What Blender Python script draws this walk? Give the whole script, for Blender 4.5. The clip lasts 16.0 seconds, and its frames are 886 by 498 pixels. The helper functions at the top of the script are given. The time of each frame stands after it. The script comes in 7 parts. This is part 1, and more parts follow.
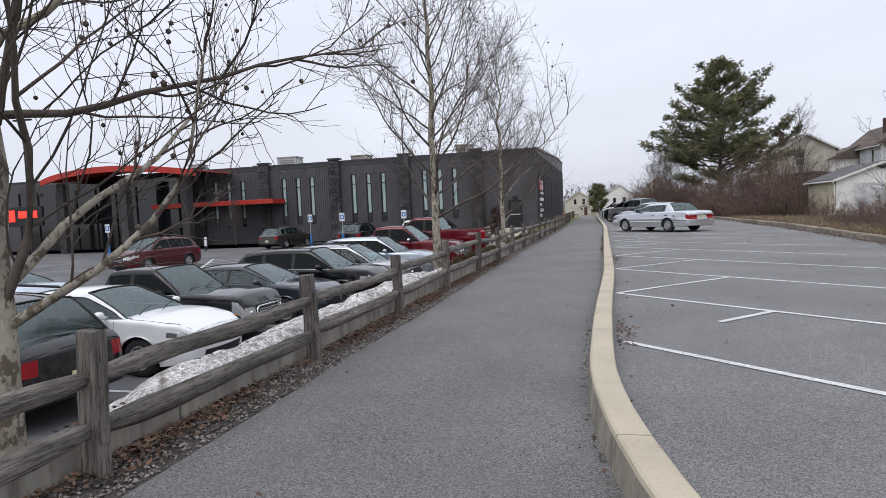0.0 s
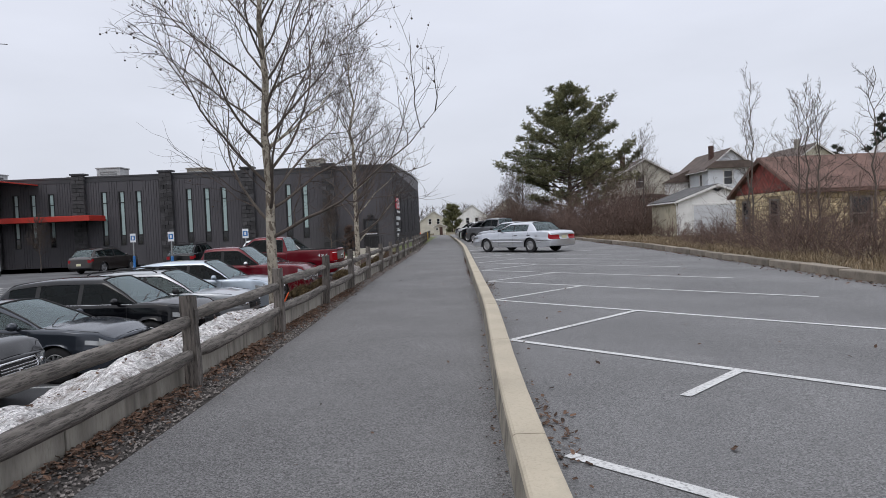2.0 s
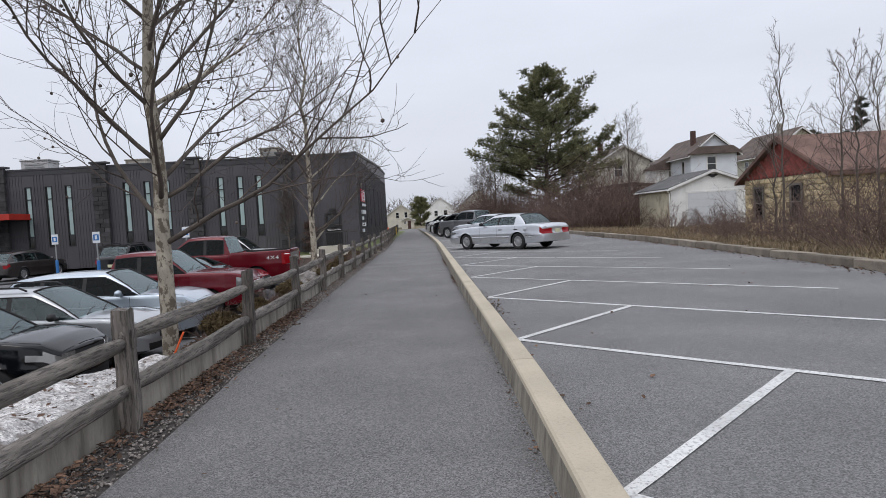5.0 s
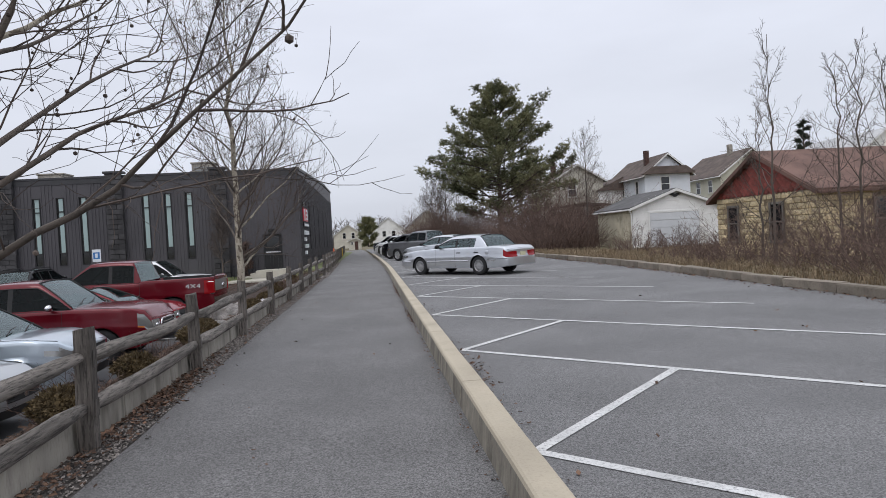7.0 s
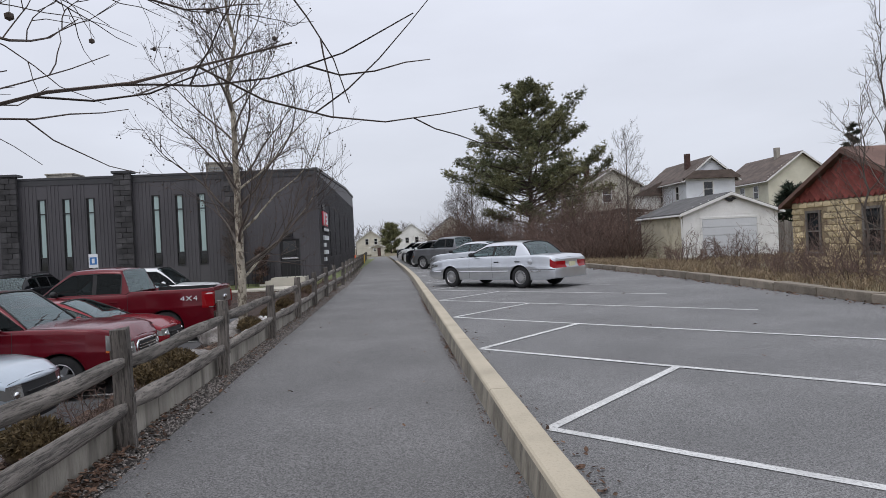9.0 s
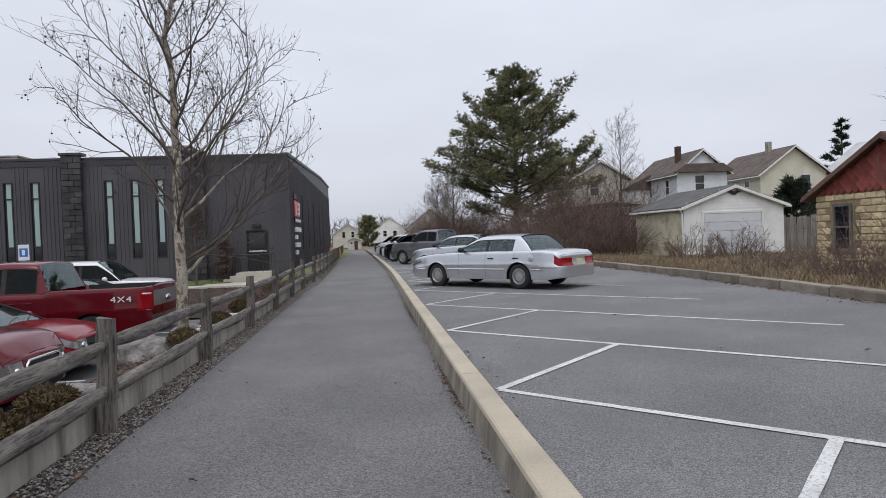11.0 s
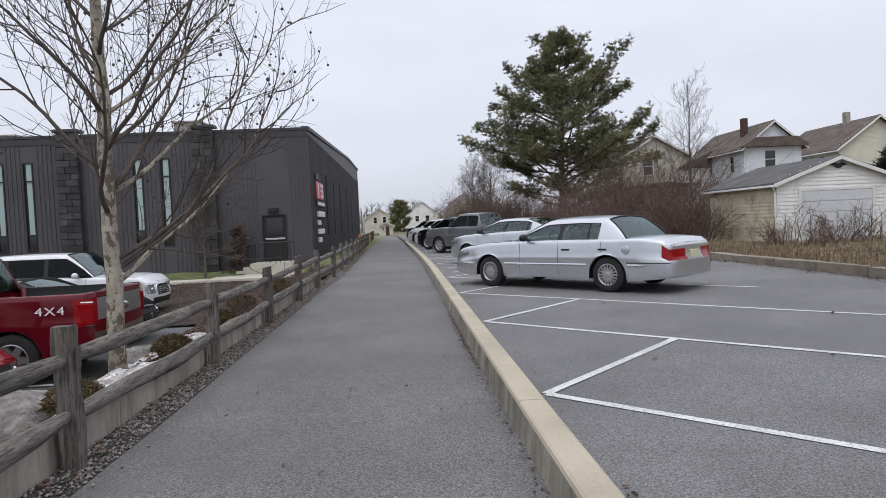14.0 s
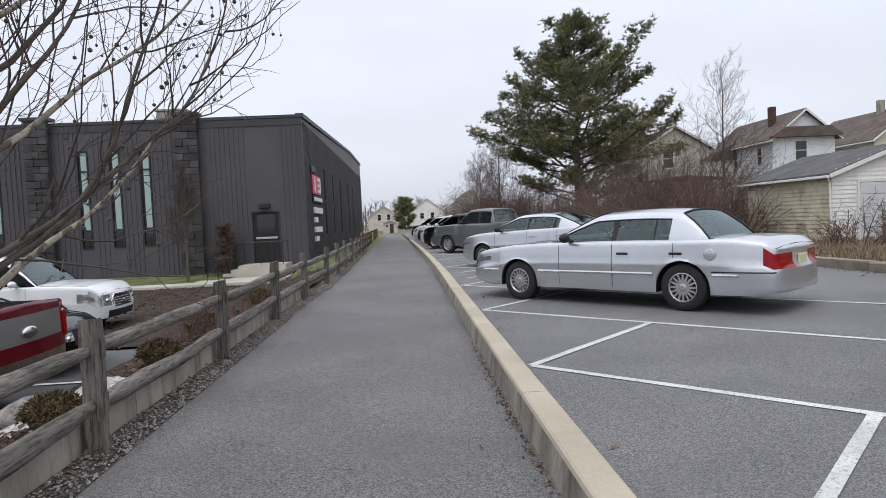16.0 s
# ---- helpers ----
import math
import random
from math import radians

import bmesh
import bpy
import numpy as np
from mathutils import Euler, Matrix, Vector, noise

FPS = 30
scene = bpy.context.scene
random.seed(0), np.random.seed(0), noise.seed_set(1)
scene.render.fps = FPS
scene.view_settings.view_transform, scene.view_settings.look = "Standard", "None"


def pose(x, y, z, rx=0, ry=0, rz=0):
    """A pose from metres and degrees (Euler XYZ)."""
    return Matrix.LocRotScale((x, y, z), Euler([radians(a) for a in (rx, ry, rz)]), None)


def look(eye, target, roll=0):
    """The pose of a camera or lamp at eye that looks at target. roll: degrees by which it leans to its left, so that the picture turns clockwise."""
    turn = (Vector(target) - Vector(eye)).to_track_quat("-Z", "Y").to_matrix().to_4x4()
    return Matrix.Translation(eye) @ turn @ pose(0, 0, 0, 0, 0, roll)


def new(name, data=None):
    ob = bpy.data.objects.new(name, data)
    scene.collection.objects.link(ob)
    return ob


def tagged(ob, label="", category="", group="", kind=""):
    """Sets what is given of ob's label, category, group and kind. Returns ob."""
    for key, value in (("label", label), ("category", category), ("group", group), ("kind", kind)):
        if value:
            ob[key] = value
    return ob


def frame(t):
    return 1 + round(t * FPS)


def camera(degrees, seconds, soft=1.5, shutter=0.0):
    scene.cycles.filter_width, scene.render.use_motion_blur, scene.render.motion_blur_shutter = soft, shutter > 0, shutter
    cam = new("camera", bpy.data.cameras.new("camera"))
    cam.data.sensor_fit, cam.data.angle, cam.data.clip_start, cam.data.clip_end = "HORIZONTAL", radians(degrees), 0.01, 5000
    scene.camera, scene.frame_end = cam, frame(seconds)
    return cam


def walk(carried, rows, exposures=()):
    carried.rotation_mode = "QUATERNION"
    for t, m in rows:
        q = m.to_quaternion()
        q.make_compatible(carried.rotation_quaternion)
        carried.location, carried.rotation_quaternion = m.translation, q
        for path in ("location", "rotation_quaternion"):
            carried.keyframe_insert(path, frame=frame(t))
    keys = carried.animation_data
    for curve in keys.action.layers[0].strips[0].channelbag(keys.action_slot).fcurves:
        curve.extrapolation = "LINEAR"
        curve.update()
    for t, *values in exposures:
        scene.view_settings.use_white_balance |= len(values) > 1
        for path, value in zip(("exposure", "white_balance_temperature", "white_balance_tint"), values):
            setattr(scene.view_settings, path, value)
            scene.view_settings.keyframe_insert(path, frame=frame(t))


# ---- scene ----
cam = camera(70.0, 16.0, soft=0.85)
PATH = [
    (0, (0.573, -7.44, 1.446), (0.078, -5.505, 1.333), -2.5),
    (0.5, (0.46, -6.72, 1.432), (0.176, -4.744, 1.31), -2.4),
    (1, (0.365, -5.992, 1.425), (0.187, -4.004, 1.299), -2.3),
    (1.5, (0.265, -5.285, 1.426), (0.176, -3.289, 1.328), -2.4),
    (2, (0.157, -4.558, 1.415), (0.114, -2.56, 1.345), -2.3),
    (2.5, (0.071, -3.847, 1.404), (0.086, -1.848, 1.335), -2.6),
    (3, (-0.048, -3.153, 1.386), (-0.029, -1.154, 1.316), -2.6),
    (3.5, (-0.105, -2.46, 1.37), (-0.077, -0.462, 1.276), -3.0),
    (3.7, (-0.118, -2.185, 1.38), (-0.104, -0.187, 1.277), -3.1),
    (5.8, (-0.194, 0.801, 1.477), (-0.045, 2.794, 1.403), -3.2),
    (6, (-0.214, 1.078, 1.474), (-0.034, 3.069, 1.412), -3.2),
    (6.5, (-0.121, 1.806, 1.5), (0.104, 3.793, 1.448), -3.3),
    (7, (-0.166, 2.547, 1.503), (0.06, 4.534, 1.462), -3.2),
    (7.5, (-0.095, 3.297, 1.496), (0.096, 5.287, 1.451), -3.3),
    (8, (-0.143, 4.055, 1.49), (0.01, 6.049, 1.462), -3.2),
    (8.5, (-0.13, 4.783, 1.5), (-0.004, 6.779, 1.49), -3.0),
    (9, (-0.225, 5.532, 1.512), (-0.068, 7.526, 1.496), -2.7),
    (11.3, (-0.221, 8.698, 1.488), (0.006, 10.684, 1.44), -2.1),
    (11.5, (-0.248, 9.004, 1.509), (-0.022, 10.99, 1.448), -2.0),
    (12, (-0.221, 9.752, 1.491), (0.028, 11.735, 1.416), -2.2),
    (12.5, (-0.227, 10.499, 1.476), (0.013, 12.483, 1.391), -2.1),
    (13, (-0.172, 11.256, 1.464), (0.043, 13.243, 1.379), -2.3),
    (13.5, (-0.231, 11.954, 1.475), (-0.076, 13.946, 1.396), -2.1),
    (14, (-0.201, 12.664, 1.483), (-0.077, 14.658, 1.402), -2.5),
    (14.5, (-0.274, 13.403, 1.464), (-0.181, 15.4, 1.386), -2.5),
    (15, (-0.229, 14.128, 1.458), (-0.154, 16.124, 1.356), -2.7),
    (15.5, (-0.301, 14.847, 1.451), (-0.223, 16.843, 1.358), -2.7),
    (16, (-0.21, 15.561, 1.476), (-0.101, 17.556, 1.387), -2.7),
]
walk(cam, [(t, look(eye, target, roll)) for t, eye, target, roll in PATH],
     exposures=((0, 0.15), (1.5, 0.12), (2, -0.03), (3.5, -0.05), (6, 0.05), (8, -0.04), (12.5, -0.05), (14, 0.06), (15, 0.10), (16, 0.16)))

# ---- world and light: a bright overcast winter sky ----
world = bpy.data.worlds.new("overcast_sky")
scene.world = world
world.use_nodes = True
wn, wl = world.node_tree.nodes, world.node_tree.links
wn.clear()
w_out = wn.new("ShaderNodeOutputWorld")
w_bg = wn.new("ShaderNodeBackground")
w_sky = wn.new("ShaderNodeTexSky")
w_sky.sky_type, w_sky.sun_disc = "NISHITA", False
w_sky.sun_elevation, w_sky.sun_rotation = radians(38), radians(200)
w_sky.dust_density, w_sky.air_density = 4.0, 1.5
w_dim = wn.new("ShaderNodeVectorMath")
w_dim.operation = "SCALE"
w_dim.inputs["Scale"].default_value = 0.06
wl.new(w_sky.outputs[0], w_dim.inputs[0])
w_tc = wn.new("ShaderNodeTexCoord")
w_sep = wn.new("ShaderNodeSeparateXYZ")
wl.new(w_tc.outputs["Generated"], w_sep.inputs[0])
w_ramp = wn.new("ShaderNodeValToRGB")
wl.new(w_sep.outputs["Z"], w_ramp.inputs[0])
SKY = ((0.0, (0.66, 0.695, 0.78)), (0.06, (0.74, 0.778, 0.88)), (0.3, (0.845, 0.88, 1.0)), (0.55, (0.98, 1.015, 1.14)), (1.0, (1.6, 1.65, 1.81)))
while len(w_ramp.color_ramp.elements) < len(SKY):
    w_ramp.color_ramp.elements.new(0.5)
for e, (p, c) in zip(w_ramp.color_ramp.elements, SKY):
    e.position, e.color = p, (*c, 1)
w_map = wn.new("ShaderNodeMapping")
w_map.inputs["Scale"].default_value = (1.2, 1.2, 4.0)
wl.new(w_tc.outputs["Generated"], w_map.inputs[0])
w_noise = wn.new("ShaderNodeTexNoise")
w_noise.inputs["Scale"].default_value = 1.6
w_noise.inputs["Detail"].default_value = 5
wl.new(w_map.outputs[0], w_noise.inputs["Vector"])
w_cl = wn.new("ShaderNodeMapRange")
for k, v in zip((1, 2, 3, 4), (0.3, 0.7, 0.92, 1.07)):
    w_cl.inputs[k].default_value = v
wl.new(w_noise.outputs[0], w_cl.inputs[0])
w_mul = wn.new("ShaderNodeVectorMath")
w_mul.operation = "SCALE"
wl.new(w_ramp.outputs[0], w_mul.inputs[0])
wl.new(w_cl.outputs[0], w_mul.inputs["Scale"])
w_mix = wn.new("ShaderNodeMix")
w_mix.data_type = "RGBA"
w_mix.inputs[0].default_value = 0.9
wl.new(w_dim.outputs[0], w_mix.inputs[6])
wl.new(w_mul.outputs[0], w_mix.inputs[7])
wl.new(w_mix.outputs[2], w_bg.inputs[0])
w_bg.inputs[1].default_value = 1.0
wl.new(w_bg.outputs[0], w_out.inputs[0])

sun = new("sun", bpy.data.lights.new("sun", "SUN"))
sun.data.energy, sun.data.angle, sun.data.color = 0.6, radians(25), (1.0, 0.97, 0.93)
sun.matrix_world = look((0, 0, 60), (14, 34, 0))

# ---- materials ----
def mat(name, base, rough=0.8, metal=0.0, vary=0.25, scale=3.0, fine=60.0, bump=0.15, spec=0.4, tint=None, island=0.0,
        coat=0.0, speck=None, stretch=(1, 1, 1), dirt=None, dirt_scale=0.7, dirt_amount=0.0, bump_dist=0.01, objvary=0.0, agg=0.0, agg_scale=85.0, dirt_edge=(0.5, 0.68)):
    """A rough surface: base colour varied by a broad and a fine noise, with a fine relief."""
    m = bpy.data.materials.new(name)
    m.use_nodes = True
    n, l = m.node_tree.nodes, m.node_tree.links
    b = n["Principled BSDF"]
    b.inputs["Roughness"].default_value = rough
    b.inputs["Metallic"].default_value = metal
    b.inputs["Specular IOR Level"].default_value = spec
    if coat:
        b.inputs["Coat Weight"].default_value = coat
        b.inputs["Coat Roughness"].default_value = 0.06
    tc = n.new("ShaderNodeTexCoord")
    mp = n.new("ShaderNodeMapping")
    mp.inputs["Scale"].default_value = stretch
    l.new(tc.outputs["Object"], mp.inputs[0])

    def tex(sc, det, rgh=0.55):
        t = n.new("ShaderNodeTexNoise")
        t.inputs["Scale"].default_value = sc
        t.inputs["Detail"].default_value = det
        t.inputs["Roughness"].default_value = rgh
        l.new(mp.outputs[0], t.inputs["Vector"])
        return t.outputs[0]

    def mixed(f, a, c):
        x = n.new("ShaderNodeMix")
        x.data_type = "RGBA"
        l.new(f, x.inputs[0])
        for sock, v in ((x.inputs[6], a), (x.inputs[7], c)):
            if isinstance(v, tuple):
                sock.default_value = (*v, 1)
            else:
                l.new(v, sock)
        return x.outputs[2], x

    def ranged(f, lo, hi, a=0.0, c=1.0):
        r = n.new("ShaderNodeMapRange")
        l.new(f, r.inputs[0])
        for k, v in zip((1, 2, 3, 4), (lo, hi, a, c)):
            r.inputs[k].default_value = v
        return r.outputs[0]

    dark = tuple(max(0, c * (1 - vary)) for c in base)
    lite = tuple(min(1, c * (1 + vary)) for c in (tint or base))
    col, _ = mixed(ranged(tex(scale, 4), 0.35, 0.65), dark, lite)
    f2 = tex(fine, 3, 0.7)
    grain, _ = mixed(ranged(f2, 0.4 if speck else 0.3, 0.6 if speck else 0.7, 1 - (speck or vary), 1 + (speck or vary)), (0, 0, 0), (1, 1, 1))
    x = n.new("ShaderNodeMix")
    x.data_type, x.blend_type = "RGBA", "MULTIPLY"
    x.inputs[0].default_value = 1.0
    l.new(col, x.inputs[6])
    l.new(grain, x.inputs[7])
    col = x.outputs[2]
    if agg:
        vo = n.new("ShaderNodeTexVoronoi")
        vo.inputs["Scale"].default_value = agg_scale
        l.new(mp.outputs[0], vo.inputs["Vector"])
        sp = n.new("ShaderNodeSeparateColor")
        l.new(vo.outputs["Color"], sp.inputs[0])
        hs = n.new("ShaderNodeHueSaturation")
        l.new(col, hs.inputs["Color"])
        l.new(ranged(sp.outputs[0], 0, 1, 1 - agg, 1 + agg), hs.inputs["Value"])
        col = hs.outputs[0]
    if dirt:
        col, _ = mixed(ranged(tex(dirt_scale, 6, 0.65), dirt_edge[0], dirt_edge[1], 0, dirt_amount), col, dirt)
    if island or objvary:
        src = n.new("ShaderNodeNewGeometry").outputs["Random Per Island"] if island else n.new("ShaderNodeObjectInfo").outputs["Random"]
        k = island or objvary
        hs = n.new("ShaderNodeHueSaturation")
        l.new(col, hs.inputs["Color"])
        l.new(ranged(src, 0, 1, 1 - k, 1 + k), hs.inputs["Value"])
        col = hs.outputs[0]
    l.new(col, b.inputs["Base Color"])
    if bump:
        bp = n.new("ShaderNodeBump")
        bp.inputs["Strength"].default_value = bump
        bp.inputs["Distance"].default_value = bump_dist
        l.new(f2, bp.inputs["Height"])
        l.new(bp.outputs[0], b.inputs["Normal"])
    return m


def plain(name, base, rough=0.5, metal=0.0, spec=0.5, emit=0.0, coat=0.0):
    m = bpy.data.materials.new(name)
    m.use_nodes = True
    b = m.node_tree.nodes["Principled BSDF"]
    b.inputs["Base Color"].default_value = (*base, 1)
    b.inputs["Roughness"].default_value = rough
    b.inputs["Metallic"].default_value = metal
    b.inputs["Specular IOR Level"].default_value = spec
    b.inputs["Coat Weight"].default_value = coat
    b.inputs["Coat Roughness"].default_value = 0.05
    if emit:
        b.inputs["Emission Color"].default_value = (*base, 1)
        b.inputs["Emission Strength"].default_value = emit
    return m


M_TRAIL = mat("trail_asphalt", (0.178, 0.174, 0.172), 0.9, vary=0.12, speck=0.5, agg=0.46, agg_scale=105, scale=0.6, fine=100, bump=0.8, dirt=(0.132, 0.129, 0.127), dirt_scale=0.8, dirt_amount=0.5, bump_dist=0.01)
M_LOT = mat("lot_asphalt", (0.196, 0.194, 0.194), 0.9, vary=0.13, speck=0.45, agg=0.42, agg_scale=110, scale=0.5, fine=100, bump=0.8, dirt=(0.135, 0.134, 0.135), dirt_scale=0.45, dirt_amount=0.55, bump_dist=0.012)
# base set low all over, so the colour also carries shade under parked cars
M_LOT2 = mat("lower_lot_asphalt", (0.115, 0.115, 0.118), 0.9, vary=0.25, scale=0.5, fine=110, bump=0.4, dirt=(0.08, 0.08, 0.082), dirt_amount=0.6)
M_LINE = mat("line_paint", (0.60, 0.60, 0.59), 0.85, vary=0.14, scale=2.5, fine=90, bump=0.3, dirt=(0.2, 0.2, 0.2), dirt_scale=38, dirt_amount=0.9)
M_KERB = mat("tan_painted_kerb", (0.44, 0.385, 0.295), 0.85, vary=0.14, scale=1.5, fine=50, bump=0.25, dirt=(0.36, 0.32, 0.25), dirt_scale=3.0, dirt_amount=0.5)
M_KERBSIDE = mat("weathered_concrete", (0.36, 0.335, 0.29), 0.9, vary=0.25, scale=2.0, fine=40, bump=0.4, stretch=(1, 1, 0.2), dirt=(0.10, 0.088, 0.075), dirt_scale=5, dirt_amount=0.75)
# kerb sides: a darker base than the tan top, with darker upright streaks
M_KERBFACE = mat("streaked_kerb_face", (0.27, 0.245, 0.20), 0.9, vary=0.3, scale=2.5, fine=40, bump=0.45, stretch=(1, 1, 0.25), dirt=(0.07, 0.062, 0.052), dirt_scale=4, dirt_amount=0.85)
M_CONC = mat("pale_concrete", (0.52, 0.49, 0.42), 0.85, vary=0.12, scale=1.0, fine=40, bump=0.2)
M_STONE = mat("kerb_block", (0.24, 0.205, 0.165), 0.9, vary=0.3, scale=2.0, fine=30, bump=0.5, dirt=(0.09, 0.08, 0.06), dirt_amount=0.6, dirt_scale=2.0, objvary=0.2)
M_GRAVEL = mat("gravel_bed", (0.075, 0.066, 0.060), 0.95, vary=0.45, scale=9, fine=70, bump=0.8, bump_dist=0.02)
M_PEB = mat("gravel_stones", (0.20, 0.178, 0.162), 0.9, vary=0.2, scale=8, fine=60, bump=0.2, island=0.7)
M_LEAF = mat("fallen_leaves", (0.12, 0.070, 0.046), 0.85, vary=0.3, scale=12, fine=50, bump=0.2, island=0.6)
M_MULCH = mat("dark_mulch", (0.050, 0.034, 0.027), 0.95, vary=0.5, scale=6, fine=45, bump=0.9, bump_dist=0.03)
M_CHIP = mat("bark_chips", (0.085, 0.058, 0.044), 0.95, vary=0.3, scale=6, fine=45, bump=0.3, island=0.6)
M_GRASS = mat("dry_grass_ground", (0.17, 0.135, 0.085), 0.95, vary=0.4, scale=0.8, fine=25, bump=0.7, tint=(0.16, 0.14, 0.08), bump_dist=0.03)
M_BLADE = mat("dead_grass", (0.22, 0.165, 0.105), 0.9, vary=0.2, scale=2, fine=30, bump=0.0, island=0.45)
M_LAWN = mat("winter_lawn", (0.13, 0.15, 0.06), 0.95, vary=0.35, scale=2, fine=40, bump=0.6)
M_SNOW = mat("old_snow", (0.57, 0.555, 0.545), 0.75, vary=0.3, speck=0.5, agg=0.35, agg_scale=45, scale=7, fine=40, bump=0.6, dirt=(0.16, 0.13, 0.11), dirt_scale=8, dirt_amount=1.0, bump_dist=0.03)
M_WOOD = mat("weathered_rail_wood", (0.20, 0.18, 0.16), 0.9, vary=0.4, speck=0.55, scale=3, fine=11, bump=0.9, stretch=(6, 0.6, 6), dirt=(0.075, 0.066, 0.055), dirt_scale=2.4, dirt_amount=0.6, bump_dist=0.02, objvary=0.18)
M_POST = mat("weathered_post_wood", (0.16, 0.142, 0.127), 0.9, vary=0.4, speck=0.55, scale=3, fine=11, bump=0.9, stretch=(6, 6, 0.6), dirt=(0.06, 0.05, 0.042), dirt_scale=2.4, dirt_amount=0.6, bump_dist=0.02, objvary=0.22)
M_BARK = mat("sycamore_bark", (0.35, 0.315, 0.255), 0.9, vary=0.3, scale=4, fine=24, bump=0.5, stretch=(1, 1, 0.6), dirt=(0.105, 0.082, 0.06), dirt_scale=11, dirt_amount=0.9, dirt_edge=(0.5, 0.55), bump_dist=0.015)
M_TWIG = mat("dark_twigs", (0.085, 0.066, 0.056), 0.9, vary=0.25, scale=3, fine=20, bump=0.2, island=0.3)
M_BRANCH = mat("branch_bark", (0.12, 0.10, 0.085), 0.9, vary=0.3, scale=3, fine=20, bump=0.4, dirt=(0.07, 0.055, 0.045), dirt_scale=3, dirt_amount=0.9)
M_BRUSH = mat("brown_brush", (0.135, 0.092, 0.076), 0.95, vary=0.25, scale=2, fine=20, bump=0.0, island=0.45)
M_NEEDLE = mat("pine_needles", (0.17, 0.19, 0.10), 0.75, vary=0.3, scale=0.6, fine=12, bump=0.0, island=0.5, tint=(0.19, 0.185, 0.095))
M_SPRUCE = mat("spruce_needles", (0.028, 0.04, 0.026), 0.85, vary=0.3, scale=0.6, fine=12, bump=0.0, island=0.4)
M_METAL = mat("charcoal_cladding", (0.080, 0.076, 0.083), 0.55, vary=0.10, scale=0.4, fine=8, bump=0.05)
M_BLOCK = mat("dark_split_block", (0.062, 0.060, 0.062), 0.9, vary=0.3, scale=2, fine=18, bump=0.7, bump_dist=0.03, objvary=0.3)
M_PARAPET = mat("dark_coping", (0.05, 0.05, 0.054), 0.5, vary=0.1, scale=1, fine=10, bump=0.03)
M_REDM = mat("red_fascia", (0.46, 0.035, 0.022), 0.45, vary=0.12, scale=0.8, fine=9, bump=0.03)
M_HVAC = mat("roof_unit_metal", (0.45, 0.45, 0.45), 0.55, vary=0.12, scale=1, fine=10, bump=0.05)
M_PALEGLASS = plain("frosted_window_panel", (0.36, 0.47, 0.46), 0.12, 0.0, 0.6)
M_DARKGLASS = plain("dark_glass", (0.012, 0.014, 0.016), 0.06, 0.0, 0.7)
M_BLACK = mat("black_metal", (0.02, 0.02, 0.021), 0.5, vary=0.2, scale=2, fine=20, bump=0.05)
M_SIDING = mat("white_clapboard", (0.78, 0.78, 0.76), 0.7, vary=0.06, scale=1, fine=18, bump=0.1, dirt=(0.42, 0.42, 0.36), dirt_scale=0.8, dirt_amount=0.4, objvary=0.04)
M_SIDEMOSS = mat("mossy_clapboard", (0.52, 0.475, 0.36), 0.8, vary=0.12, scale=1, fine=18, bump=0.2, dirt=(0.19, 0.16, 0.10), dirt_scale=0.9, dirt_amount=0.75, objvary=0.08)
M_BLUESID = mat("pale_blue_siding", (0.70, 0.73, 0.77), 0.7, vary=0.06, scale=1, fine=15, bump=0.1)
M_CREAM = mat("cream_siding", (0.63, 0.61, 0.50), 0.75, vary=0.07, scale=1, fine=15, bump=0.1)
M_BEIGE = mat("beige_siding", (0.56, 0.535, 0.46), 0.8, vary=0.1, scale=1, fine=15, bump=0.1)
M_YELLOW = mat("yellow_block", (0.68, 0.565, 0.36), 0.85, vary=0.14, scale=2, fine=18, bump=0.6, bump_dist=0.03, dirt=(0.38, 0.27, 0.13), dirt_scale=1.5, dirt_amount=0.6, objvary=0.24)
M_MORTAR = mat("mortar", (0.30, 0.235, 0.15), 0.95, vary=0.15, scale=3, fine=30, bump=0.3)
M_REDSH = mat("red_asphalt_shingle", (0.235, 0.062, 0.05), 0.9, vary=0.25, scale=2, fine=30, bump=0.5, objvary=0.25)
M_COTROOF = mat("cottage_roof", (0.155, 0.092, 0.074), 0.9, vary=0.25, scale=1.2, fine=25, bump=0.6)
M_BRNROOF = mat("brown_shingle_roof", (0.115, 0.09, 0.078), 0.9, vary=0.25, scale=1.2, fine=25, bump=0.6, stretch=(1, 1, 2))
M_GRYROOF = mat("grey_shingle_roof", (0.10, 0.098, 0.098), 0.9, vary=0.25, scale=1.2, fine=25, bump=0.6)
M_WHITE = mat("white_trim_paint", (0.74, 0.74, 0.72), 0.6, vary=0.05, scale=2, fine=20, bump=0.05)
M_GDOOR = mat("garage_door_paint", (0.62, 0.64, 0.66), 0.55, vary=0.05, scale=1, fine=14, bump=0.05)
M_BRICK = mat("dark_brick", (0.085, 0.048, 0.04), 0.9, vary=0.3, scale=5, fine=30, bump=0.5)
M_FENCEW = mat("grey_board_fence", (0.21, 0.195, 0.175), 0.9, vary=0.3, scale=2, fine=15, bump=0.4, stretch=(4, 4, 0.6), objvary=0.25)
M_BUSH = mat("brown_clipped_bush", (0.115, 0.083, 0.042), 0.95, vary=0.4, scale=8, fine=40, bump=0.8, island=0.5)
M_ROCK = mat("pale_rock", (0.27, 0.25, 0.235), 0.9, vary=0.45, scale=4, fine=25, bump=0.8, bump_dist=0.04, dirt=(0.11, 0.095, 0.08), dirt_scale=6, dirt_amount=0.75)
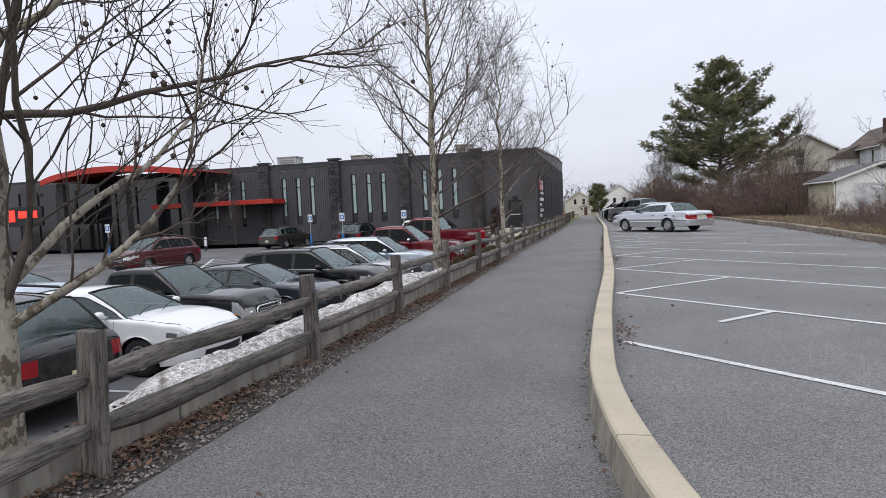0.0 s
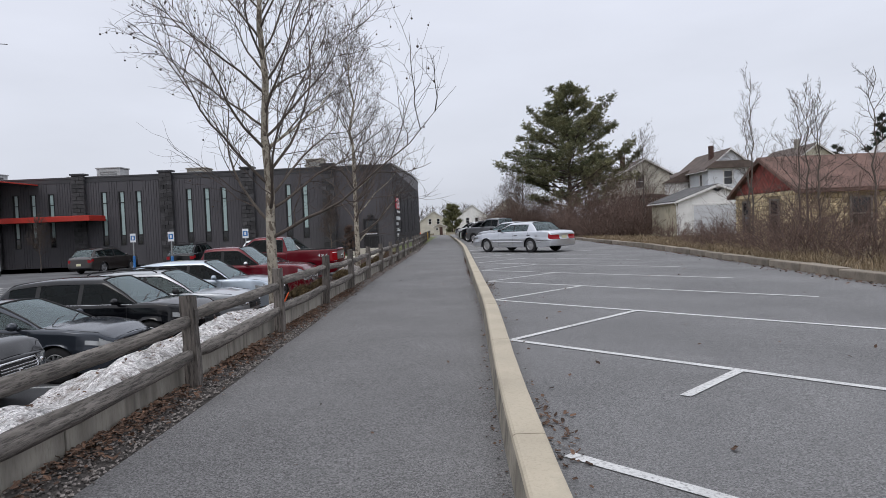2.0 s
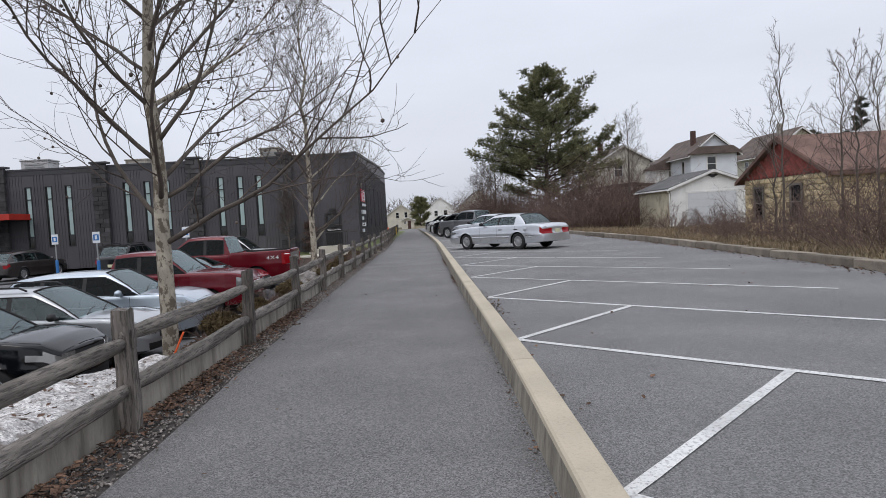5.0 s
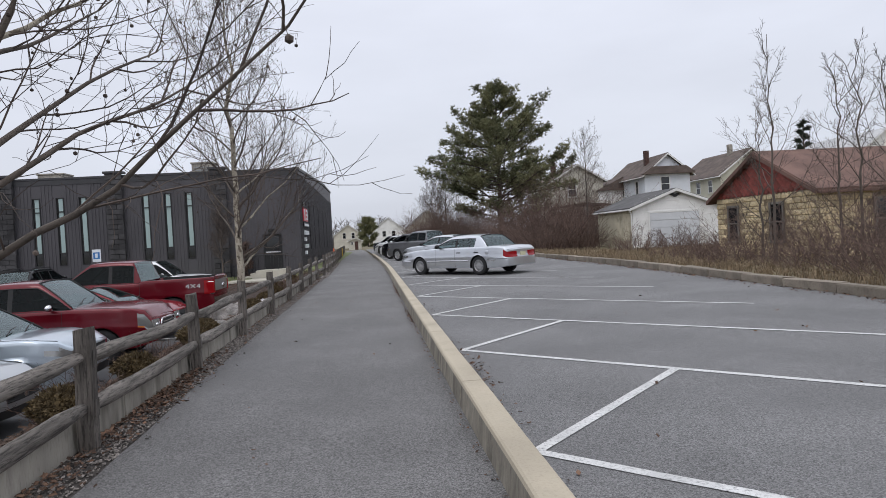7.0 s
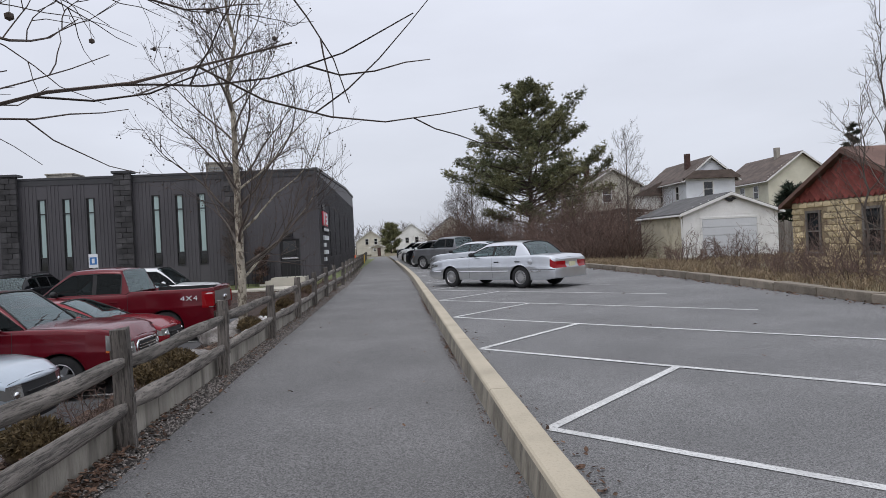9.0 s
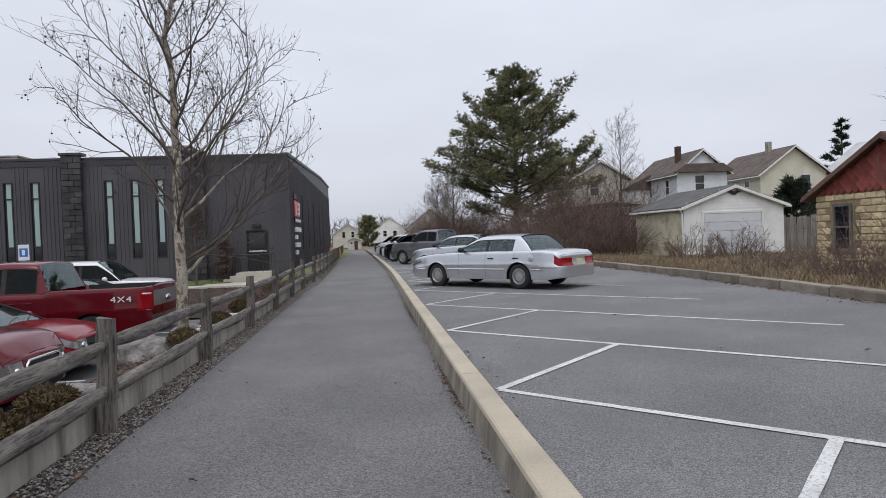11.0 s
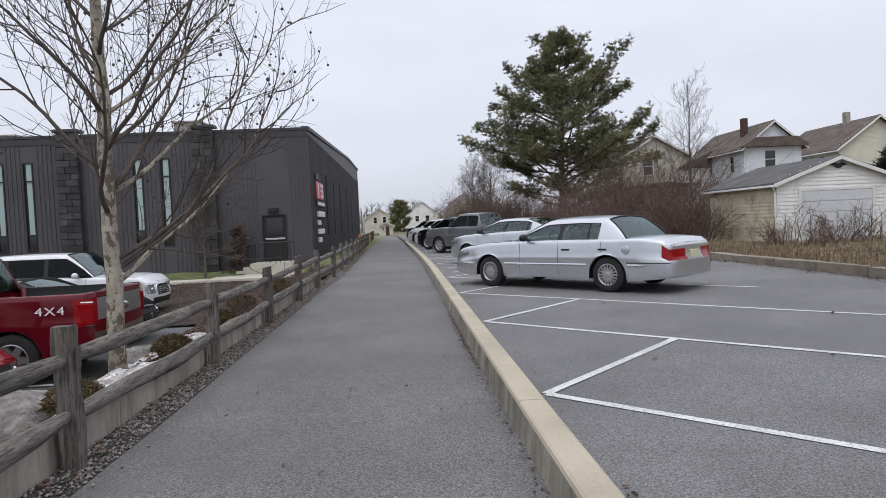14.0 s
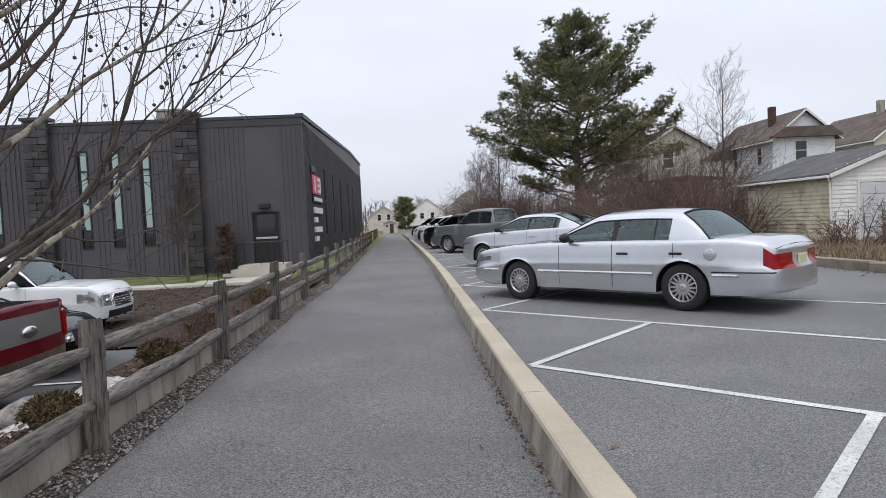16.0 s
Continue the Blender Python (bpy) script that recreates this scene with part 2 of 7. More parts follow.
M_TYRE = mat("tyre_rubber", (0.022, 0.022, 0.023), 0.85, vary=0.2, scale=6, fine=40, bump=0.2)
M_RIM = plain("alloy_rim", (0.50, 0.50, 0.51), 0.35, 0.85)
M_CHROME = plain("chrome", (0.72, 0.72, 0.73), 0.15, 1.0)
M_PLASTIC = mat("black_plastic", (0.018, 0.018, 0.019), 0.6, vary=0.2, scale=4, fine=60, bump=0.1)
M_LAMP = plain("headlamp_lens", (0.42, 0.43, 0.43), 0.10, 0.7, 0.6, coat=1.0)
M_AMBER = plain("amber_lens", (0.38, 0.10, 0.015), 0.15)
M_TAIL = plain("tail_lamp_lens", (0.26, 0.004, 0.008), 0.15, 0.0, 0.3)
M_PLATE = plain("number_plate", (0.62, 0.60, 0.40), 0.4)
M_BLUE = plain("blue_sign_paint", (0.03, 0.16, 0.42), 0.5)
M_SIGNW = plain("white_sign_paint", (0.72, 0.74, 0.76), 0.5)
M_GALV = plain("galvanised_post", (0.30, 0.31, 0.31), 0.5, 0.6)
M_ORANGE = plain("orange_plastic", (0.75, 0.12, 0.03), 0.5)
M_YELLOWP = plain("yellow_plastic", (0.65, 0.42, 0.03), 0.5)
M_LED = plain("red_led_display", (0.9, 0.03, 0.02), 0.4, emit=1.6)
M_REDSIGN = plain("red_sign_face", (0.55, 0.02, 0.05), 0.4)


def paint(name, base, metal=0.0, rough=0.35, coat=0.8):
    return mat(name, base, rough, metal, vary=0.04, scale=1.5, fine=40, bump=0.0, coat=coat, spec=0.45, dirt=tuple(c * 0.85 + 0.012 for c in base), dirt_scale=1.6, dirt_amount=0.3)



def see_through(name, tint, rough=0.02, ior=1.5, gloss=(0.82, 0.95, 0.96)):
    """Tinted glass pane: clear with a Fresnel gloss."""
    m = bpy.data.materials.new(name)
    m.use_nodes = True
    n, l = m.node_tree.nodes, m.node_tree.links
    n.clear()
    out, mx = n.new("ShaderNodeOutputMaterial"), n.new("ShaderNodeMixShader")
    tr, gl, fr = n.new("ShaderNodeBsdfTransparent"), n.new("ShaderNodeBsdfGlossy"), n.new("ShaderNodeFresnel")
    tr.inputs[0].default_value = (*tint, 1)
    gl.inputs["Roughness"].default_value = rough
    gl.inputs[0].default_value = (*gloss, 1)
    fr.inputs[0].default_value = ior
    l.new(fr.outputs[0], mx.inputs[0])
    l.new(tr.outputs[0], mx.inputs[1])
    l.new(gl.outputs[0], mx.inputs[2])
    l.new(mx.outputs[0], out.inputs[0])
    return m


M_GLASS = see_through("car_glass", (0.74, 0.88, 0.87), 0.01, 1.85, (0.75, 0.88, 0.88))
M_PRIV = see_through("privacy_glass", (0.10, 0.115, 0.12), 0.02, 1.45, (0.42, 0.47, 0.48))
M_SCREEN = see_through("windscreen_glass", (0.60, 0.76, 0.76), 0.01, 1.8)
M_CABIN = mat("cabin_trim", (0.022, 0.022, 0.024), 0.85, vary=0.2, scale=4, fine=40, bump=0.1)
M_SEAT = mat("seat_fabric", (0.075, 0.074, 0.076), 0.9, vary=0.2, scale=5, fine=60, bump=0.2)

P_SILVER = paint("silver_paint", (0.58, 0.60, 0.635), 0.75, 0.3, 0.9)
P_SILVERB = paint("silver_blue_paint", (0.44, 0.50, 0.56), 0.65, 0.28, 0.9)
P_SILVERD = paint("dull_silver_paint", (0.38, 0.395, 0.41), 0.65, 0.3, 0.9)
P_WHITE = paint("white_paint", (0.74, 0.75, 0.76))
P_BLACK = paint("black_paint", (0.004, 0.0045, 0.006), 0.0, 0.08, 0.0)
P_GREY = paint("grey_paint", (0.035, 0.042, 0.054), 0.4, 0.15, 0.4)
P_RED = paint("dark_red_paint", (0.125, 0.005, 0.012), 0.15, 0.14, 0.1)
P_RED2 = paint("bright_red_paint", (0.22, 0.006, 0.014), 0.15, 0.14, 0.1)
P_GATE = paint("champagne_grey_paint", (0.24, 0.235, 0.23), 0.4)
P_MAROON = paint("maroon_paint", (0.075, 0.006, 0.011), 0.2, 0.3, 0.3)
P_DGREY = paint("gunmetal_paint", (0.17, 0.175, 0.185), 0.55, 0.3, 0.6)
P_BROWN = paint("dark_brown_paint", (0.03, 0.024, 0.022), 0.3)


# ---- mesh helpers ----
def mesh_of(bm, material, smooth=False):
    me = bpy.data.meshes.new("mesh")
    bm.normal_update()
    bm.to_mesh(me)
    bm.free()
    for m in (material if isinstance(material, (list, tuple)) else [material]):
        me.materials.append(m)
    if smooth:
        me.polygons.foreach_set("use_smooth", [True] * len(me.polygons))
    return me


def part(name, bm, material, parent=None, label="", smooth=False):
    """Link a bmesh as one mesh object, under a thing or a part."""
    ob = new(name, mesh_of(bm, material, smooth))
    if parent:
        ob.parent = parent
    return tagged(ob, label=label)


def thing(name, label, category, m=None, group="", kind=""):
    ob = new(name)
    ob.empty_display_size = 0.3
    if m:
        ob.matrix_world = m
    return tagged(ob, label, category, group, kind)


def box(bm, x0, x1, y0, y1, z0, z1, bevel=0.0):
    r = bmesh.ops.create_cube(bm, size=1.0)
    bmesh.ops.transform(bm, verts=r["verts"], matrix=Matrix.Translation(((x0 + x1) / 2, (y0 + y1) / 2, (z0 + z1) / 2)) @ Matrix.Diagonal((x1 - x0, y1 - y0, z1 - z0, 1)))
    if bevel:
        es = list({e for v in r["verts"] for e in v.link_edges})
        bmesh.ops.bevel(bm, geom=es, offset=bevel, segments=2, profile=0.6, affect="EDGES")


def boxed(*a, bevel=0.0):
    bm = bmesh.new()
    box(bm, *a, bevel=bevel)
    return bm


def tube(bm, pts, radii, n=6, cap=True):
    """A tapered tube along points."""
    rings, prev = [], None
    for i, p in enumerate(pts):
        d = (pts[min(i + 1, len(pts) - 1)] - pts[max(i - 1, 0)])
        if d.length < 1e-6:
            d = Vector((0, 0, 1))
        d.normalize()
        a = d.cross(Vector((0.31, 0.17, 0.93)) if abs(d.z) < 0.9 else Vector((1, 0.1, 0)))
        a.normalize()
        c = d.cross(a)
        rings.append([bm.verts.new(p + (a * math.cos(2 * math.pi * k / n) + c * math.sin(2 * math.pi * k / n)) * radii[i]) for k in range(n)])
    for r, s in zip(rings, rings[1:]):
        for k in range(n):
            bm.faces.new((r[k], r[(k + 1) % n], s[(k + 1) % n], s[k]))
    if cap and n > 2:
        bm.faces.new(rings[0][::-1])
        bm.faces.new(rings[-1])


def prism(bm, outline, axis, a, b):
    """A closed outline of 2D points pushed along an axis from a to b: axis x takes (y, z), y takes (x, z), z takes (x, y)."""
    def at(p, t):
        return {"x": (t, p[0], p[1]), "y": (p[0], t, p[1]), "z": (p[0], p[1], t)}[axis]
    lo = [bm.verts.new(at(p, a)) for p in outline]
    hi = [bm.verts.new(at(p, b)) for p in outline]
    n = len(outline)
    bm.faces.new(lo)
    bm.faces.new(hi[::-1])
    for k in range(n):
        bm.faces.new((lo[k], hi[k], hi[(k + 1) % n], lo[(k + 1) % n]))
    bmesh.ops.recalc_face_normals(bm, faces=bm.faces)


def sheet(bm, xs, ys, zf):
    """A grid of quads over xs and ys with heights zf(x, y)."""
    vs = [[bm.verts.new((x, y, zf(x, y))) for y in ys] for x in xs]
    for i in range(len(xs) - 1):
        for j in range(len(ys) - 1):
            bm.faces.new((vs[i][j], vs[i + 1][j], vs[i + 1][j + 1], vs[i][j + 1]))


def span(a, b, step):
    n = max(1, round(abs(b - a) / step))
    return [a + (b - a) * i / n for i in range(n + 1)]


def lathe(bm, prof, n, m=Matrix()):
    """A profile of (radius, height) turned round z."""
    rings = [[bm.verts.new(m @ Vector((r * math.cos(2 * math.pi * k / n), r * math.sin(2 * math.pi * k / n), h))) for k in range(n)] for r, h in prof]
    for a, b in zip(rings, rings[1:]):
        for k in range(n):
            bm.faces.new((a[k], a[(k + 1) % n], b[(k + 1) % n], b[k]))
    return rings


def smoothstep(a, b, x):
    t = min(1.0, max(0.0, (x - a) / (b - a)))
    return t * t * (3 - 2 * t)


# ---- plan: y runs along the trail, x to the right of it ----
TRAIL_L, WALL_X, POST_X = -2.0, -2.52, -2.42
LOT_Z, LOWER_Z, VERGE_Z = 0.10, -1.10, 0.24
LAWN_Y = 33.0


def kerb_x(y):
    """The trail side of the kerb between trail and upper lot."""
    x = 0.40 + 0.12 * smoothstep(-1.0, 6.0, y)
    if y < -2.0:
        x += 0.043 * (-2.0 - y) ** 2 if y > -9 else 0.043 * 49 + 0.6 * (-9 - y)
    if y > 30:
        d = y - 30
        x -= 0.03 * d * d / (d + 16)
    return x


def bay_x(y):
    """The kerb-side ends of the bay lines."""
    return kerb_x(y) + 0.47 - 0.12 * smoothstep(-1.0, 6.0, y) - 0.13 * smoothstep(8.5, 4.5, y)


def far_x(y):
    """The lot's far kerb."""
    return 7.3 + 1.45 * smoothstep(-4, 30, y) - (0.03 * max(0, y - 45))


def lower_z(x, y):
    """The lower lot, which rises to the building."""
    return LOWER_Z + 0.34 * smoothstep(10, 25, y) + 0.09 * smoothstep(26, 30.5, y)


def bed_z(x, y):
    k = smoothstep(-3.3, -5.1, x)
    top = 0.03 - 0.14 * smoothstep(-2.6, -3.6, x)
    low = lower_z(x, y) + 0.08
    if y > 26:
        low = max(low, -0.30 * smoothstep(40, 26, y) - 0.45)
    return top + (low - top) * k


def ground_z(x, y):
    """Height of the land under everything."""
    if x < -5.0:
        k = smoothstep(28, 36, y) * smoothstep(-13.5, -12.5, x) * max(smoothstep(-7.6, -6.9, x), smoothstep(34.4, 36, y))
        return lower_z(x, y) + (-0.56 - lower_z(x, y)) * k
    if x < -2.6:
        return bed_z(x, y) - 0.03
    if x < max(kerb_x(y) + 0.2, 0.85 if y > 25 else -99):
        return -0.03
    if x < far_x(y) + 0.15:
        return LOT_Z - 0.05
    return VERGE_Z - 0.1 * smoothstep(9, 16, x)

# ---- ground, trail, lots ----
rng = random.Random(7)
bm = bmesh.new()
xs = [-3000, -400, -120] + span(-70, -14, 4) + span(-13, -5.05, 1.0) + span(-5.0, -2.61, 0.3) + [-2.55, -1.5, 0.4, 0.9, 2, 4, 6, 7.2] + span(7.5, 9.4, 0.19) + span(10, 30, 2) + [50, 120, 400, 3000]
ys = [-3000, -300, -60, -30] + span(-20, 48, 1.0) + span(50, 110, 4) + [150, 300, 800, 3000]
sheet(bm, xs, ys, lambda x, y: ground_z(x, y) - 0.015)
tagged(part("ground", bm, M_GRASS, smooth=True), "dry winter grass and soil around the trail", "ground", kind="structure")


def trail_z(x):
    return 0.012 * (x - TRAIL_L) / 2.4


bm = bmesh.new()
tr_y = span(-16, 34, 0.5) + span(36, 104, 2)
prev = None
for y in tr_y:
    kx = kerb_x(y)
    wob = 0.05 * noise.noise((0, y * 0.35, 3)) + 0.02 * noise.noise((0, y * 2.1, 9))
    left = TRAIL_L - 0.06 * smoothstep(-4, 14, y) * 3 + wob + (kx - 0.45 if y > 30 else 0)
    row = []
    for k in range(9):
        x = left + (kx + 0.02 - left) * k / 8
        row.append(bm.verts.new((x, y, trail_z(left + (kx - left) * k / 8) + 0.004 * noise.noise((x, y * 0.6, 0)))))
    edge = bm.verts.new((left - 0.03, y, -0.03))
    row.insert(0, edge)
    if prev:
        for a in range(len(row) - 1):
            bm.faces.new((prev[a], prev[a + 1], row[a + 1], row[a]))
    prev = row
tagged(part("trail_path", bm, M_TRAIL, smooth=True), "grey asphalt walking and cycling trail", "path", kind="structure")

bm = bmesh.new()
prev = None
for y in [-40, -28] + span(-20, 80, 1.0) + [90, 100]:
    a, b = kerb_x(y) + 0.18, far_x(y) + 0.05
    row = [bm.verts.new((a + (b - a) * k / 12, y, LOT_Z + 0.003 * noise.noise((k * 0.7, y * 0.2, 1)))) for k in range(13)]
    if prev:
        for k in range(12):
            bm.faces.new((prev[k], prev[k + 1], row[k + 1], row[k]))
    prev = row
tagged(part("upper_parking_lot", bm, M_LOT, smooth=True), "worn grey asphalt of the upper parking lot", "road", kind="structure")

bm = bmesh.new()
sheet(bm, span(-75, -5.0, 2.0), span(-40, 38.6, 1.6), lambda x, y: lower_z(x, y) + 0.004)
tagged(part("lower_parking_lot", bm, M_LOT2, smooth=True), "darker asphalt of the lower parking lot, toned for shade under cars", "road", kind="structure")
bm = bmesh.new()
sheet(bm, span(-75, -14.0, 2.0), span(38.6, 43.2, 1.5), lambda x, y: lower_z(x, 39) + 0.14)
bmesh.ops.solidify(bm, geom=bm.faces[:], thickness=0.3)
tagged(part("building_pavement", bm, M_CONC), "pale concrete pavement in front of the building", "pavement", kind="structure")

# planting bed between fence wall and lower lot
bm = bmesh.new()
sheet(bm, span(-5.15, -2.6, 0.17), span(-16, 28.2, 0.35), lambda x, y: bed_z(x, y) + 0.05 * noise.noise((x * 1.7, y * 1.7, 4)) + 0.03 * noise.noise((x * 5, y * 5, 8)))
tagged(part("planting_bed", bm, M_MULCH, smooth=True), "sloping bed of dark brown bark mulch", "ground", kind="structure")
bm = bmesh.new()
sheet(bm, span(-13, -2.6, 0.2), span(34.0, 43, 0.2), lambda x, y: ground_z(x, y) + 0.04 + 0.05 * noise.noise((x, y, 4)) + 0.05 * noise.noise((x * 3, y * 3, 4)))
sheet(bm, span(-7.8, -2.6, 0.17), span(28, 34.1, 0.2), lambda x, y: max(ground_z(x, y), lower_z(x, y) + 0.02) + 0.05 + 0.05 * noise.noise((x, y, 4)) + 0.06 * noise.noise((x * 3, y * 3, 4)))
tagged(part("mulch_area", bm, M_MULCH, smooth=True), "brown mulch area beside the building corner", "ground", kind="structure")
bm = bmesh.new()
sheet(bm, span(-14, -7.3, 0.4), span(40.1, 42.97, 0.3), lambda x, y: -0.46 + 0.17 * (y - 40.1) / 2.9 + 0.02 * noise.noise((x * 2, y * 2, 6)))
tagged(part("lawn", bm, M_LAWN), "thin strip of green winter lawn", "lawn", kind="structure")
bm = bmesh.new()
sheet(bm, span(-4.5, -2.6, 0.38), span(37.0, 42.0, 0.5) + span(44, 90, 3), lambda x, y: 0.01 - 0.45 * smoothstep(42.0, 37.0, y))
tagged(part("side_lawn", bm, M_LAWN), "green lawn strip along the building's side", "lawn", kind="structure")

# kerb between trail and upper lot, in cast sections with joints
kerb = thing("kerb", "tan painted concrete kerb along the trail", "kerb", kind="structure")
KERB_Y = span(-13, 62, 3.05)
for a, b in zip(KERB_Y, KERB_Y[1:]):
    bm = bmesh.new()
    prof = ((0.0, -0.05), (0.026, 0.190), (0.034, 0.212), (0.050, 0.220), (0.205, 0.220), (0.221, 0.212), (0.230, 0.185), (0.235, 0.0))
    rows = []
    for y in span(a + 0.006, b - 0.006, 0.5):
        dx = kerb_x(y)
        h = 0.008 * noise.noise((0, y * 0.7, 5))
        rows.append([bm.verts.new((dx + px + 0.004 * noise.noise((px * 9, y * 3, 2)), y, pz + h + 0.005)) for px, pz in prof])
    for r, s in zip(rows, rows[1:]):
        for k in range(len(prof) - 1):
            f = bm.faces.new((r[k], s[k], s[k + 1], r[k + 1]))
            # tan on the top and its rounded edges, the darker mix on both sides
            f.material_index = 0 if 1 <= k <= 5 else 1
    bm.faces.new(rows[0])
    bm.faces.new(rows[-1][::-1])
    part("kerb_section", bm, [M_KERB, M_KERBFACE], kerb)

# far kerb of weathered blocks
fkerb = thing("block_kerb", "low weathered kerb of brown concrete blocks", "kerb", kind="structure")
for i, y in enumerate(span(-12, 70, 1.6)):
    bm = boxed(-0.14, 0.14, -0.79, 0.79, -0.08, 0.185 + rng.uniform(-0.015, 0.015), bevel=0.025)
    for v in bm.verts:
        v.co += Vector((rng.uniform(-1, 1), rng.uniform(-1, 1), rng.uniform(-1, 1))) * 0.008
    o = part("kerb_block", bm, M_STONE, fkerb)
    ang = math.degrees(math.atan2(-(far_x(y + 1) - far_x(y - 1)) / 2, 1))
    o.matrix_world = pose(far_x(y) + 0.12, y, LOT_Z, rng.uniform(-1, 1), rng.uniform(-2, 2), ang + rng.uniform(-1, 1))

# painted bay lines: long bays at 45 degrees, short ties between them
def stripe(name, x0, y0, x1, y1, w, z, parent):
    d = Vector((x1 - x0, y1 - y0, 0))
    n = Vector((-d.y, d.x, 0)).normalized() * w / 2
    bm = bmesh.new()
    steps = max(2, int(d.length / 0.25))
    prev = None
    for k in range(steps + 1):
        p = Vector((x0, y0, z)) + d * k / steps
        e = 0.006 * noise.noise((p.x * 6, p.y * 6, 1)), 0.006 * noise.noise((p.x * 6, p.y * 6, 5))
        row = [bm.verts.new(p + n * (1 + e[0] / w * 2)), bm.verts.new(p - n * (1 + e[1] / w * 2))]
        if prev:
            bm.faces.new((prev[1], row[1], row[0], prev[0]))
        prev = row
    return part(name, bm, M_LINE, parent)


lines = thing("bay_lines", "worn white painted angled parking bay lines", "road marking", kind="structure")
LINE_Y = [-8.3, -4.65, -1.02, 2.58, 6.45, 10.15, 13.82, 17.55, 21.3, 25.02, 28.74, 34.2, 37.9, 41.6, 45.3, 49.0, 52.8, 56.5]
for i, y in enumerate(LINE_Y):
    ex = bay_x(y)
    L = 4.6 if y < -3 else 4.8 + 0.4 * smoothstep(8, 18, y)
    stripe("bay_line", ex, y, ex + L, y - L * 1.0, 0.085, LOT_Z + 0.006, lines)
    if i + 1 < len(LINE_Y):
        ty = LINE_Y[i + 1]
        if y < -3:
            continue
        if y < 0:
            stripe("tie_line", ex + 1.05, y + 1.10, ex + 1.78, y + 1.83, 0.085, LOT_Z + 0.0075, lines)
        else:
            h = (ty - y) / 2
            stripe("tie_line", ex, y, ex + h, y + h, 0.085, LOT_Z + 0.0075, lines)
stripe("tie_line", kerb_x(30) + 0.6, 30.3, kerb_x(30) + 1.9, 31.6, 0.085, LOT_Z + 0.0075, lines)
stripe("tie_line", kerb_x(32) + 0.6, 32.0, kerb_x(32) + 1.9, 33.3, 0.085, LOT_Z + 0.0075, lines)

# low concrete retaining wall under the fence
rwall = thing("retaining_wall", "low stained concrete retaining wall below the fence", "wall", kind="structure")
for a in span(-15.6, 30, 3.04)[:-1]:
    part("wall_panel", boxed(WALL_X - 0.13, WALL_X, a + 0.008, a + 3.03, -0.9, 0.185 + 0.045 * smoothstep(-4, 7, a) + rng.uniform(-0.006, 0.006), bevel=0.012), M_KERBSIDE, rwall)

# ---- lower-lot markings ----
lowl = thing("lower_bay_lines", "white painted bay lines of the lower lot", "road marking", kind="structure")
STALL = [2.05 + 2.76 * n for n in range(-2, 11)]
for y in STALL:
    stripe("bay_line", -5.3, y - 1.38, -10.3, y - 1.38, 0.1, lower_z(-7, y) + 0.012, lowl)
HZ = lower_z(-19, 24) + 0.014
stripe("hatch_line", -17.8, 18.1, -23.9, 28.7, 0.14, HZ, lowl)
stripe("hatch_line", -16.2, 20.0, -22.0, 29.6, 0.14, HZ + 0.001, lowl)
for k in range(9):
    f = k / 8
    stripe("hatch_line", -17.8 - 6.1 * f, 18.1 + 10.6 * f, -16.2 - 5.8 * f, 20.0 + 9.6 * f, 0.14, HZ + 0.002, lowl)

# ---- split rail fence ----
def rail_z(y):
    """Heights of the upper and the lower rail."""
    k = smoothstep(-5, 7, y)
    return 0.60 + 0.115 * k, 0.262 + 0.066 * k


def fence_post(h, seed, heights):
    r = random.Random(seed)
    bm = bmesh.new()
    cols = ((-0.062, -0.052), (0.062, -0.052), (0.07, 0), (0.062, 0.052), (-0.062, 0.052), (-0.07, 0))
    rings = []
    for z in span(-0.3, h, 0.1):
        lean = 0.012 * noise.noise((seed, z * 2, 0))
        rings.append([bm.verts.new((x * (1 + 0.10 * noise.noise((seed, z * 3, k))) * (0.96 if z > h - 0.02 else 1) + lean, y * (1 + 0.10 * noise.noise((seed + 5, z * 3, k))), z + (r.uniform(-0.02, 0.02) if z > h - 0.02 else 0))) for k, (x, y) in enumerate(cols)])
    for a, b in zip(rings, rings[1:]):
        for k in range(6):
            bm.faces.new((a[k], a[(k + 1) % 6], b[(k + 1) % 6], b[k]))
    bm.faces.new(rings[-1])
    for zz in heights:
        box(bm, -0.074, 0.074, -0.034, 0.034, zz - 0.07, zz + 0.07)
    return bm


def fence_rail(L, seed, z0, z1, fat=1.0):
    """A rough split log, thicker and flatter in the middle, tapered at its ends."""
    bm = bmesh.new()
    rings = []
    n = 9
    for i in range(15):
        t = i / 14
        taper = 0.55 + 0.45 * smoothstep(0, 0.12, min(t, 1 - t))
        c = Vector((0.02 * noise.noise((seed, t * 2, 0)), (t - 0.5) * (L + 0.1), z0 + (z1 - z0) * t + 0.025 * noise.noise((seed, t * 2.2, 7)) - 0.015 * math.sin(t * math.pi)))
        ring = []
        for k in range(n):
            a = 2 * math.pi * k / n
            rad = (1 + 0.07 * noise.noise((seed + k * 3.1, t * 40, 5)) + 0.34 * noise.noise((seed * 3 + k * 1.7, t * 2.5, 1)) + 0.06 * noise.noise((seed + k, t * 14, 1))) * taper
            ring.append(bm.verts.new(c + Vector((0.042 * fat * rad * math.cos(a), 0, 0.063 * fat * rad * math.sin(a)))))
        rings.append(ring)
    for a, b in zip(rings, rings[1:]):
        for k in range(n):
            bm.faces.new((a[k], a[(k + 1) % n], b[(k + 1) % n], b[k]))
    bm.faces.new(rings[0])
    bm.faces.new(rings[-1][::-1])
    bmesh.ops.recalc_face_normals(bm, faces=bm.faces)
    return bm


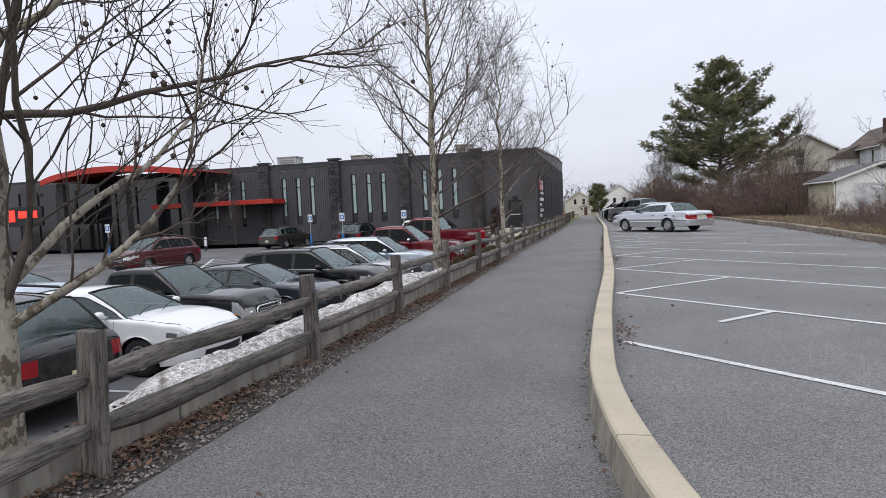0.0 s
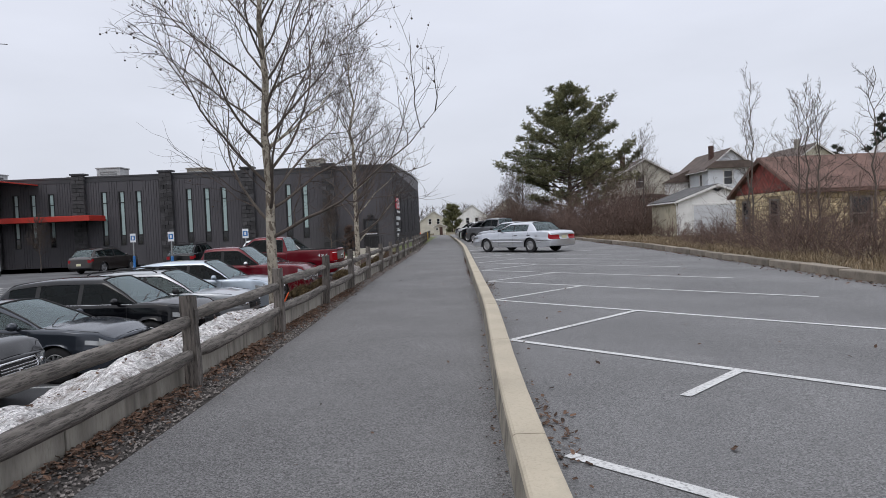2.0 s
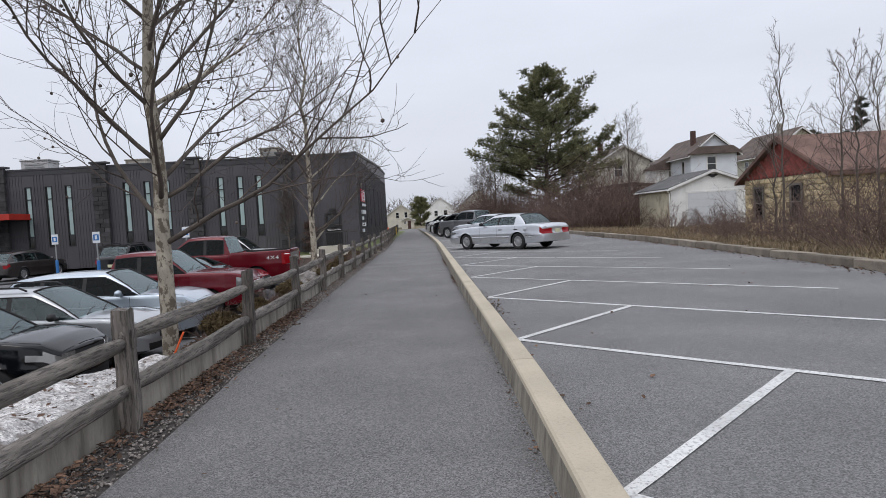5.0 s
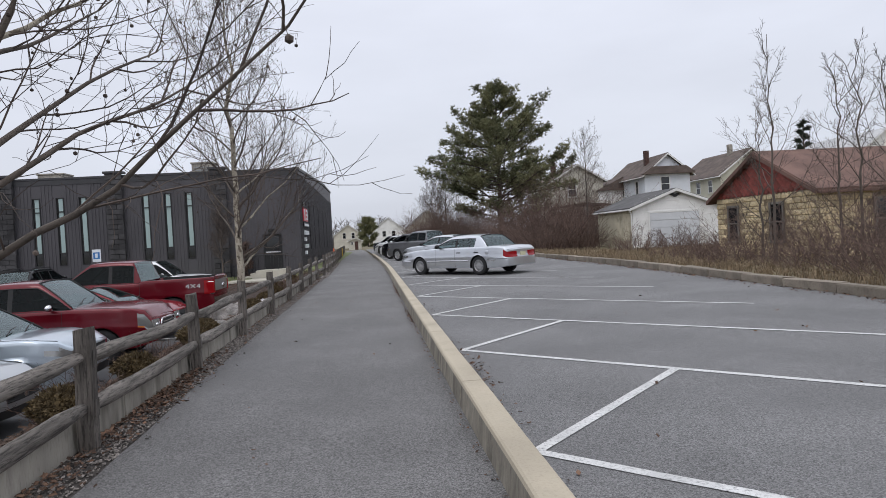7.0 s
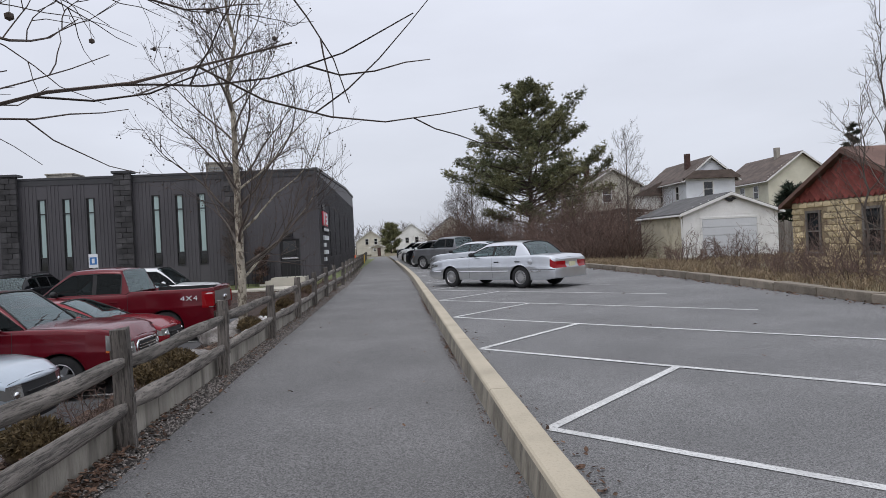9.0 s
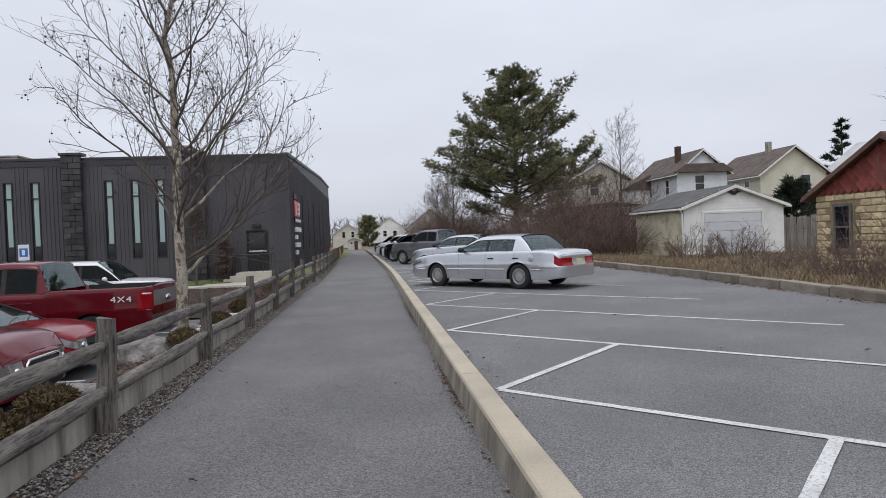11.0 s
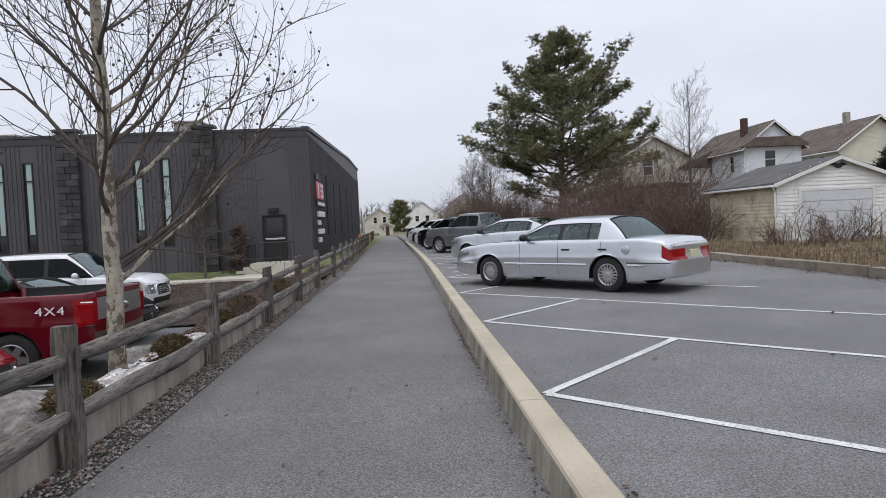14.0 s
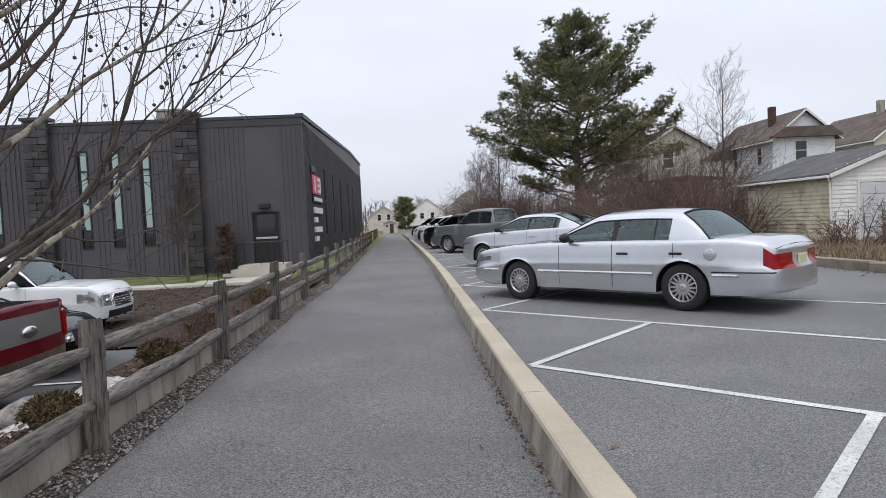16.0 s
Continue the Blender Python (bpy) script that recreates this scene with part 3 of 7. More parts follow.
fence = thing("split_rail_fence", "weathered grey split-rail wooden fence along the trail", "fence")
POST_Y = [-13.6, -10.5, -7.45, -4.42, -1.5, 1.36, 4.4, 7.72, 10.8, 13.72, 16.9, 20.02] + [23.02 + 3.0 * k for k in range(9)] + [50.2 + 3.05 * k for k in range(14)]


def fence_x(y):
    return POST_X + (kerb_x(y) - 0.45 if y > 30 else 0) + 0.06 * smoothstep(8, -4, y)


for i, y in enumerate(POST_Y):
    lean = rng.uniform(-1.8, 1.8)
    p = part("fence_post", fence_post(0.85 + 0.075 * smoothstep(-2, 7, y) + rng.uniform(-0.025, 0.025), i + 1, rail_z(y)), M_POST, fence)
    p.matrix_world = pose(fence_x(y), y, 0, rng.uniform(-1.5, 1.5), lean, rng.uniform(-6, 6))
    if i + 1 < len(POST_Y) and POST_Y[i + 1] - y < 4:
        L = POST_Y[i + 1] - y
        for hz, sd in zip(rail_z(y + L / 2), (100, 300)):
            q = part("fence_rail", fence_rail(L, sd + i, hz + rng.uniform(-0.03, 0.02), hz + rng.uniform(-0.03, 0.02), 1.0 if hz > 0.5 else 1.12), M_WOOD, fence, smooth=True)
            q.matrix_world = pose((fence_x(y) + fence_x(y + L)) / 2, y + L / 2, 0, 0, 0, math.degrees(math.atan2(-(fence_x(y + L) - fence_x(y)), L)))


# ---- vehicles: nose towards +x, wheels on z = 0 ----
def wheel_data(r, w, spokes, material, seed=0):
    n = 28
    ty = bmesh.new()
    lathe(ty, ((r * 0.60, -w / 2 + 0.012), (r * 0.68, -w / 2), (r * 0.93, -w / 2 + 0.01), (r * 0.99, -w / 2 + 0.035), (r, -w * 0.2), (r, w * 0.2), (r * 0.99, w / 2 - 0.035), (r * 0.93, w / 2 - 0.01), (r * 0.68, w / 2), (r * 0.60, w / 2 - 0.012)), n)
    rm = bmesh.new()
    lathe(rm, ((r * 0.625, w / 2 - 0.008), (r * 0.595, w / 2 - 0.004), (r * 0.56, w / 2 - 0.02), (r * 0.54, w / 2 - 0.09), (r * 0.53, -w / 2)), n)
    hub = lathe(rm, ((r * 0.17, w / 2 - 0.07), (r * 0.16, w / 2 - 0.02), (r * 0.10, w / 2 - 0.012), (0.002, w / 2 - 0.012)), 14)
    for k in range(spokes):
        a = 2 * math.pi * k / spokes
        m = Matrix.Rotation(a, 4, "Z")
        ww = 1.25 * r / spokes
        pts = [(r * 0.13, ww * 0.75, w / 2 - 0.02), (r * 0.13, -ww * 0.75, w / 2 - 0.02), (r * 0.57, -ww * 0.5, w / 2 - 0.022), (r * 0.57, ww * 0.5, w / 2 - 0.022)]
        top = [rm.verts.new(m @ Vector(p)) for p in pts]
        bot = [rm.verts.new(m @ Vector((p[0], p[1] * 1.1, p[2] - 0.045))) for p in pts]
        rm.faces.new(top)
        for q in range(4):
            rm.faces.new((top[q], bot[q], bot[(q + 1) % 4], top[(q + 1) % 4]))
    bk = bmesh.new()
    lathe(bk, ((r * 0.6, w / 2 - 0.085), (0.003, w / 2 - 0.085)), n)
    bmesh.ops.recalc_face_normals(ty, faces=ty.faces)
    bmesh.ops.recalc_face_normals(rm, faces=rm.faces)
    return mesh_of(ty, M_TYRE, True), mesh_of(rm, material), mesh_of(bk, M_PLASTIC)


WHEELS = {}


def piecewise(pts, x):
    if x <= pts[0][0]:
        return pts[0][1]
    for (a, p), (b, q) in zip(pts, pts[1:]):
        if x <= b:
            t = (x - a) / (b - a)
            t = t * t * (3 - 2 * t) * 0.5 + t * 0.5
            return p + (q - p) * t
    return pts[-1][1]


CARS = {
    # length, width, height, front axle x, rear axle x, wheel radius, clearance, top line of the body, greenhouse (cowl, roof front, roof rear, rear base), belt, pillars
    "sedan_old": dict(L=5.20, W=1.96, H=1.44, fa=1.48, ra=-1.43, r=0.335, clear=0.25, hood=((-2.6, 0.84), (-2.52, 0.93), (-2.1, 0.97), (-1.3, 0.965), (0.5, 0.955), (0.9, 0.945), (1.5, 0.92), (2.1, 0.86), (2.45, 0.80), (2.6, 0.70)),
                      gh=(0.86, 0.0, -1.36, -1.80), pillars=((-0.33, 0.09), (-0.99, 0.035)), solid=-1.22, spokes=16),
    "sedan": dict(L=4.75, W=1.84, H=1.46, fa=1.42, ra=-1.32, r=0.33, clear=0.19, hood=((-2.37, 0.80), (-2.25, 1.02), (-1.6, 1.06), (-0.8, 1.02), (0.95, 0.96), (1.5, 0.93), (2.1, 0.85), (2.37, 0.72)),
                  gh=(1.18, 0.20, -0.95, -1.85), pillars=((-0.15, 0.08), (-1.02, 0.08)), solid=-1.15, spokes=10),
    "suv": dict(L=4.7, W=1.88, H=1.69, fa=1.42, ra=-1.32, r=0.365, clear=0.22, hood=((-2.35, 0.95), (-2.28, 1.05), (-1.5, 1.10), (0.9, 1.08), (1.6, 1.07), (2.1, 1.0), (2.35, 0.86)),
                gh=(1.15, 0.30, -1.70, -2.22), pillars=((-0.15, 0.09), (-1.1, 0.10)), solid=-1.75, spokes=10),
    "wagon": dict(L=4.8, W=1.84, H=1.62, fa=1.42, ra=-1.32, r=0.35, clear=0.23, hood=((-2.4, 0.9), (-2.3, 1.02), (-1.5, 1.04), (0.95, 1.0), (1.6, 0.98), (2.15, 0.91), (2.4, 0.79)),
                  gh=(1.2, 0.25, -1.75, -2.28), pillars=((-0.15, 0.09), (-1.1, 0.09)), solid=-1.85, spokes=10),
    "bigsuv": dict(L=4.85, W=1.99, H=1.80, fa=1.45, ra=-1.35, r=0.375, clear=0.24, hood=((-2.42, 1.0), (-2.36, 1.08), (-1.5, 1.12), (0.95, 1.11), (1.7, 1.08), (2.25, 1.03), (2.42, 0.86)),
                   gh=(1.15, 0.40, -1.9, -2.3), pillars=((-0.1, 0.10), (-1.1, 0.10)), solid=-1.95, spokes=5),
    "pickup": dict(L=5.75, W=2.0, H=1.92, fa=1.85, ra=-1.72, r=0.395, clear=0.33, hood=((-2.87, 1.30), (-0.85, 1.30), (-0.8, 1.23), (1.15, 1.24), (1.9, 1.22), (2.5, 1.18), (2.8, 1.10), (2.87, 0.92)),
                   gh=(1.30, 0.55, -0.62, -0.84), pillars=((0.0, 0.10), (-0.66, 0.06)), solid=-0.66, spokes=6, bed=-0.9),
}


def car(kind, colour, name, label, m, tail_extra=False, trim=None, grille="bars", rails=False, group="", lower=None):
    """A vehicle lofted from cross-sections: body, glass, lamps, bumper trim, wheels, mirrors and plates as parts of one thing."""
    c = CARS[kind]
    L, W, H, r = c["L"], c["W"], c["H"], c["r"]
    hw = W / 2
    root = thing(name, label, "car" if kind != "pickup" else "pickup truck", m, group)
    arch = r + 0.055
    xs = set(round(x, 3) for x in span(-L / 2, L / 2, L / 44))
    for ax in (c["fa"], c["ra"]):
        xs = {x for x in xs if abs(abs(x - ax) - arch) > 0.05}
        for k in range(13):
            xs.add(round(ax - arch * math.cos(math.pi * k / 12), 3))
        xs.add(round(ax - arch - 0.004, 3)), xs.add(round(ax + arch + 0.004, 3))
    xs = sorted(xs)

    def under(x):
        z = c["clear"]
        e = max(0.0, abs(x) - (L / 2 - 0.55)) / 0.55
        z += (0.10 if x > 0 else (0.05 if kind == "sedan_old" else 0.13)) * e * e
        for ax in (c["fa"], c["ra"]):
            d = abs(x - ax)
            if d < arch + 0.001:
                z = max(z, r + math.sqrt(max(0.0, arch * arch - d * d)) * 0.97)
        return z

    def half(x, t):
        """Half width at x for a share t of the side's height."""
        e = max(0.0, abs(x) - (L / 2 - 0.85)) / 0.85
        f = 1 - ((0.15 if kind in ("pickup", "bigsuv", "sedan_old") else 0.22) if x > 0 else 0.10) * e ** 2.2
        bulge = 0.955 + 0.045 * math.sin(math.pi * min(1, 0.12 + 0.80 * t)) if kind != "pickup" else 0.97 + 0.03 * math.sin(math.pi * (0.1 + 0.8 * t))
        crease = 0.006 if 0.52 < t < 0.6 else 0
        near = min(abs(x - c["fa"]), abs(x - c["ra"]))
        flare = 0.018 * (1 - smoothstep(arch, arch + 0.16, near))
        proud = 0.022 * smoothstep(0.6, 0.5, t) * smoothstep(L / 2 - 0.62, L / 2 - 0.5, abs(x)) if kind == "sedan_old" else 0
        return hw * f * bulge + crease + flare + proud - 0.015

    TS = (0, 0.06, 0.16, 0.28, 0.42, 0.52, 0.56, 0.60, 0.72, 0.84, 0.93, 1.0)
    bedx = c.get("bed")
    sect = []
    for x in xs:
        zb, zt = under(x), piecewise(c["hood"], x)
        base = c["clear"]
        pts = []
        for t in TS:
            z = base + (zt - base) * t
            z = max(z, zb + 0.0005 * t)
            pts.append((half(x, t), z))
        w = pts[-1][0]
        if bedx is not None and -L / 2 + 0.06 < x < bedx:
            tops = ((w - 0.012, zt + 0.012), (w - 0.075, zt + 0.012), (w - 0.085, zt - 0.46), (w * 0.45, zt - 0.46))
        else:
            tops = ((w - 0.02, zt + 0.018), (w - 0.07, zt + 0.034), (w * 0.72, zt + 0.045), (w * 0.4, zt + 0.06))
        if c["gh"][3] + 0.35 < x < c["gh"][0] - 0.42:
            tops = tops[:2] + tuple((a, z - 0.32) for a, z in tops[2:])
        end = tops[-1][1] + (0 if bedx is not None and x < bedx else 0.008)
        sect.append((x, [(p, z) for p, z in pts] + list(tops), end, zb))
    R = len(TS)
    zb_nose, zt_nose = c["clear"], piecewise(c["hood"], L / 2)
    tall = zt_nose - zb_nose
    groups = {}

    def put(key, quad):
        b, cache = groups.setdefault(key, (bmesh.new(), {}))
        vs = []
        for p in quad:
            k = (round(p[0], 4), round(p[1], 4), round(p[2], 4))
            if k not in cache:
                cache[k] = b.verts.new(p)
            if not vs or cache[k] is not vs[-1]:
                vs.append(cache[k])
        if len(vs) > 1 and vs[0] is vs[-1]:
            vs.pop()
        if len(set(vs)) >= 3:
            try:
                b.faces.new(vs)
            except ValueError:
                pass

    zlamp = (0.55, 0.84) if kind not in ("pickup", "bigsuv") else (0.62, 0.9)
    zt_t = piecewise(c["hood"], -L / 2 + 0.15)

    def zone_side(x, t, z):
        if t < 0.06 and trim:
            return "sill_trim"
        if lower and t < 0.2:
            return "sill_trim"
        if kind == "pickup":
            if x < -L / 2 + 0.20 and 0.52 < t < 0.9:
                return "tail_light"
        elif x < -L / 2 + (0.13 if kind == "sedan_old" else 0.22) and (0.60 if kind == "sedan_old" else 0.68) < t < 0.95:
            return "tail_light"
        if kind == "pickup":
            if x > L / 2 - 0.30 and 0.54 < t < 0.93:
                return "indicator" if x < L / 2 - 0.19 and t < 0.62 else "headlight"
        elif x > L / 2 - 0.46 and (0.58 if kind == "bigsuv" else 0.66) < t < (0.93 if x > L / 2 - 0.25 else 0.84):
            return "headlight"
        return "body"

    for (xa, pa, ea, za), (xb, pb, eb, zb2) in zip(sect, sect[1:]):
        for s in (1, -1):
            q = [(xa, s * (pa[0][0] - 0.16), za), (xb, s * (pb[0][0] - 0.16), zb2), (xb, s * pb[0][0], zb2), (xa, s * pa[0][0], za)]
            put("underbody", q)
            put("underbody", [(xa, 0, za), (xb, 0, zb2), q[1], q[0]])
            for j in range(len(pa) - 1):
                q = [(xa, s * pa[j][0], pa[j][1]), (xb, s * pb[j][0], pb[j][1]), (xb, s * pb[j + 1][0], pb[j + 1][1]), (xa, s * pa[j + 1][0], pa[j + 1][1])]
                t = (TS[j] + TS[j + 1]) / 2 if j + 1 < R else 1.2
                key = zone_side((xa + xb) / 2, t, (pa[j][1] + pa[j + 1][1] + pb[j][1] + pb[j + 1][1]) / 4) if j + 1 < R else "body"
                if bedx is not None and xb < bedx and j > R:
                    key = "bed_liner"
                if j > R and c["gh"][3] + 0.12 < xa and xb < c["gh"][0] - 0.1:
                    key = "cabin"
                put(key, q)
            key = "bed_liner" if bedx is not None and xb < bedx else ("cabin" if c["gh"][3] + 0.12 < xa and xb < c["gh"][0] - 0.1 else "body")
            put(key, [(xa, s * pa[-1][0], pa[-1][1]), (xb, s * pb[-1][0], pb[-1][1]), (xb, 0, eb), (xa, 0, ea)])
    # nose and tail
    for end, (x, pts, e, zb) in ((1, sect[-1]), (-1, sect[0])):
        NY = 16
        top = pts[-1][1]
        rows = [p for p in pts[:R]]
        rows.append((pts[R][0], pts[R][1]))
        prev = None
        for j, (w, z) in enumerate(rows):
            t = (z - rows[0][1]) / max(0.01, rows[-1][1] - rows[0][1])
            row = []
            for k in range(NY + 1):
                u = -1 + 2 * k / NY
                out = (0.10 if end > 0 else 0.06) * (1 - u * u) + (0.05 * math.sin(math.pi * min(1, t * 1.1)) if end > 0 else 0.02 * (1 - t)) * (1 - u ** 6)
                if kind == "sedan_old" and t < 0.56:
                    out += 0.045 * (1 - u ** 8)
                if abs(u) == 1:
                    out = 0
                zz = z + (0.042 * (1 - u * u) if j == len(rows) - 1 else 0)
                row.append((x + end * out, w * u, zz))
            if prev:
                tm = (t + prev[1]) / 2
                for k in range(NY):
                    u = abs(-1 + 2 * (k + 0.5) / NY)
                    key = "body"
                    if end > 0:
                        if u > 0.62 and (0.54 if kind in ("pickup", "bigsuv") else 0.66) < tm < 0.93:
                            key = "headlight"
                        elif grille == "big" and 0.40 < tm < 0.97 and u < 0.52:
                            key = "grille"
                        elif grille == "bars" and 0.45 < tm < 0.93 and u < 0.58:
                            key = "grille"
                        elif tm < 0.30 and 0.05 < tm and u < 0.72:
                            key = "lower_grille"
                        elif tm <= 0.05 or (lower and tm < 0.3):
                            key = "lower_trim"
                    else:
                        if kind == "pickup":
                            if u > 0.86 and 0.5 < tm < 0.92:
                                key = "tail_light"
                            elif tm < 0.3:
                                key = "rear_bumper"
                            elif tail_extra == "grey gate" and 0.55 < tm < 0.86:
                                key = "tailgate_panel"
                        else:
                            lo = 0.60 if kind == "sedan_old" else 0.6
                            if lo < tm < 0.93 and u > (0.34 if kind == "sedan_old" else 0.8):
                                key = "tail_light"
                            elif tm < 0.12 and kind != "sedan_old":
                                key = "rear_trim"
                    put(key, [prev[0][k], prev[0][k + 1], row[k + 1], row[k]])
            prev = (row, t)
        for k in range(NY):
            put("body", [prev[0][k], prev[0][k + 1], (x, pts[-1][0] * (0 if abs(k + 1 - NY / 2) < NY / 2 else (1 if k + 1 > NY / 2 else -1)), top), (x, pts[-1][0] * (0 if 0 < k < NY else (1 if k else -1)), top)])
    # greenhouse
    cowl, rf, rr, rb = c["gh"]
    roof = H

    def zroof(x):
        belt = piecewise(c["hood"], x)
        if x > rf:
            t = (cowl - x) / (cowl - rf)
            return belt + (roof - 0.05 - belt) * (t ** 0.9) if t < 1 else roof - 0.05
        if x < rr:
            t = (x - rb) / (rr - rb)
            return belt + (roof - (0.125 if kind in ("suv", "wagon") else 0.07) - belt) * max(0, t) ** 0.8
        mid = (rf + rr) / 2
        return roof - 0.045 - 0.035 * ((x - mid) / ((rf - rr) / 2)) ** 2 * ((2.4 if kind in ("suv", "wagon") else 1) if x < mid else 0.5)

    gx = sorted(set([round(v, 3) for v in span(rb, rr, 0.14) + span(rr, rf, 0.2) + span(rf, cowl, 0.11)] + [round(p - w / 2, 3) for p, w in c["pillars"]] + [round(p + w / 2, 3) for p, w in c["pillars"]] + [round(c["solid"], 3)]))
    gs = []
    for x in gx:
        belt = piecewise(c["hood"], x) + 0.008
        zr = max(zroof(x), belt + 0.004)
        w0 = half(x, 1.0) - 0.045
        k = (zr - belt) / (roof - belt)
        w1 = w0 - 0.235 * k * (1.0 if kind not in ("pickup", "bigsuv") else 0.75)
        col = [(w0, belt)]
        for t in (0.07, (0.80 if kind == "sedan_old" else 0.85) if k > 0.3 else 0.8):
            col.append((w0 + (w1 - w0) * t ** 1.15, belt + (zr - belt) * t))
        col.append((w1, zr - 0.006))
        cr = (0.075 if kind == "sedan_old" else 0.05) * k
        col += [(w1 * 0.93, zr + 0.012 * k), (w1 * 0.5, zr + cr * 0.8), (0.0, zr + cr)]
        gs.append((x, col))
    for (xa, a), (xb, b) in zip(gs, gs[1:]):
        xm = (xa + xb) / 2
        pil = any(abs(xm - p) < w / 2 for p, w in c["pillars"]) or xm < c["solid"]
        for s in (1, -1):
            for j in range(6):
                q = [(xa, s * a[j][0], a[j][1]), (xb, s * b[j][0], b[j][1]), (xb, s * b[j + 1][0], b[j + 1][1]), (xa, s * a[j + 1][0], a[j + 1][1])]
                if j == 1:
                    if pil:
                        key = "body" if xm < c["solid"] else ("pillar" if abs(xm - c["pillars"][0][0]) < 0.1 else "rear_pillar")
                        if kind in ("suv", "wagon", "bigsuv") and rr - 0.35 > xm > rb + 0.25:
                            key = "side_window"
                    else:
                        key = "side_window"
                elif j in (0, 2, 3):
                    key = "body"
                else:
                    key = "windscreen" if xm > rf + 0.03 else ("rear_window" if xm < rr - 0.02 else "body")
                put(key, q)
    MATS = {"body": colour, "underbody": M_PLASTIC, "sill_trim": trim or M_PLASTIC, "lower_trim": lower or M_PLASTIC, "headlight": M_LAMP, "tail_light": M_TAIL, "grille": M_PLASTIC, "lower_grille": M_PLASTIC,
            "bed_liner": M_PLASTIC, "tailgate_panel": P_GATE, "indicator": M_AMBER, "rear_trim": M_PLASTIC, "cabin": M_CABIN, "side_window": M_GLASS if kind in ("sedan", "sedan_old", "wagon") else M_PRIV, "windscreen": M_SCREEN, "rear_window": M_SCREEN if kind in ("sedan_old", "sedan") else M_GLASS, "pillar": M_PLASTIC, "rear_pillar": M_PLASTIC, "rear_bumper": M_CHROME if kind == "pickup" else colour}
    body = None
    for key in sorted(groups, key=lambda k: k != "body"):
        b, _ = groups[key]
        bmesh.ops.recalc_face_normals(b, faces=b.faces)
        if key in ("headlight", "indicator", "tail_light", "side_window", "pillar", "rear_pillar"):
            for side, nm in ((1, "a"), (-1, "b")):
                d = b.copy()
                bmesh.ops.delete(d, geom=[f for f in d.faces if f.calc_center_median().y * side < 0], context="FACES")
                part(key, d, MATS[key], root, {"headlight": "clear headlamp lens", "tail_light": "red tail lamp lens", "side_window": "tinted side glass"}.get(key, ""), smooth=True)
            b.free()
            continue
        o = part(key, b, MATS[key], root, {"windscreen": "sloping glass windscreen", "grille": "dark front grille"}.get(key, ""), smooth=True)
        if key == "body":
            body = o
    # door seams, handles, mirrors, plates, wheels
    zb = c["clear"]
    for s in (1, -1):
        for hx in ([p - 0.18 for p, w in c["pillars"]][:1] + [c["pillars"][0][0] - 1.02]):
            if kind == "pickup" and hx < -0.7:
                hx = -0.5
            zt = piecewise(c["hood"], hx)
            part("door_handle", boxed(hx - 0.09, hx + 0.09, s * (half(hx, 0.8) + 0.012) - 0.016, s * (half(hx, 0.8) + 0.012) + 0.016, zt - 0.17, zt - 0.135, bevel=0.01), colour if kind != "sedan_old" else M_PLASTIC, root)
        for sx in (cowl - 0.22, c["pillars"][0][0], c["pillars"][0][0] - 0.98 if kind != "pickup" else -0.82):
            zt = piecewise(c["hood"], sx)
            lo = max(under(sx), under(sx + 0.02)) + 0.05
            bm = bmesh.new()
            prev = None
            for t in (0.08, 0.2, 0.35, 0.52, 0.58, 0.7, 0.85, 0.99):
                z = zb + (zt - zb) * t
                if z < lo:
                    continue
                y = s * (half(sx, t) + 0.0025)
                row = [bm.verts.new((sx - 0.004, y, z)), bm.verts.new((sx + 0.004, y, z))]
                if prev:
                    bm.faces.new((prev[0], prev[1], row[1], row[0]))
                prev = row
            part("door_seam", bm, M_PLASTIC, root)
        zt = piecewise(c["hood"], cowl - 0.35)
        bm = bmesh.new()
        bmesh.ops.create_uvsphere(bm, u_segments=12, v_segments=8, radius=1, matrix=Matrix.Translation((cowl - 0.42, s * (hw + 0.075), zt + 0.10)) @ Matrix.Diagonal((0.075, 0.115, 0.075, 1)))
        box(bm, cowl - 0.45, cowl - 0.39, min(s * (hw - 0.11), s * (hw + 0.02)), max(s * (hw - 0.11), s * (hw + 0.02)), zt + 0.03, zt + 0.07)
        part("wing_mirror", bm, M_CHROME if tail_extra == "titan" else (M_PLASTIC if kind in ("sedan_old", "pickup") or colour in (P_SILVER, P_SILVERD) else colour), root, smooth=True)
        if rails:
            bm = bmesh.new()
            yr = s * (hw - 0.30)
            tube(bm, [Vector((rf - 0.1, yr, roof - 0.03)), Vector((rf - 0.25, yr, roof + 0.04)), Vector(((rf + rr) / 2, yr, roof + 0.065)), Vector((rr + 0.2, yr, roof + 0.03)), Vector((rr + 0.05, yr, roof - 0.04))], [0.02] * 5, 6)
            part("roof_rail", bm, M_PLASTIC, root, smooth=True)
        if kind == "sedan_old":
            for m0, m1 in ((-2.2, c["ra"] - arch - 0.04), (c["ra"] + arch + 0.04, c["fa"] - arch - 0.04), (c["fa"] + arch + 0.04, 2.3)):
              bm = bmesh.new()
              prev = None
              for x in span(m0, m1, 0.1):
                  y = s * (half(x, 0.42) + 0.008)
                  row = [bm.verts.new((x, y, 0.50)), bm.verts.new((x, y + s * 0.006, 0.52)), bm.verts.new((x, y, 0.54))]
                  if prev:
                      bm.faces.new((prev[0], prev[1], row[1], row[0]))
                      bm.faces.new((prev[1], prev[2], row[2], row[1]))
                  prev = row
              part("side_moulding", bm, M_CHROME, root)
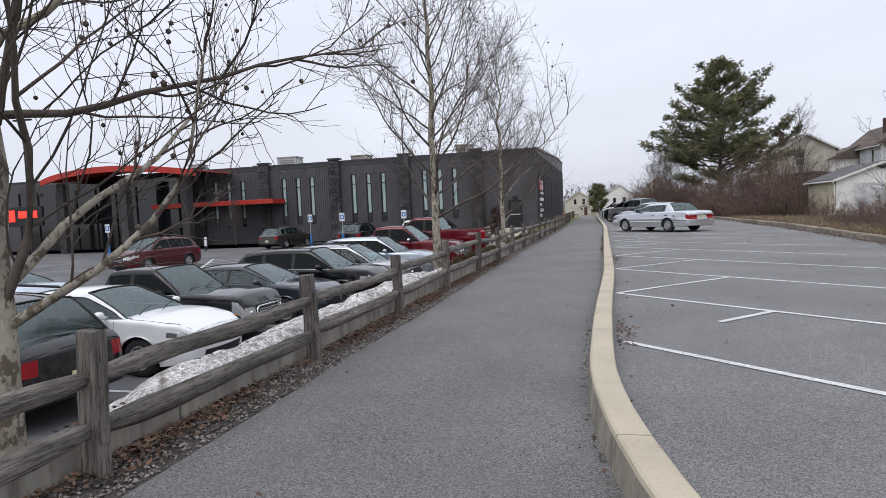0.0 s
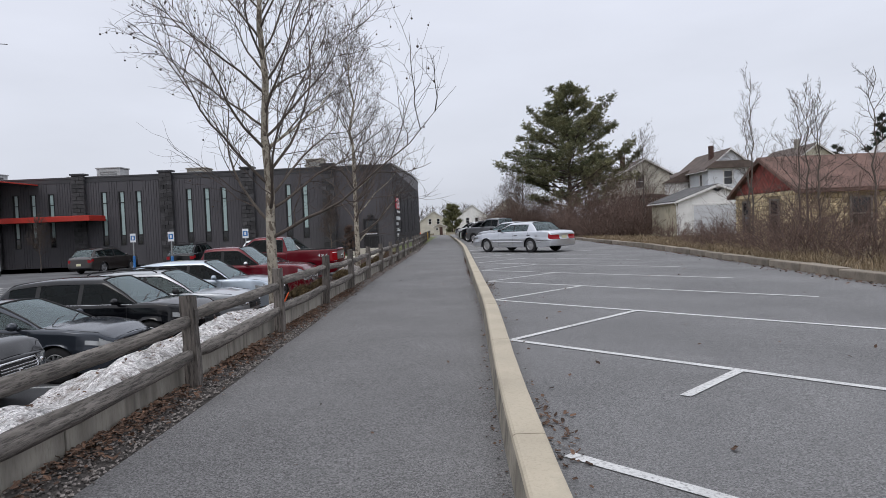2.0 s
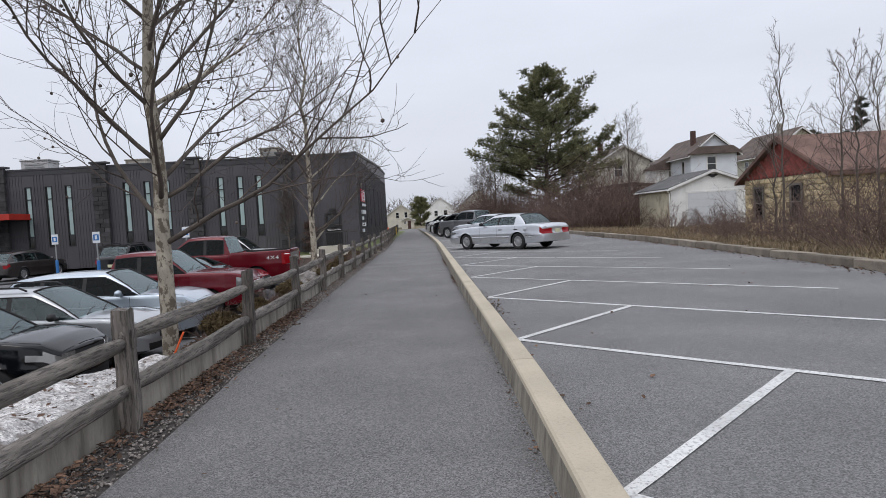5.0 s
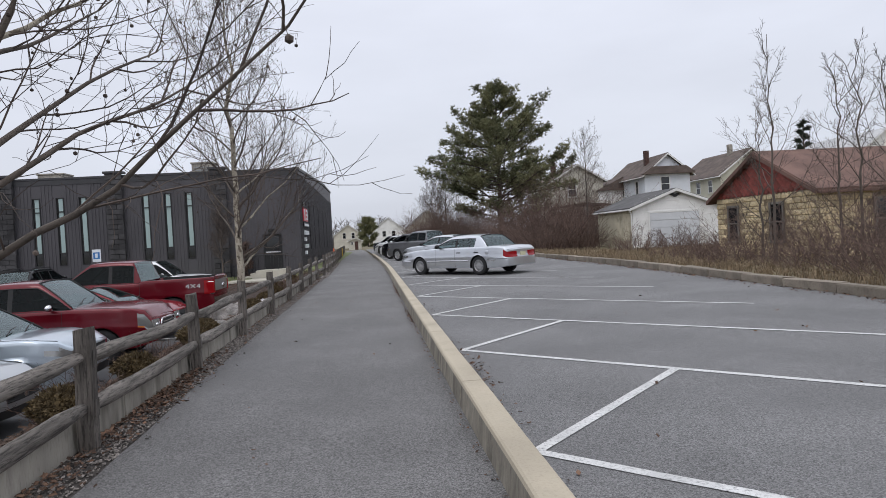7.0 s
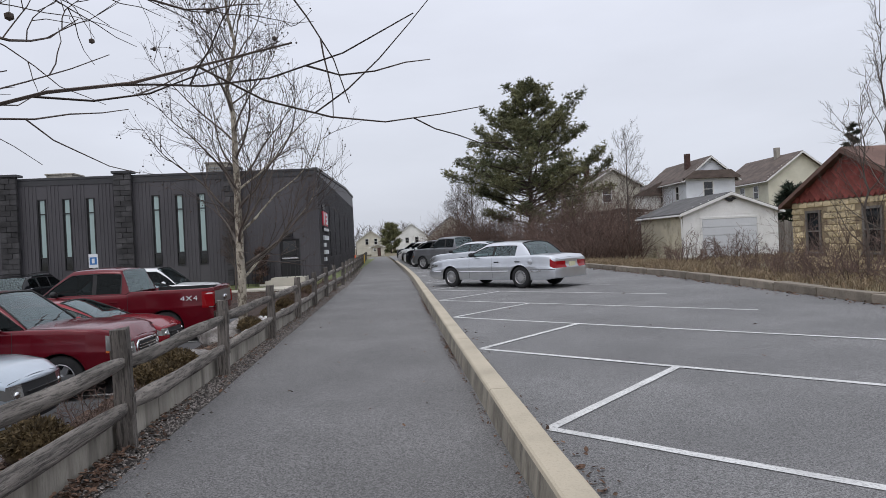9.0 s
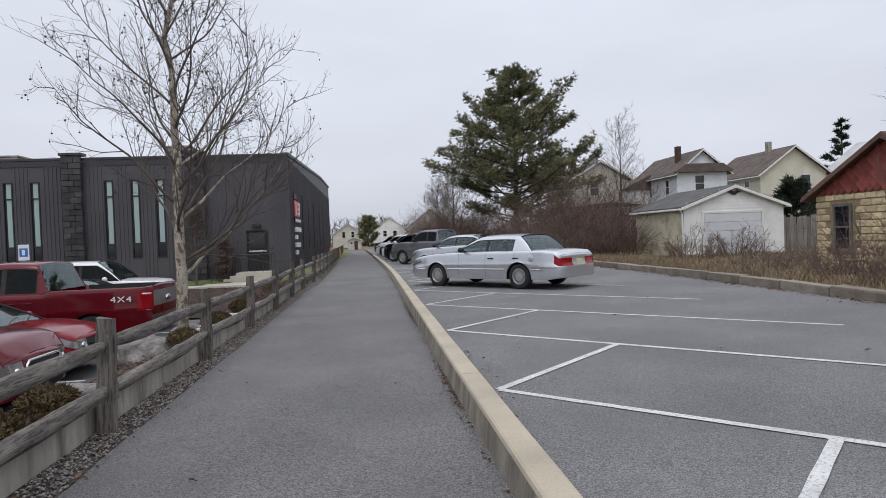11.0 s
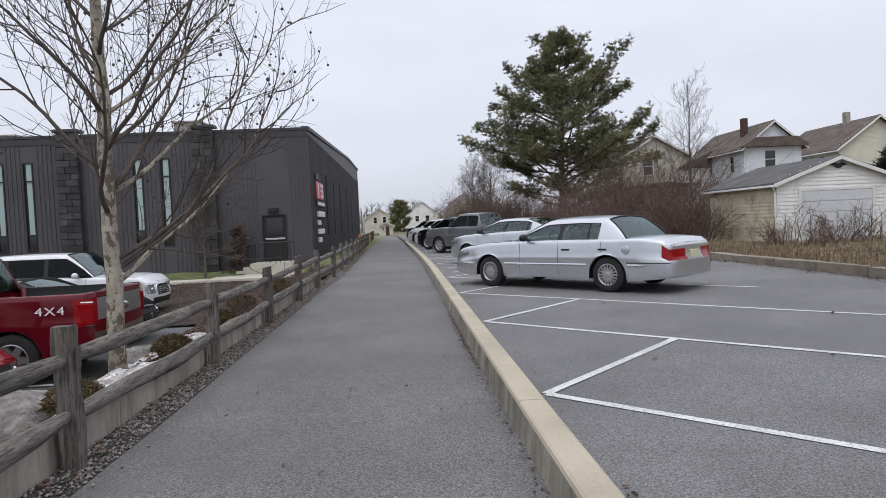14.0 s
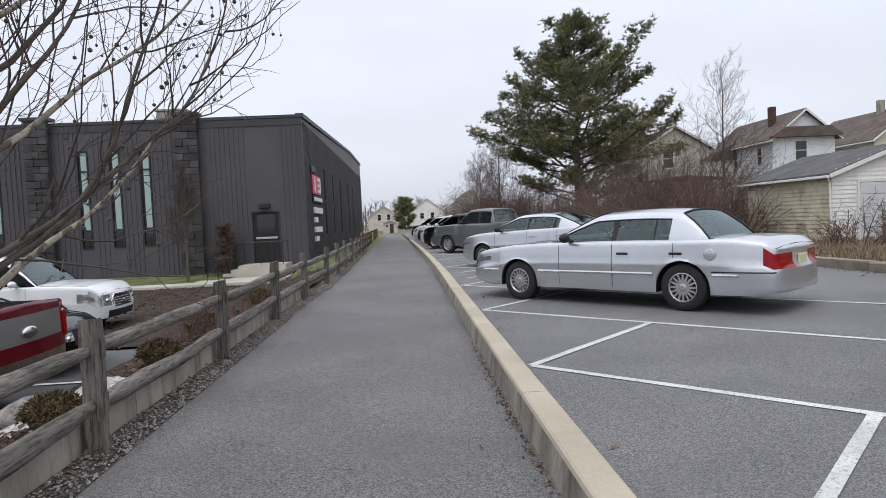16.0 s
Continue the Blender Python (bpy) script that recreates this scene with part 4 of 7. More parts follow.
    # headlamps
    lz = zb + (piecewise(c["hood"], L / 2 - 0.25) - zb) * (0.72 if kind in ("pickup", "bigsuv") else 0.70)
    for s in (1, -1):
        rf_ = bmesh.new()
        bmesh.ops.create_uvsphere(rf_, u_segments=14, v_segments=8, radius=1, matrix=Matrix.Diagonal((0.03, 0.055, 0.055, 1)))
        q = part("bulb_reflector", rf_, M_CHROME, root, smooth=True)
        q.matrix_local = Matrix.Translation((L / 2 + 0.055, s * 0.76 * half(L / 2, 0.75), zb + (zt_nose - zb) * 0.78))
        if kind == "sedan_old":
            bm = bmesh.new()
            w = half(-L / 2, 0.5)
            tp = [Vector((x, s * (half(x, 0.5) + 0.006), 0.565)) for x in span(c["ra"] - arch - 0.03, -L / 2 + 0.02, 0.1)] + [Vector((-L / 2 - 0.075 * (1 - u * u) - 0.008, s * w * u, 0.565)) for u in (1, 0.9, 0.75, 0.5, 0.25, 0)]
            tube(bm, tp, [0.009] * len(tp), 5)
            part("bumper_seam", bm, M_PLASTIC, root, smooth=True)
            if s > 0:
                bm = bmesh.new()
                lathe(bm, ((0.082, 0.0), (0.082, 0.006), (0.074, 0.010), (0.001, 0.011)), 24)
                ff = part("fuel_flap", bm, colour, root, smooth=True)
                ff.matrix_local = Matrix.Translation((-1.83, half(-1.83, 0.78) + 0.001, 0.80)) @ Matrix.Rotation(radians(-90), 4, "X")
        if kind == "pickup" and s > 0 and tail_extra == "grey gate":
            bm = bmesh.new()
            bmesh.ops.create_uvsphere(bm, u_segments=16, v_segments=8, radius=1, matrix=Matrix.Translation((-L / 2 - 0.075, 0, 1.03)) @ Matrix.Diagonal((0.03, 0.16, 0.07, 1)))
            part("tailgate_handle", bm, M_CHROME, root, "oval chrome tailgate handle", smooth=True)
    # cabin: seats, dash, wheel
    px = c["pillars"][0][0]
    belt = piecewise(c["hood"], px)
    for sy in (-0.37, 0.37):
        for sx, nm in ((px + 0.05, "front_seat"), (px - 0.85, "rear_seat")):
            if sx < rb + 0.35:
                sx = rb + 0.4
            st_ = part(nm, boxed(-0.09, 0.09, -0.24, 0.24, -0.32, 0.20, bevel=0.05), M_SEAT, root, smooth=True)
            st_.matrix_local = pose(sx, sy, belt, 0, -14, 0)
            hd = part("headrest", boxed(-0.06, 0.06, -0.13, 0.13, 0.22, 0.38, bevel=0.05), M_SEAT, st_, smooth=True)
    part("dashboard", boxed(cowl - 0.62, cowl - 0.2, -hw * 0.78, hw * 0.78, belt - 0.28, piecewise(c["hood"], cowl) + 0.035, bevel=0.05), M_CABIN, root, smooth=True)
    bm = bmesh.new()
    ring = [Vector((0, 0.17 * math.cos(a * math.pi / 9), 0.17 * math.sin(a * math.pi / 9))) for a in range(19)]
    tube(bm, ring, [0.014] * 19, 6, False)
    sw = part("steering_wheel", bm, M_PLASTIC, root, smooth=True)
    sw.matrix_local = pose(cowl - 0.72, 0.37, belt + 0.06, 0, 22, 0)
    # window line trim
    for s in (1, -1):
        bm = bmesh.new()
        tp = [Vector((x, s * (col[0][0] + 0.004), col[0][1] + 0.012)) for x, col in gs if c["solid"] - 0.1 < x < cowl - 0.1]
        tube(bm, tp, [0.009] * len(tp), 5)
        part("window_trim", bm, M_CHROME if colour in (P_BLACK, P_SILVER, P_SILVERD) else M_PLASTIC, root, smooth=True)
        bm = bmesh.new()
        tp = [Vector((x, s * (col[2][0] + 0.004), col[2][1])) for x, col in gs if c["solid"] - 0.02 < x < cowl - 0.16]
        tube(bm, tp, [0.011] * len(tp), 5)
        part("window_frame", bm, M_PLASTIC, root, smooth=True)
        if kind == "pickup":
            part("tail_lamp_bezel", boxed(-L / 2 - 0.012, -L / 2 + 0.24, s * (half(-L / 2 + 0.1, 0.7) - 0.03) - 0.035, s * (half(-L / 2 + 0.1, 0.7) - 0.03) + 0.035, 0.83, 1.20, bevel=0.02), M_CHROME, root)
            tl = part("tail_lamp", boxed(-L / 2 - 0.022, -L / 2 + 0.215, s * (half(-L / 2 + 0.1, 0.7) - 0.028) - 0.043, s * (half(-L / 2 + 0.1, 0.7) - 0.028) + 0.043, 0.855, 1.175, bevel=0.02), M_TAIL, root, "red tail lamp lens")
    for lo_x, hi_x, nm, edge in ((rf + 0.03, cowl, "windscreen_seal", rf), (rb, rr - 0.02, "rear_window_seal", rr)):
        cols = [(x, col) for x, col in gs if lo_x - 0.03 <= x <= hi_x + 0.03]
        if len(cols) < 2 or (kind in ("pickup",) and nm == "rear_window_seal"):
            continue
        bm = bmesh.new()
        for s in (1, -1):
            tp = [Vector((x, s * col[4][0], col[4][1] + 0.004)) for x, col in cols]
            tube(bm, tp, [0.017] * len(tp), 5)
        for x, col in (cols[0], cols[-1]):
            tp = [Vector((x, y, z + 0.005)) for y, z in ((-col[4][0], col[4][1]), (-col[5][0], col[5][1]), (0, col[6][1]), (col[5][0], col[5][1]), (col[4][0], col[4][1]))]
            tube(bm, tp, [0.016 if abs(x - edge) < 0.15 else 0.03] * 5, 5)
        part(nm, bm, M_PLASTIC, root, smooth=True)
    zc = zroof(cowl - 0.10) + 0.05
    for sy in (0.05, -0.55):
        bm = bmesh.new()
        tube(bm, [Vector((cowl + 0.01, sy, zc - 0.05)), Vector((cowl - 0.06, sy + 0.28, zc + 0.035)), Vector((cowl - 0.11, sy + 0.56, zc + 0.055))], [0.012, 0.009, 0.007], 4)
        part("wiper", bm, M_PLASTIC, root)
    for s in (1, -1):
        bm = bmesh.new()
        tp = []
        for x in span(cowl + 0.05, L / 2 - 0.06, 0.2):
            w = half(x, 1.0)
            tp.append(Vector((x, s * (w - 0.07), piecewise(c["hood"], x) + 0.0345)))
        tube(bm, tp, [0.005] * len(tp), 4)
        part("bonnet_seam", bm, M_PLASTIC, root)
    zt = piecewise(c["hood"], -L / 2)
    pz = zb + (zt - zb) * (0.74 if kind == "sedan_old" else (0.22 if kind == "pickup" else 0.55))
    part("number_plate", boxed(-L / 2 - 0.095, -L / 2 - 0.07, -0.155, 0.155, pz - 0.075, pz + 0.075, bevel=0.006), M_PLATE, root, "yellow and white number plate")
    key = (round(r, 3), c["spokes"])
    if key not in WHEELS:
        WHEELS[key] = wheel_data(r, 0.225, c["spokes"], M_RIM)
    ty, rm, bk = WHEELS[key]
    for ax in (c["fa"], c["ra"]):
        for s in (1, -1):
            w = new("wheel", ty)
            w.parent = root
            w.matrix_local = Matrix.Translation((ax, s * (hw - 0.135), r)) @ Matrix.Rotation(radians(-90 * s), 4, "X")
            tagged(w, "black rubber tyre")
            for nm, me, lb in (("rim", rm, "silver alloy rim"), ("brake_disc", bk, "")):
                o = new(nm, me)
                o.parent = w
                tagged(o, lb)
    # grille bars and emblem
    if grille in ("bars", "big"):
        zt = piecewise(c["hood"], L / 2)
        nb = 3 if grille == "bars" else 4
        for k in range(nb):
            z = zb + 0.10 + (zt - zb - 0.1) * (0.5 + 0.42 * k / nb)
            part("grille_bar", boxed(L / 2 + 0.115, L / 2 + 0.145, -hw * 0.42, hw * 0.42, z - 0.012, z + 0.012, bevel=0.008), M_CHROME if grille == "big" else M_PLASTIC, root)
        if grille == "big":
            bm = bmesh.new()
            z0, z1, wy = zb + (zt - zb) * 0.42, zb + (zt - zb) * 0.97, hw * 0.47
            tp = [Vector((L / 2 + 0.125 - 0.03 * abs(a), a * wy, z)) for a, z in ((-0.8, z0), (0, z0 - 0.01), (0.8, z0), (1, (z0 + z1) / 2), (1, z1 - 0.05), (0.85, z1), (0, z1 + 0.01), (-0.85, z1), (-1, z1 - 0.05), (-1, (z0 + z1) / 2), (-0.8, z0))]
            tube(bm, tp, [0.024] * len(tp), 6)
            part("grille_surround", bm, M_CHROME, root, "chrome grille surround", smooth=True)
        part("emblem", boxed(L / 2 + 0.13, L / 2 + 0.16, -0.05, 0.05, zb + (zt - zb) * 0.68 - 0.05, zb + (zt - zb) * 0.68 + 0.05, bevel=0.02), M_CHROME, root)
    return root


def facing(x, y, z, deg, tilt=0):
    """A pose whose +x looks deg degrees from the world's +x."""
    return pose(x, y, z, 0, tilt, deg)


# upper lot: bays at an angle, noses to the kerb
HEAD = 131.0
cv = car("sedan_old", P_SILVER, "sedan", "silver older four-door sedan with dull paint", facing(3.24, 25.52, LOT_Z, HEAD), grille="bars")
cv.scale = (0.965, 0.965, 0.965)
car("sedan", P_SILVER, "sedan", "pale silver sedan parked at an angle to the kerb", facing(3.5, 32.9, LOT_Z, 131), grille="bars")
grey_truck = car("pickup", P_DGREY, "pickup_truck", "gunmetal grey crew-cab pickup truck", facing(3.3, 41.6, LOT_Z, 133), grille="big")
grey_truck.scale = (0.94, 0.93, 0.94)
FAR = [("suv", P_BLACK, "black SUV parked in an angled bay", 46.6), ("suv", P_WHITE, "white SUV parked in an angled bay", 50.4), ("sedan", P_BLACK, "black sedan in an angled bay", 54.2),
       ("suv", P_WHITE, "small white crossover in an angled bay", 58.0), ("sedan", P_WHITE, "white sedan in an angled bay", 62.0), ("suv", P_GREY, "grey SUV in an angled bay", 66.0)]
for kd, colr, lb, y in FAR:
    car(kd, colr, "sedan" if kd == "sedan" else "suv", lb, facing(kerb_x(y) + 2.45, y, LOT_Z, 133), group="cars in the upper lot")

# lower lot: noses (or tails) to the planting bed
def low(kind, colour, name, label, n, nose_x, deg=0, **k):
    y = 2.05 + (2.62 * n if n <= 5 else 13.1 + 2.85 * (n - 5))
    L = CARS[kind]["L"]
    x = nose_x - L / 2
    return car(kind, colour, name, label, facing(x, y, lower_z(x, y), deg), group="cars in the lower lot", **k)


low("suv", P_BLACK, "suv", "black SUV backed towards the planting bed", -1, -6.3, 180, rails=True)
low("sedan", P_WHITE, "sedan", "white sedan with dark lower grille", 0.12, -6.1, grille="none")
tacoma = low("pickup", P_BLACK, "pickup_truck", "black pickup truck with chrome grille surround", 1, -6.3, grille="big")
tacoma.scale = (0.92, 0.93, 0.86)
low("sedan", P_GREY, "sedan", "dark grey sedan parked nose to the bed", 2, -6.05)
low("suv", P_BLACK, "suv", "glossy black SUV with chrome window line", 3, -5.65)
low("wagon", P_SILVERD, "station_wagon", "silver station wagon with roof rails", 4, -5.5, rails=True, lower=M_PLASTIC)
low("suv", P_SILVERB, "suv", "pale silver-blue crossover parked nose to the bed", 5, -5.5)
low("pickup", P_RED, "pickup_truck", "dark red pickup truck with chrome grille", 6, -5.08, grille="big", tail_extra="titan")
low("sedan", P_RED2, "sedan", "bright red sedan parked nose to the bed", 7, -5.5)
f150 = low("pickup", P_RED, "pickup_truck", "dark red pickup truck parked tail to the bed", 8, -5.2, 180, tail_extra="grey gate")
f150.scale = (1.05, 1.05, 1.07)
txt = bpy.data.curves.new("lettering", "FONT")
txt.body, txt.size, txt.extrude, txt.align_x, txt.space_character = "4X4", 0.17, 0.004, "CENTER", 1.15
txt.materials.append(M_SIGNW)
o = new("lettering", txt)
o.parent = f150
o.matrix_local = pose(-2.32, 1.0, 1.03, 90, 0, 180)
o.scale = (1.35, 1, 1)
low("sedan", P_BLACK, "sedan", "black sedan beside the red pickup", 9, -5.8)
low("bigsuv", P_WHITE, "suv", "white boxy SUV with dark grille", 10.42, -7.0, grille="big")
car("suv", P_MAROON, "suv", "maroon crossover on the lower lot", facing(-21.8, 20.4, lower_z(0, 20.4), 264), grille="big")
car("wagon", P_BROWN, "station_wagon", "dark brown station wagon parked by the building", facing(-23.2, 37.0, lower_z(0, 37.0), 82), rails=True)
car("suv", P_BLACK, "suv", "black SUV parked by the building", facing(-16.5, 35.5, lower_z(0, 35.5), 90), rails=True)
car("sedan", P_SILVERB, "sedan", "blue-grey sedan far across the lower lot", facing(-16.5, 6.5, LOWER_Z, 180))


# ---- the charcoal building ----
FY, SX, BASE, TOP = 43.0, -4.5, -1.3, 6.15
WIN_X = [-13.65, -12.35, -11.1, -19.9, -18.55, -17.25, -26.4, -25.05, -23.75, -33.2, -31.85, -30.45]
PIL_X = [-9.27, -15.35, -21.55, -28.2, -34.8]
bld = thing("sports_building", "long charcoal metal-clad building with slit windows", "building")


def wall_with_slits(u0, u1, z0, z1, slits, put_box):
    """Fill a wall between u0 and u1 with boxes round the slits (u, width, z low, z high)."""
    cur = u0
    for u, w, a, b in sorted(slits):
        put_box(cur, u - w / 2, z0, z1)
        put_box(u - w / 2, u + w / 2, z0, a)
        put_box(u - w / 2, u + w / 2, b, z1)
        cur = u + w / 2
    put_box(cur, u1, z0, z1)


bm = bmesh.new()
slits = [(x, 0.46, 0.98, 5.08) for x in WIN_X] + [(-6.22, 1.2, 0.05, 2.24)]
wall_with_slits(-64.0, SX, BASE, TOP, slits, lambda a, b, c, d: box(bm, a, b, FY, FY + 0.3, c, d))
part("facade_wall", bm, M_METAL, bld, "dark grey painted metal wall")
bm = bmesh.new()
ribs = [x for x in span(-36, SX - 0.1, 0.2)]
for x in ribs:
    if any(abs(x - u) < w / 2 + 0.04 for u, w, _, _ in slits):
        continue
    box(bm, x - 0.03, x + 0.03, FY - 0.03, FY + 0.002, BASE, TOP - 0.3)
tagged(part("cladding_ribs", bm, M_METAL, bld), kind="stuff")
SIDE = [(49.6, 0.6, 1.0, 4.6), (53.4, 0.6, 1.0, 4.6), (57.6, 0.6, 1.0, 4.6), (63.0, 0.6, 1.0, 4.6), (67.0, 0.6, 1.0, 4.6)]
bm = bmesh.new()
wall_with_slits(FY + 0.3, 77.0, BASE, 6.1, SIDE, lambda a, b, c, d: box(bm, SX - 0.3, SX, a, b, c, d))
prism(bm, ((FY, 6.1), (FY, 6.13), (66.0, 7.1), (77.0, 7.15), (77.0, 6.1)), "x", SX - 0.3, SX)
part("side_wall", bm, M_METAL, bld, "dark grey painted metal side wall")
bm = bmesh.new()
for y in span(FY + 0.3, 76.8, 0.25):
    gap = [(a, b) for u, w, a, b in SIDE if abs(y - u) < w / 2 + 0.05]
    for z0, z1 in ([(BASE, gap[0][0]), (gap[0][1], 6.0)] if gap else [(BASE, 6.0)]):
        box(bm, SX - 0.002, SX + 0.025, y - 0.03, y + 0.03, z0, z1)
tagged(part("side_ribs", bm, M_METAL, bld), kind="stuff")
bm = bmesh.new()
box(bm, -64, SX + 0.05, FY - 0.06, FY + 0.4, TOP, TOP + 0.14, bevel=0.02)
box(bm, -36, SX + 0.02, FY - 0.035, FY, TOP - 0.3, TOP, bevel=0.01)
part("coping", bm, M_PARAPET, bld)
bm = bmesh.new()
prism(bm, ((FY, 6.16), (FY, 6.34), (66.0, 7.3), (77.2, 7.35), (77.2, 7.17), (66.0, 7.12)), "x", SX - 0.25, SX + 0.08)
part("eave_trim", bm, M_PARAPET, bld)
part("roof", boxed(-64, SX - 0.3, FY + 0.4, 77, 5.6, 5.9), M_PARAPET, bld)
part("back_wall", boxed(-64, SX, 77.0, 77.3, BASE, 6.1), M_METAL, bld)
part("west_wall", boxed(-64.3, -64, FY, 77.3, BASE, 6.1), M_METAL, bld)

# slit windows
def slit_window(x):
    w = part("slit_window", boxed(x - 0.23, x - 0.19, FY - 0.035, FY + 0.1, 0.98, 5.08), M_BLACK, bld)
    bm = bmesh.new()
    box(bm, x + 0.17, x + 0.23, FY - 0.035, FY + 0.1, 0.98, 5.08)
    for z in (0.98, 1.72, 4.2, 5.02):
        box(bm, x - 0.19, x + 0.17, FY - 0.03, FY + 0.1, z, z + 0.06)
    part("mullions", bm, M_BLACK, w)
    part("pale_pane", boxed(x - 0.10, x + 0.165, FY + 0.03, FY + 0.06, 4.26, 5.02), M_PALEGLASS, w, "pale green glass")
    part("pale_pane", boxed(x - 0.10, x + 0.165, FY + 0.03, FY + 0.06, 1.78, 4.2), M_PALEGLASS, w, "pale green glass")
    part("dark_pane", boxed(x - 0.19, x + 0.165, FY + 0.03, FY + 0.06, 1.04, 1.72), M_DARKGLASS, w)
    part("reveal", boxed(x - 0.19, x - 0.10, FY + 0.025, FY + 0.06, 1.78, 5.02), M_BLACK, w)


for x in WIN_X:
    slit_window(x)
for y, w, a, b in SIDE:
    o = part("side_window", boxed(SX - 0.16, SX - 0.1, y - 0.3, y + 0.3, a, b), M_DARKGLASS, bld)
    bm = bmesh.new()
    for z in (a, (a + b) / 2, b - 0.06):
        box(bm, SX - 0.1, SX + 0.02, y - 0.3, y + 0.3, z, z + 0.06)
    for dy in (-0.3, 0.24):
        box(bm, SX - 0.1, SX + 0.02, y + dy, y + dy + 0.06, a + 0.06, b - 0.06)
    part("window_frame", bm, M_BLACK, o)

# split-faced block pilasters
prng = random.Random(3)
for px in PIL_X:
    pil = part("pilaster", boxed(px - 0.42, px + 0.42, FY - 0.20, FY - 0.001, BASE, TOP + 0.22), M_BLOCK, bld, "pilaster of dark split-faced blocks")
    part("pilaster_cap", boxed(px - 0.56, px + 0.56, FY - 0.36, FY + 0.3, TOP + 0.22, TOP + 0.36, bevel=0.02), M_PARAPET, pil)
    z, k = -0.9, 0
    while z < TOP + 0.15:
        h = 0.30
        cut = (-0.48, 0.12 if k % 2 else -0.12, 0.48)
        for a, b in zip(cut, cut[1:]):
            bm = boxed(px + a + 0.008, px + b - 0.008, FY - 0.30 - prng.uniform(0, 0.035), FY - 0.15, z, min(z + h - 0.016, TOP + 0.21), bevel=0.02)
            part("block", bm, M_BLOCK, pil)
        z += h
        k += 1

# side door, lamp, landing, steps, rails
door = part("exit_door", boxed(-6.77, -5.67, FY + 0.05, FY + 0.11, 0.06, 2.2, bevel=0.01), M_BLACK, bld, "black steel exit door with push bar")
bm = bmesh.new()
box(bm, -6.82, -6.77, FY - 0.04, FY + 0.15, 0.06, 2.24)
box(bm, -5.67, -5.62, FY - 0.04, FY + 0.15, 0.06, 2.24)
box(bm, -6.77, -5.67, FY - 0.04, FY + 0.15, 2.2, 2.24)
part("door_frame", bm, M_PARAPET, door)
part("push_bar", boxed(-6.68, -5.76, FY - 0.02, FY + 0.05, 1.06, 1.14, bevel=0.01), M_CHROME, door)
part("door_glass", boxed(-6.6, -5.85, FY + 0.03, FY + 0.052, 1.25, 2.1), M_DARKGLASS, door)
part("wall_lamp", boxed(-6.45, -6.0, FY - 0.26, FY, 2.36, 2.56, bevel=0.03), M_BLACK, bld)
st = thing("entrance_steps", "pale concrete landing and steps at the exit door", "steps", kind="structure")
part("landing", boxed(-7.1, -5.2, FY - 1.5, FY - 0.032, -0.8, 0.04, bevel=0.01), M_CONC, st)
for k in range(4):
    part("step", boxed(-7.1 - 0.32 * (k + 1), -7.1 - 0.32 * k, FY - 1.5, FY - 0.25, -0.6, 0.04 - 0.155 * (k + 1), bevel=0.01), M_CONC, st)
part("walkway", boxed(-14.0, -8.38, FY - 4.0, FY - 2.9, -0.7, -0.44, bevel=0.01), M_CONC, st)
part("side_walk", boxed(-8.38, -4.6, FY - 4.0, FY - 1.56, -0.7, -0.42, bevel=0.01), M_CONC, st)
hr = thing("handrail", "black metal stair handrail", "handrail")
for yy in (FY - 1.45, FY - 0.35):
    bm = bmesh.new()
    tube(bm, [Vector((-5.3, yy, 0.95)), Vector((-7.1, yy, 0.95)), Vector((-8.4, yy, 0.35))], [0.022] * 3, 6)
    part("top_rail", bm, M_BLACK, hr)
    for x in (-5.3, -5.75, -6.2, -7.1, -7.5, -7.95, -8.35):
        zt = 0.95 if x >= -7.1 else 0.95 - (-7.1 - x) * 0.46
        part("baluster", boxed(x - 0.014, x + 0.014, yy - 0.014, yy + 0.014, zt - 0.95, zt), M_BLACK, hr)

# wall sign: plain shapes
sg = thing("wall_sign", "red and white lettering sign on the side wall", "sign")
for y0, y1, z0, z1, m in ((44.6, 45.9, 3.98, 4.28, M_BLACK), (44.7, 47.4, 3.0, 3.88, M_REDSIGN), (46.9, 47.15, 3.1, 3.8, M_SIGNW), (46.2, 46.9, 3.1, 3.24, M_SIGNW), (46.2, 46.9, 3.38, 3.5, M_SIGNW), (46.2, 46.9, 3.66, 3.8, M_SIGNW), (45.2, 45.4, 3.05, 3.8, M_SIGNW), (44.7, 47.7, 2.62, 2.92, M_BLACK), (44.9, 47.5, 2.68, 2.84, M_SIGNW),
                          (44.9, 47.5, 2.1, 2.38, M_SIGNW), (44.9, 45.7, 1.68, 1.92, M_SIGNW), (44.9, 47.0, 1.22, 1.48, M_SIGNW), (44.9, 45.8, 0.8, 1.04, M_SIGNW)):
    dx = 0.10 if m in (M_REDSIGN, M_BLACK) else 0.13
    part("letter_panel", boxed(SX + 0.03, SX + dx, y0, y1, z0, z1, bevel=0.015), m, sg)

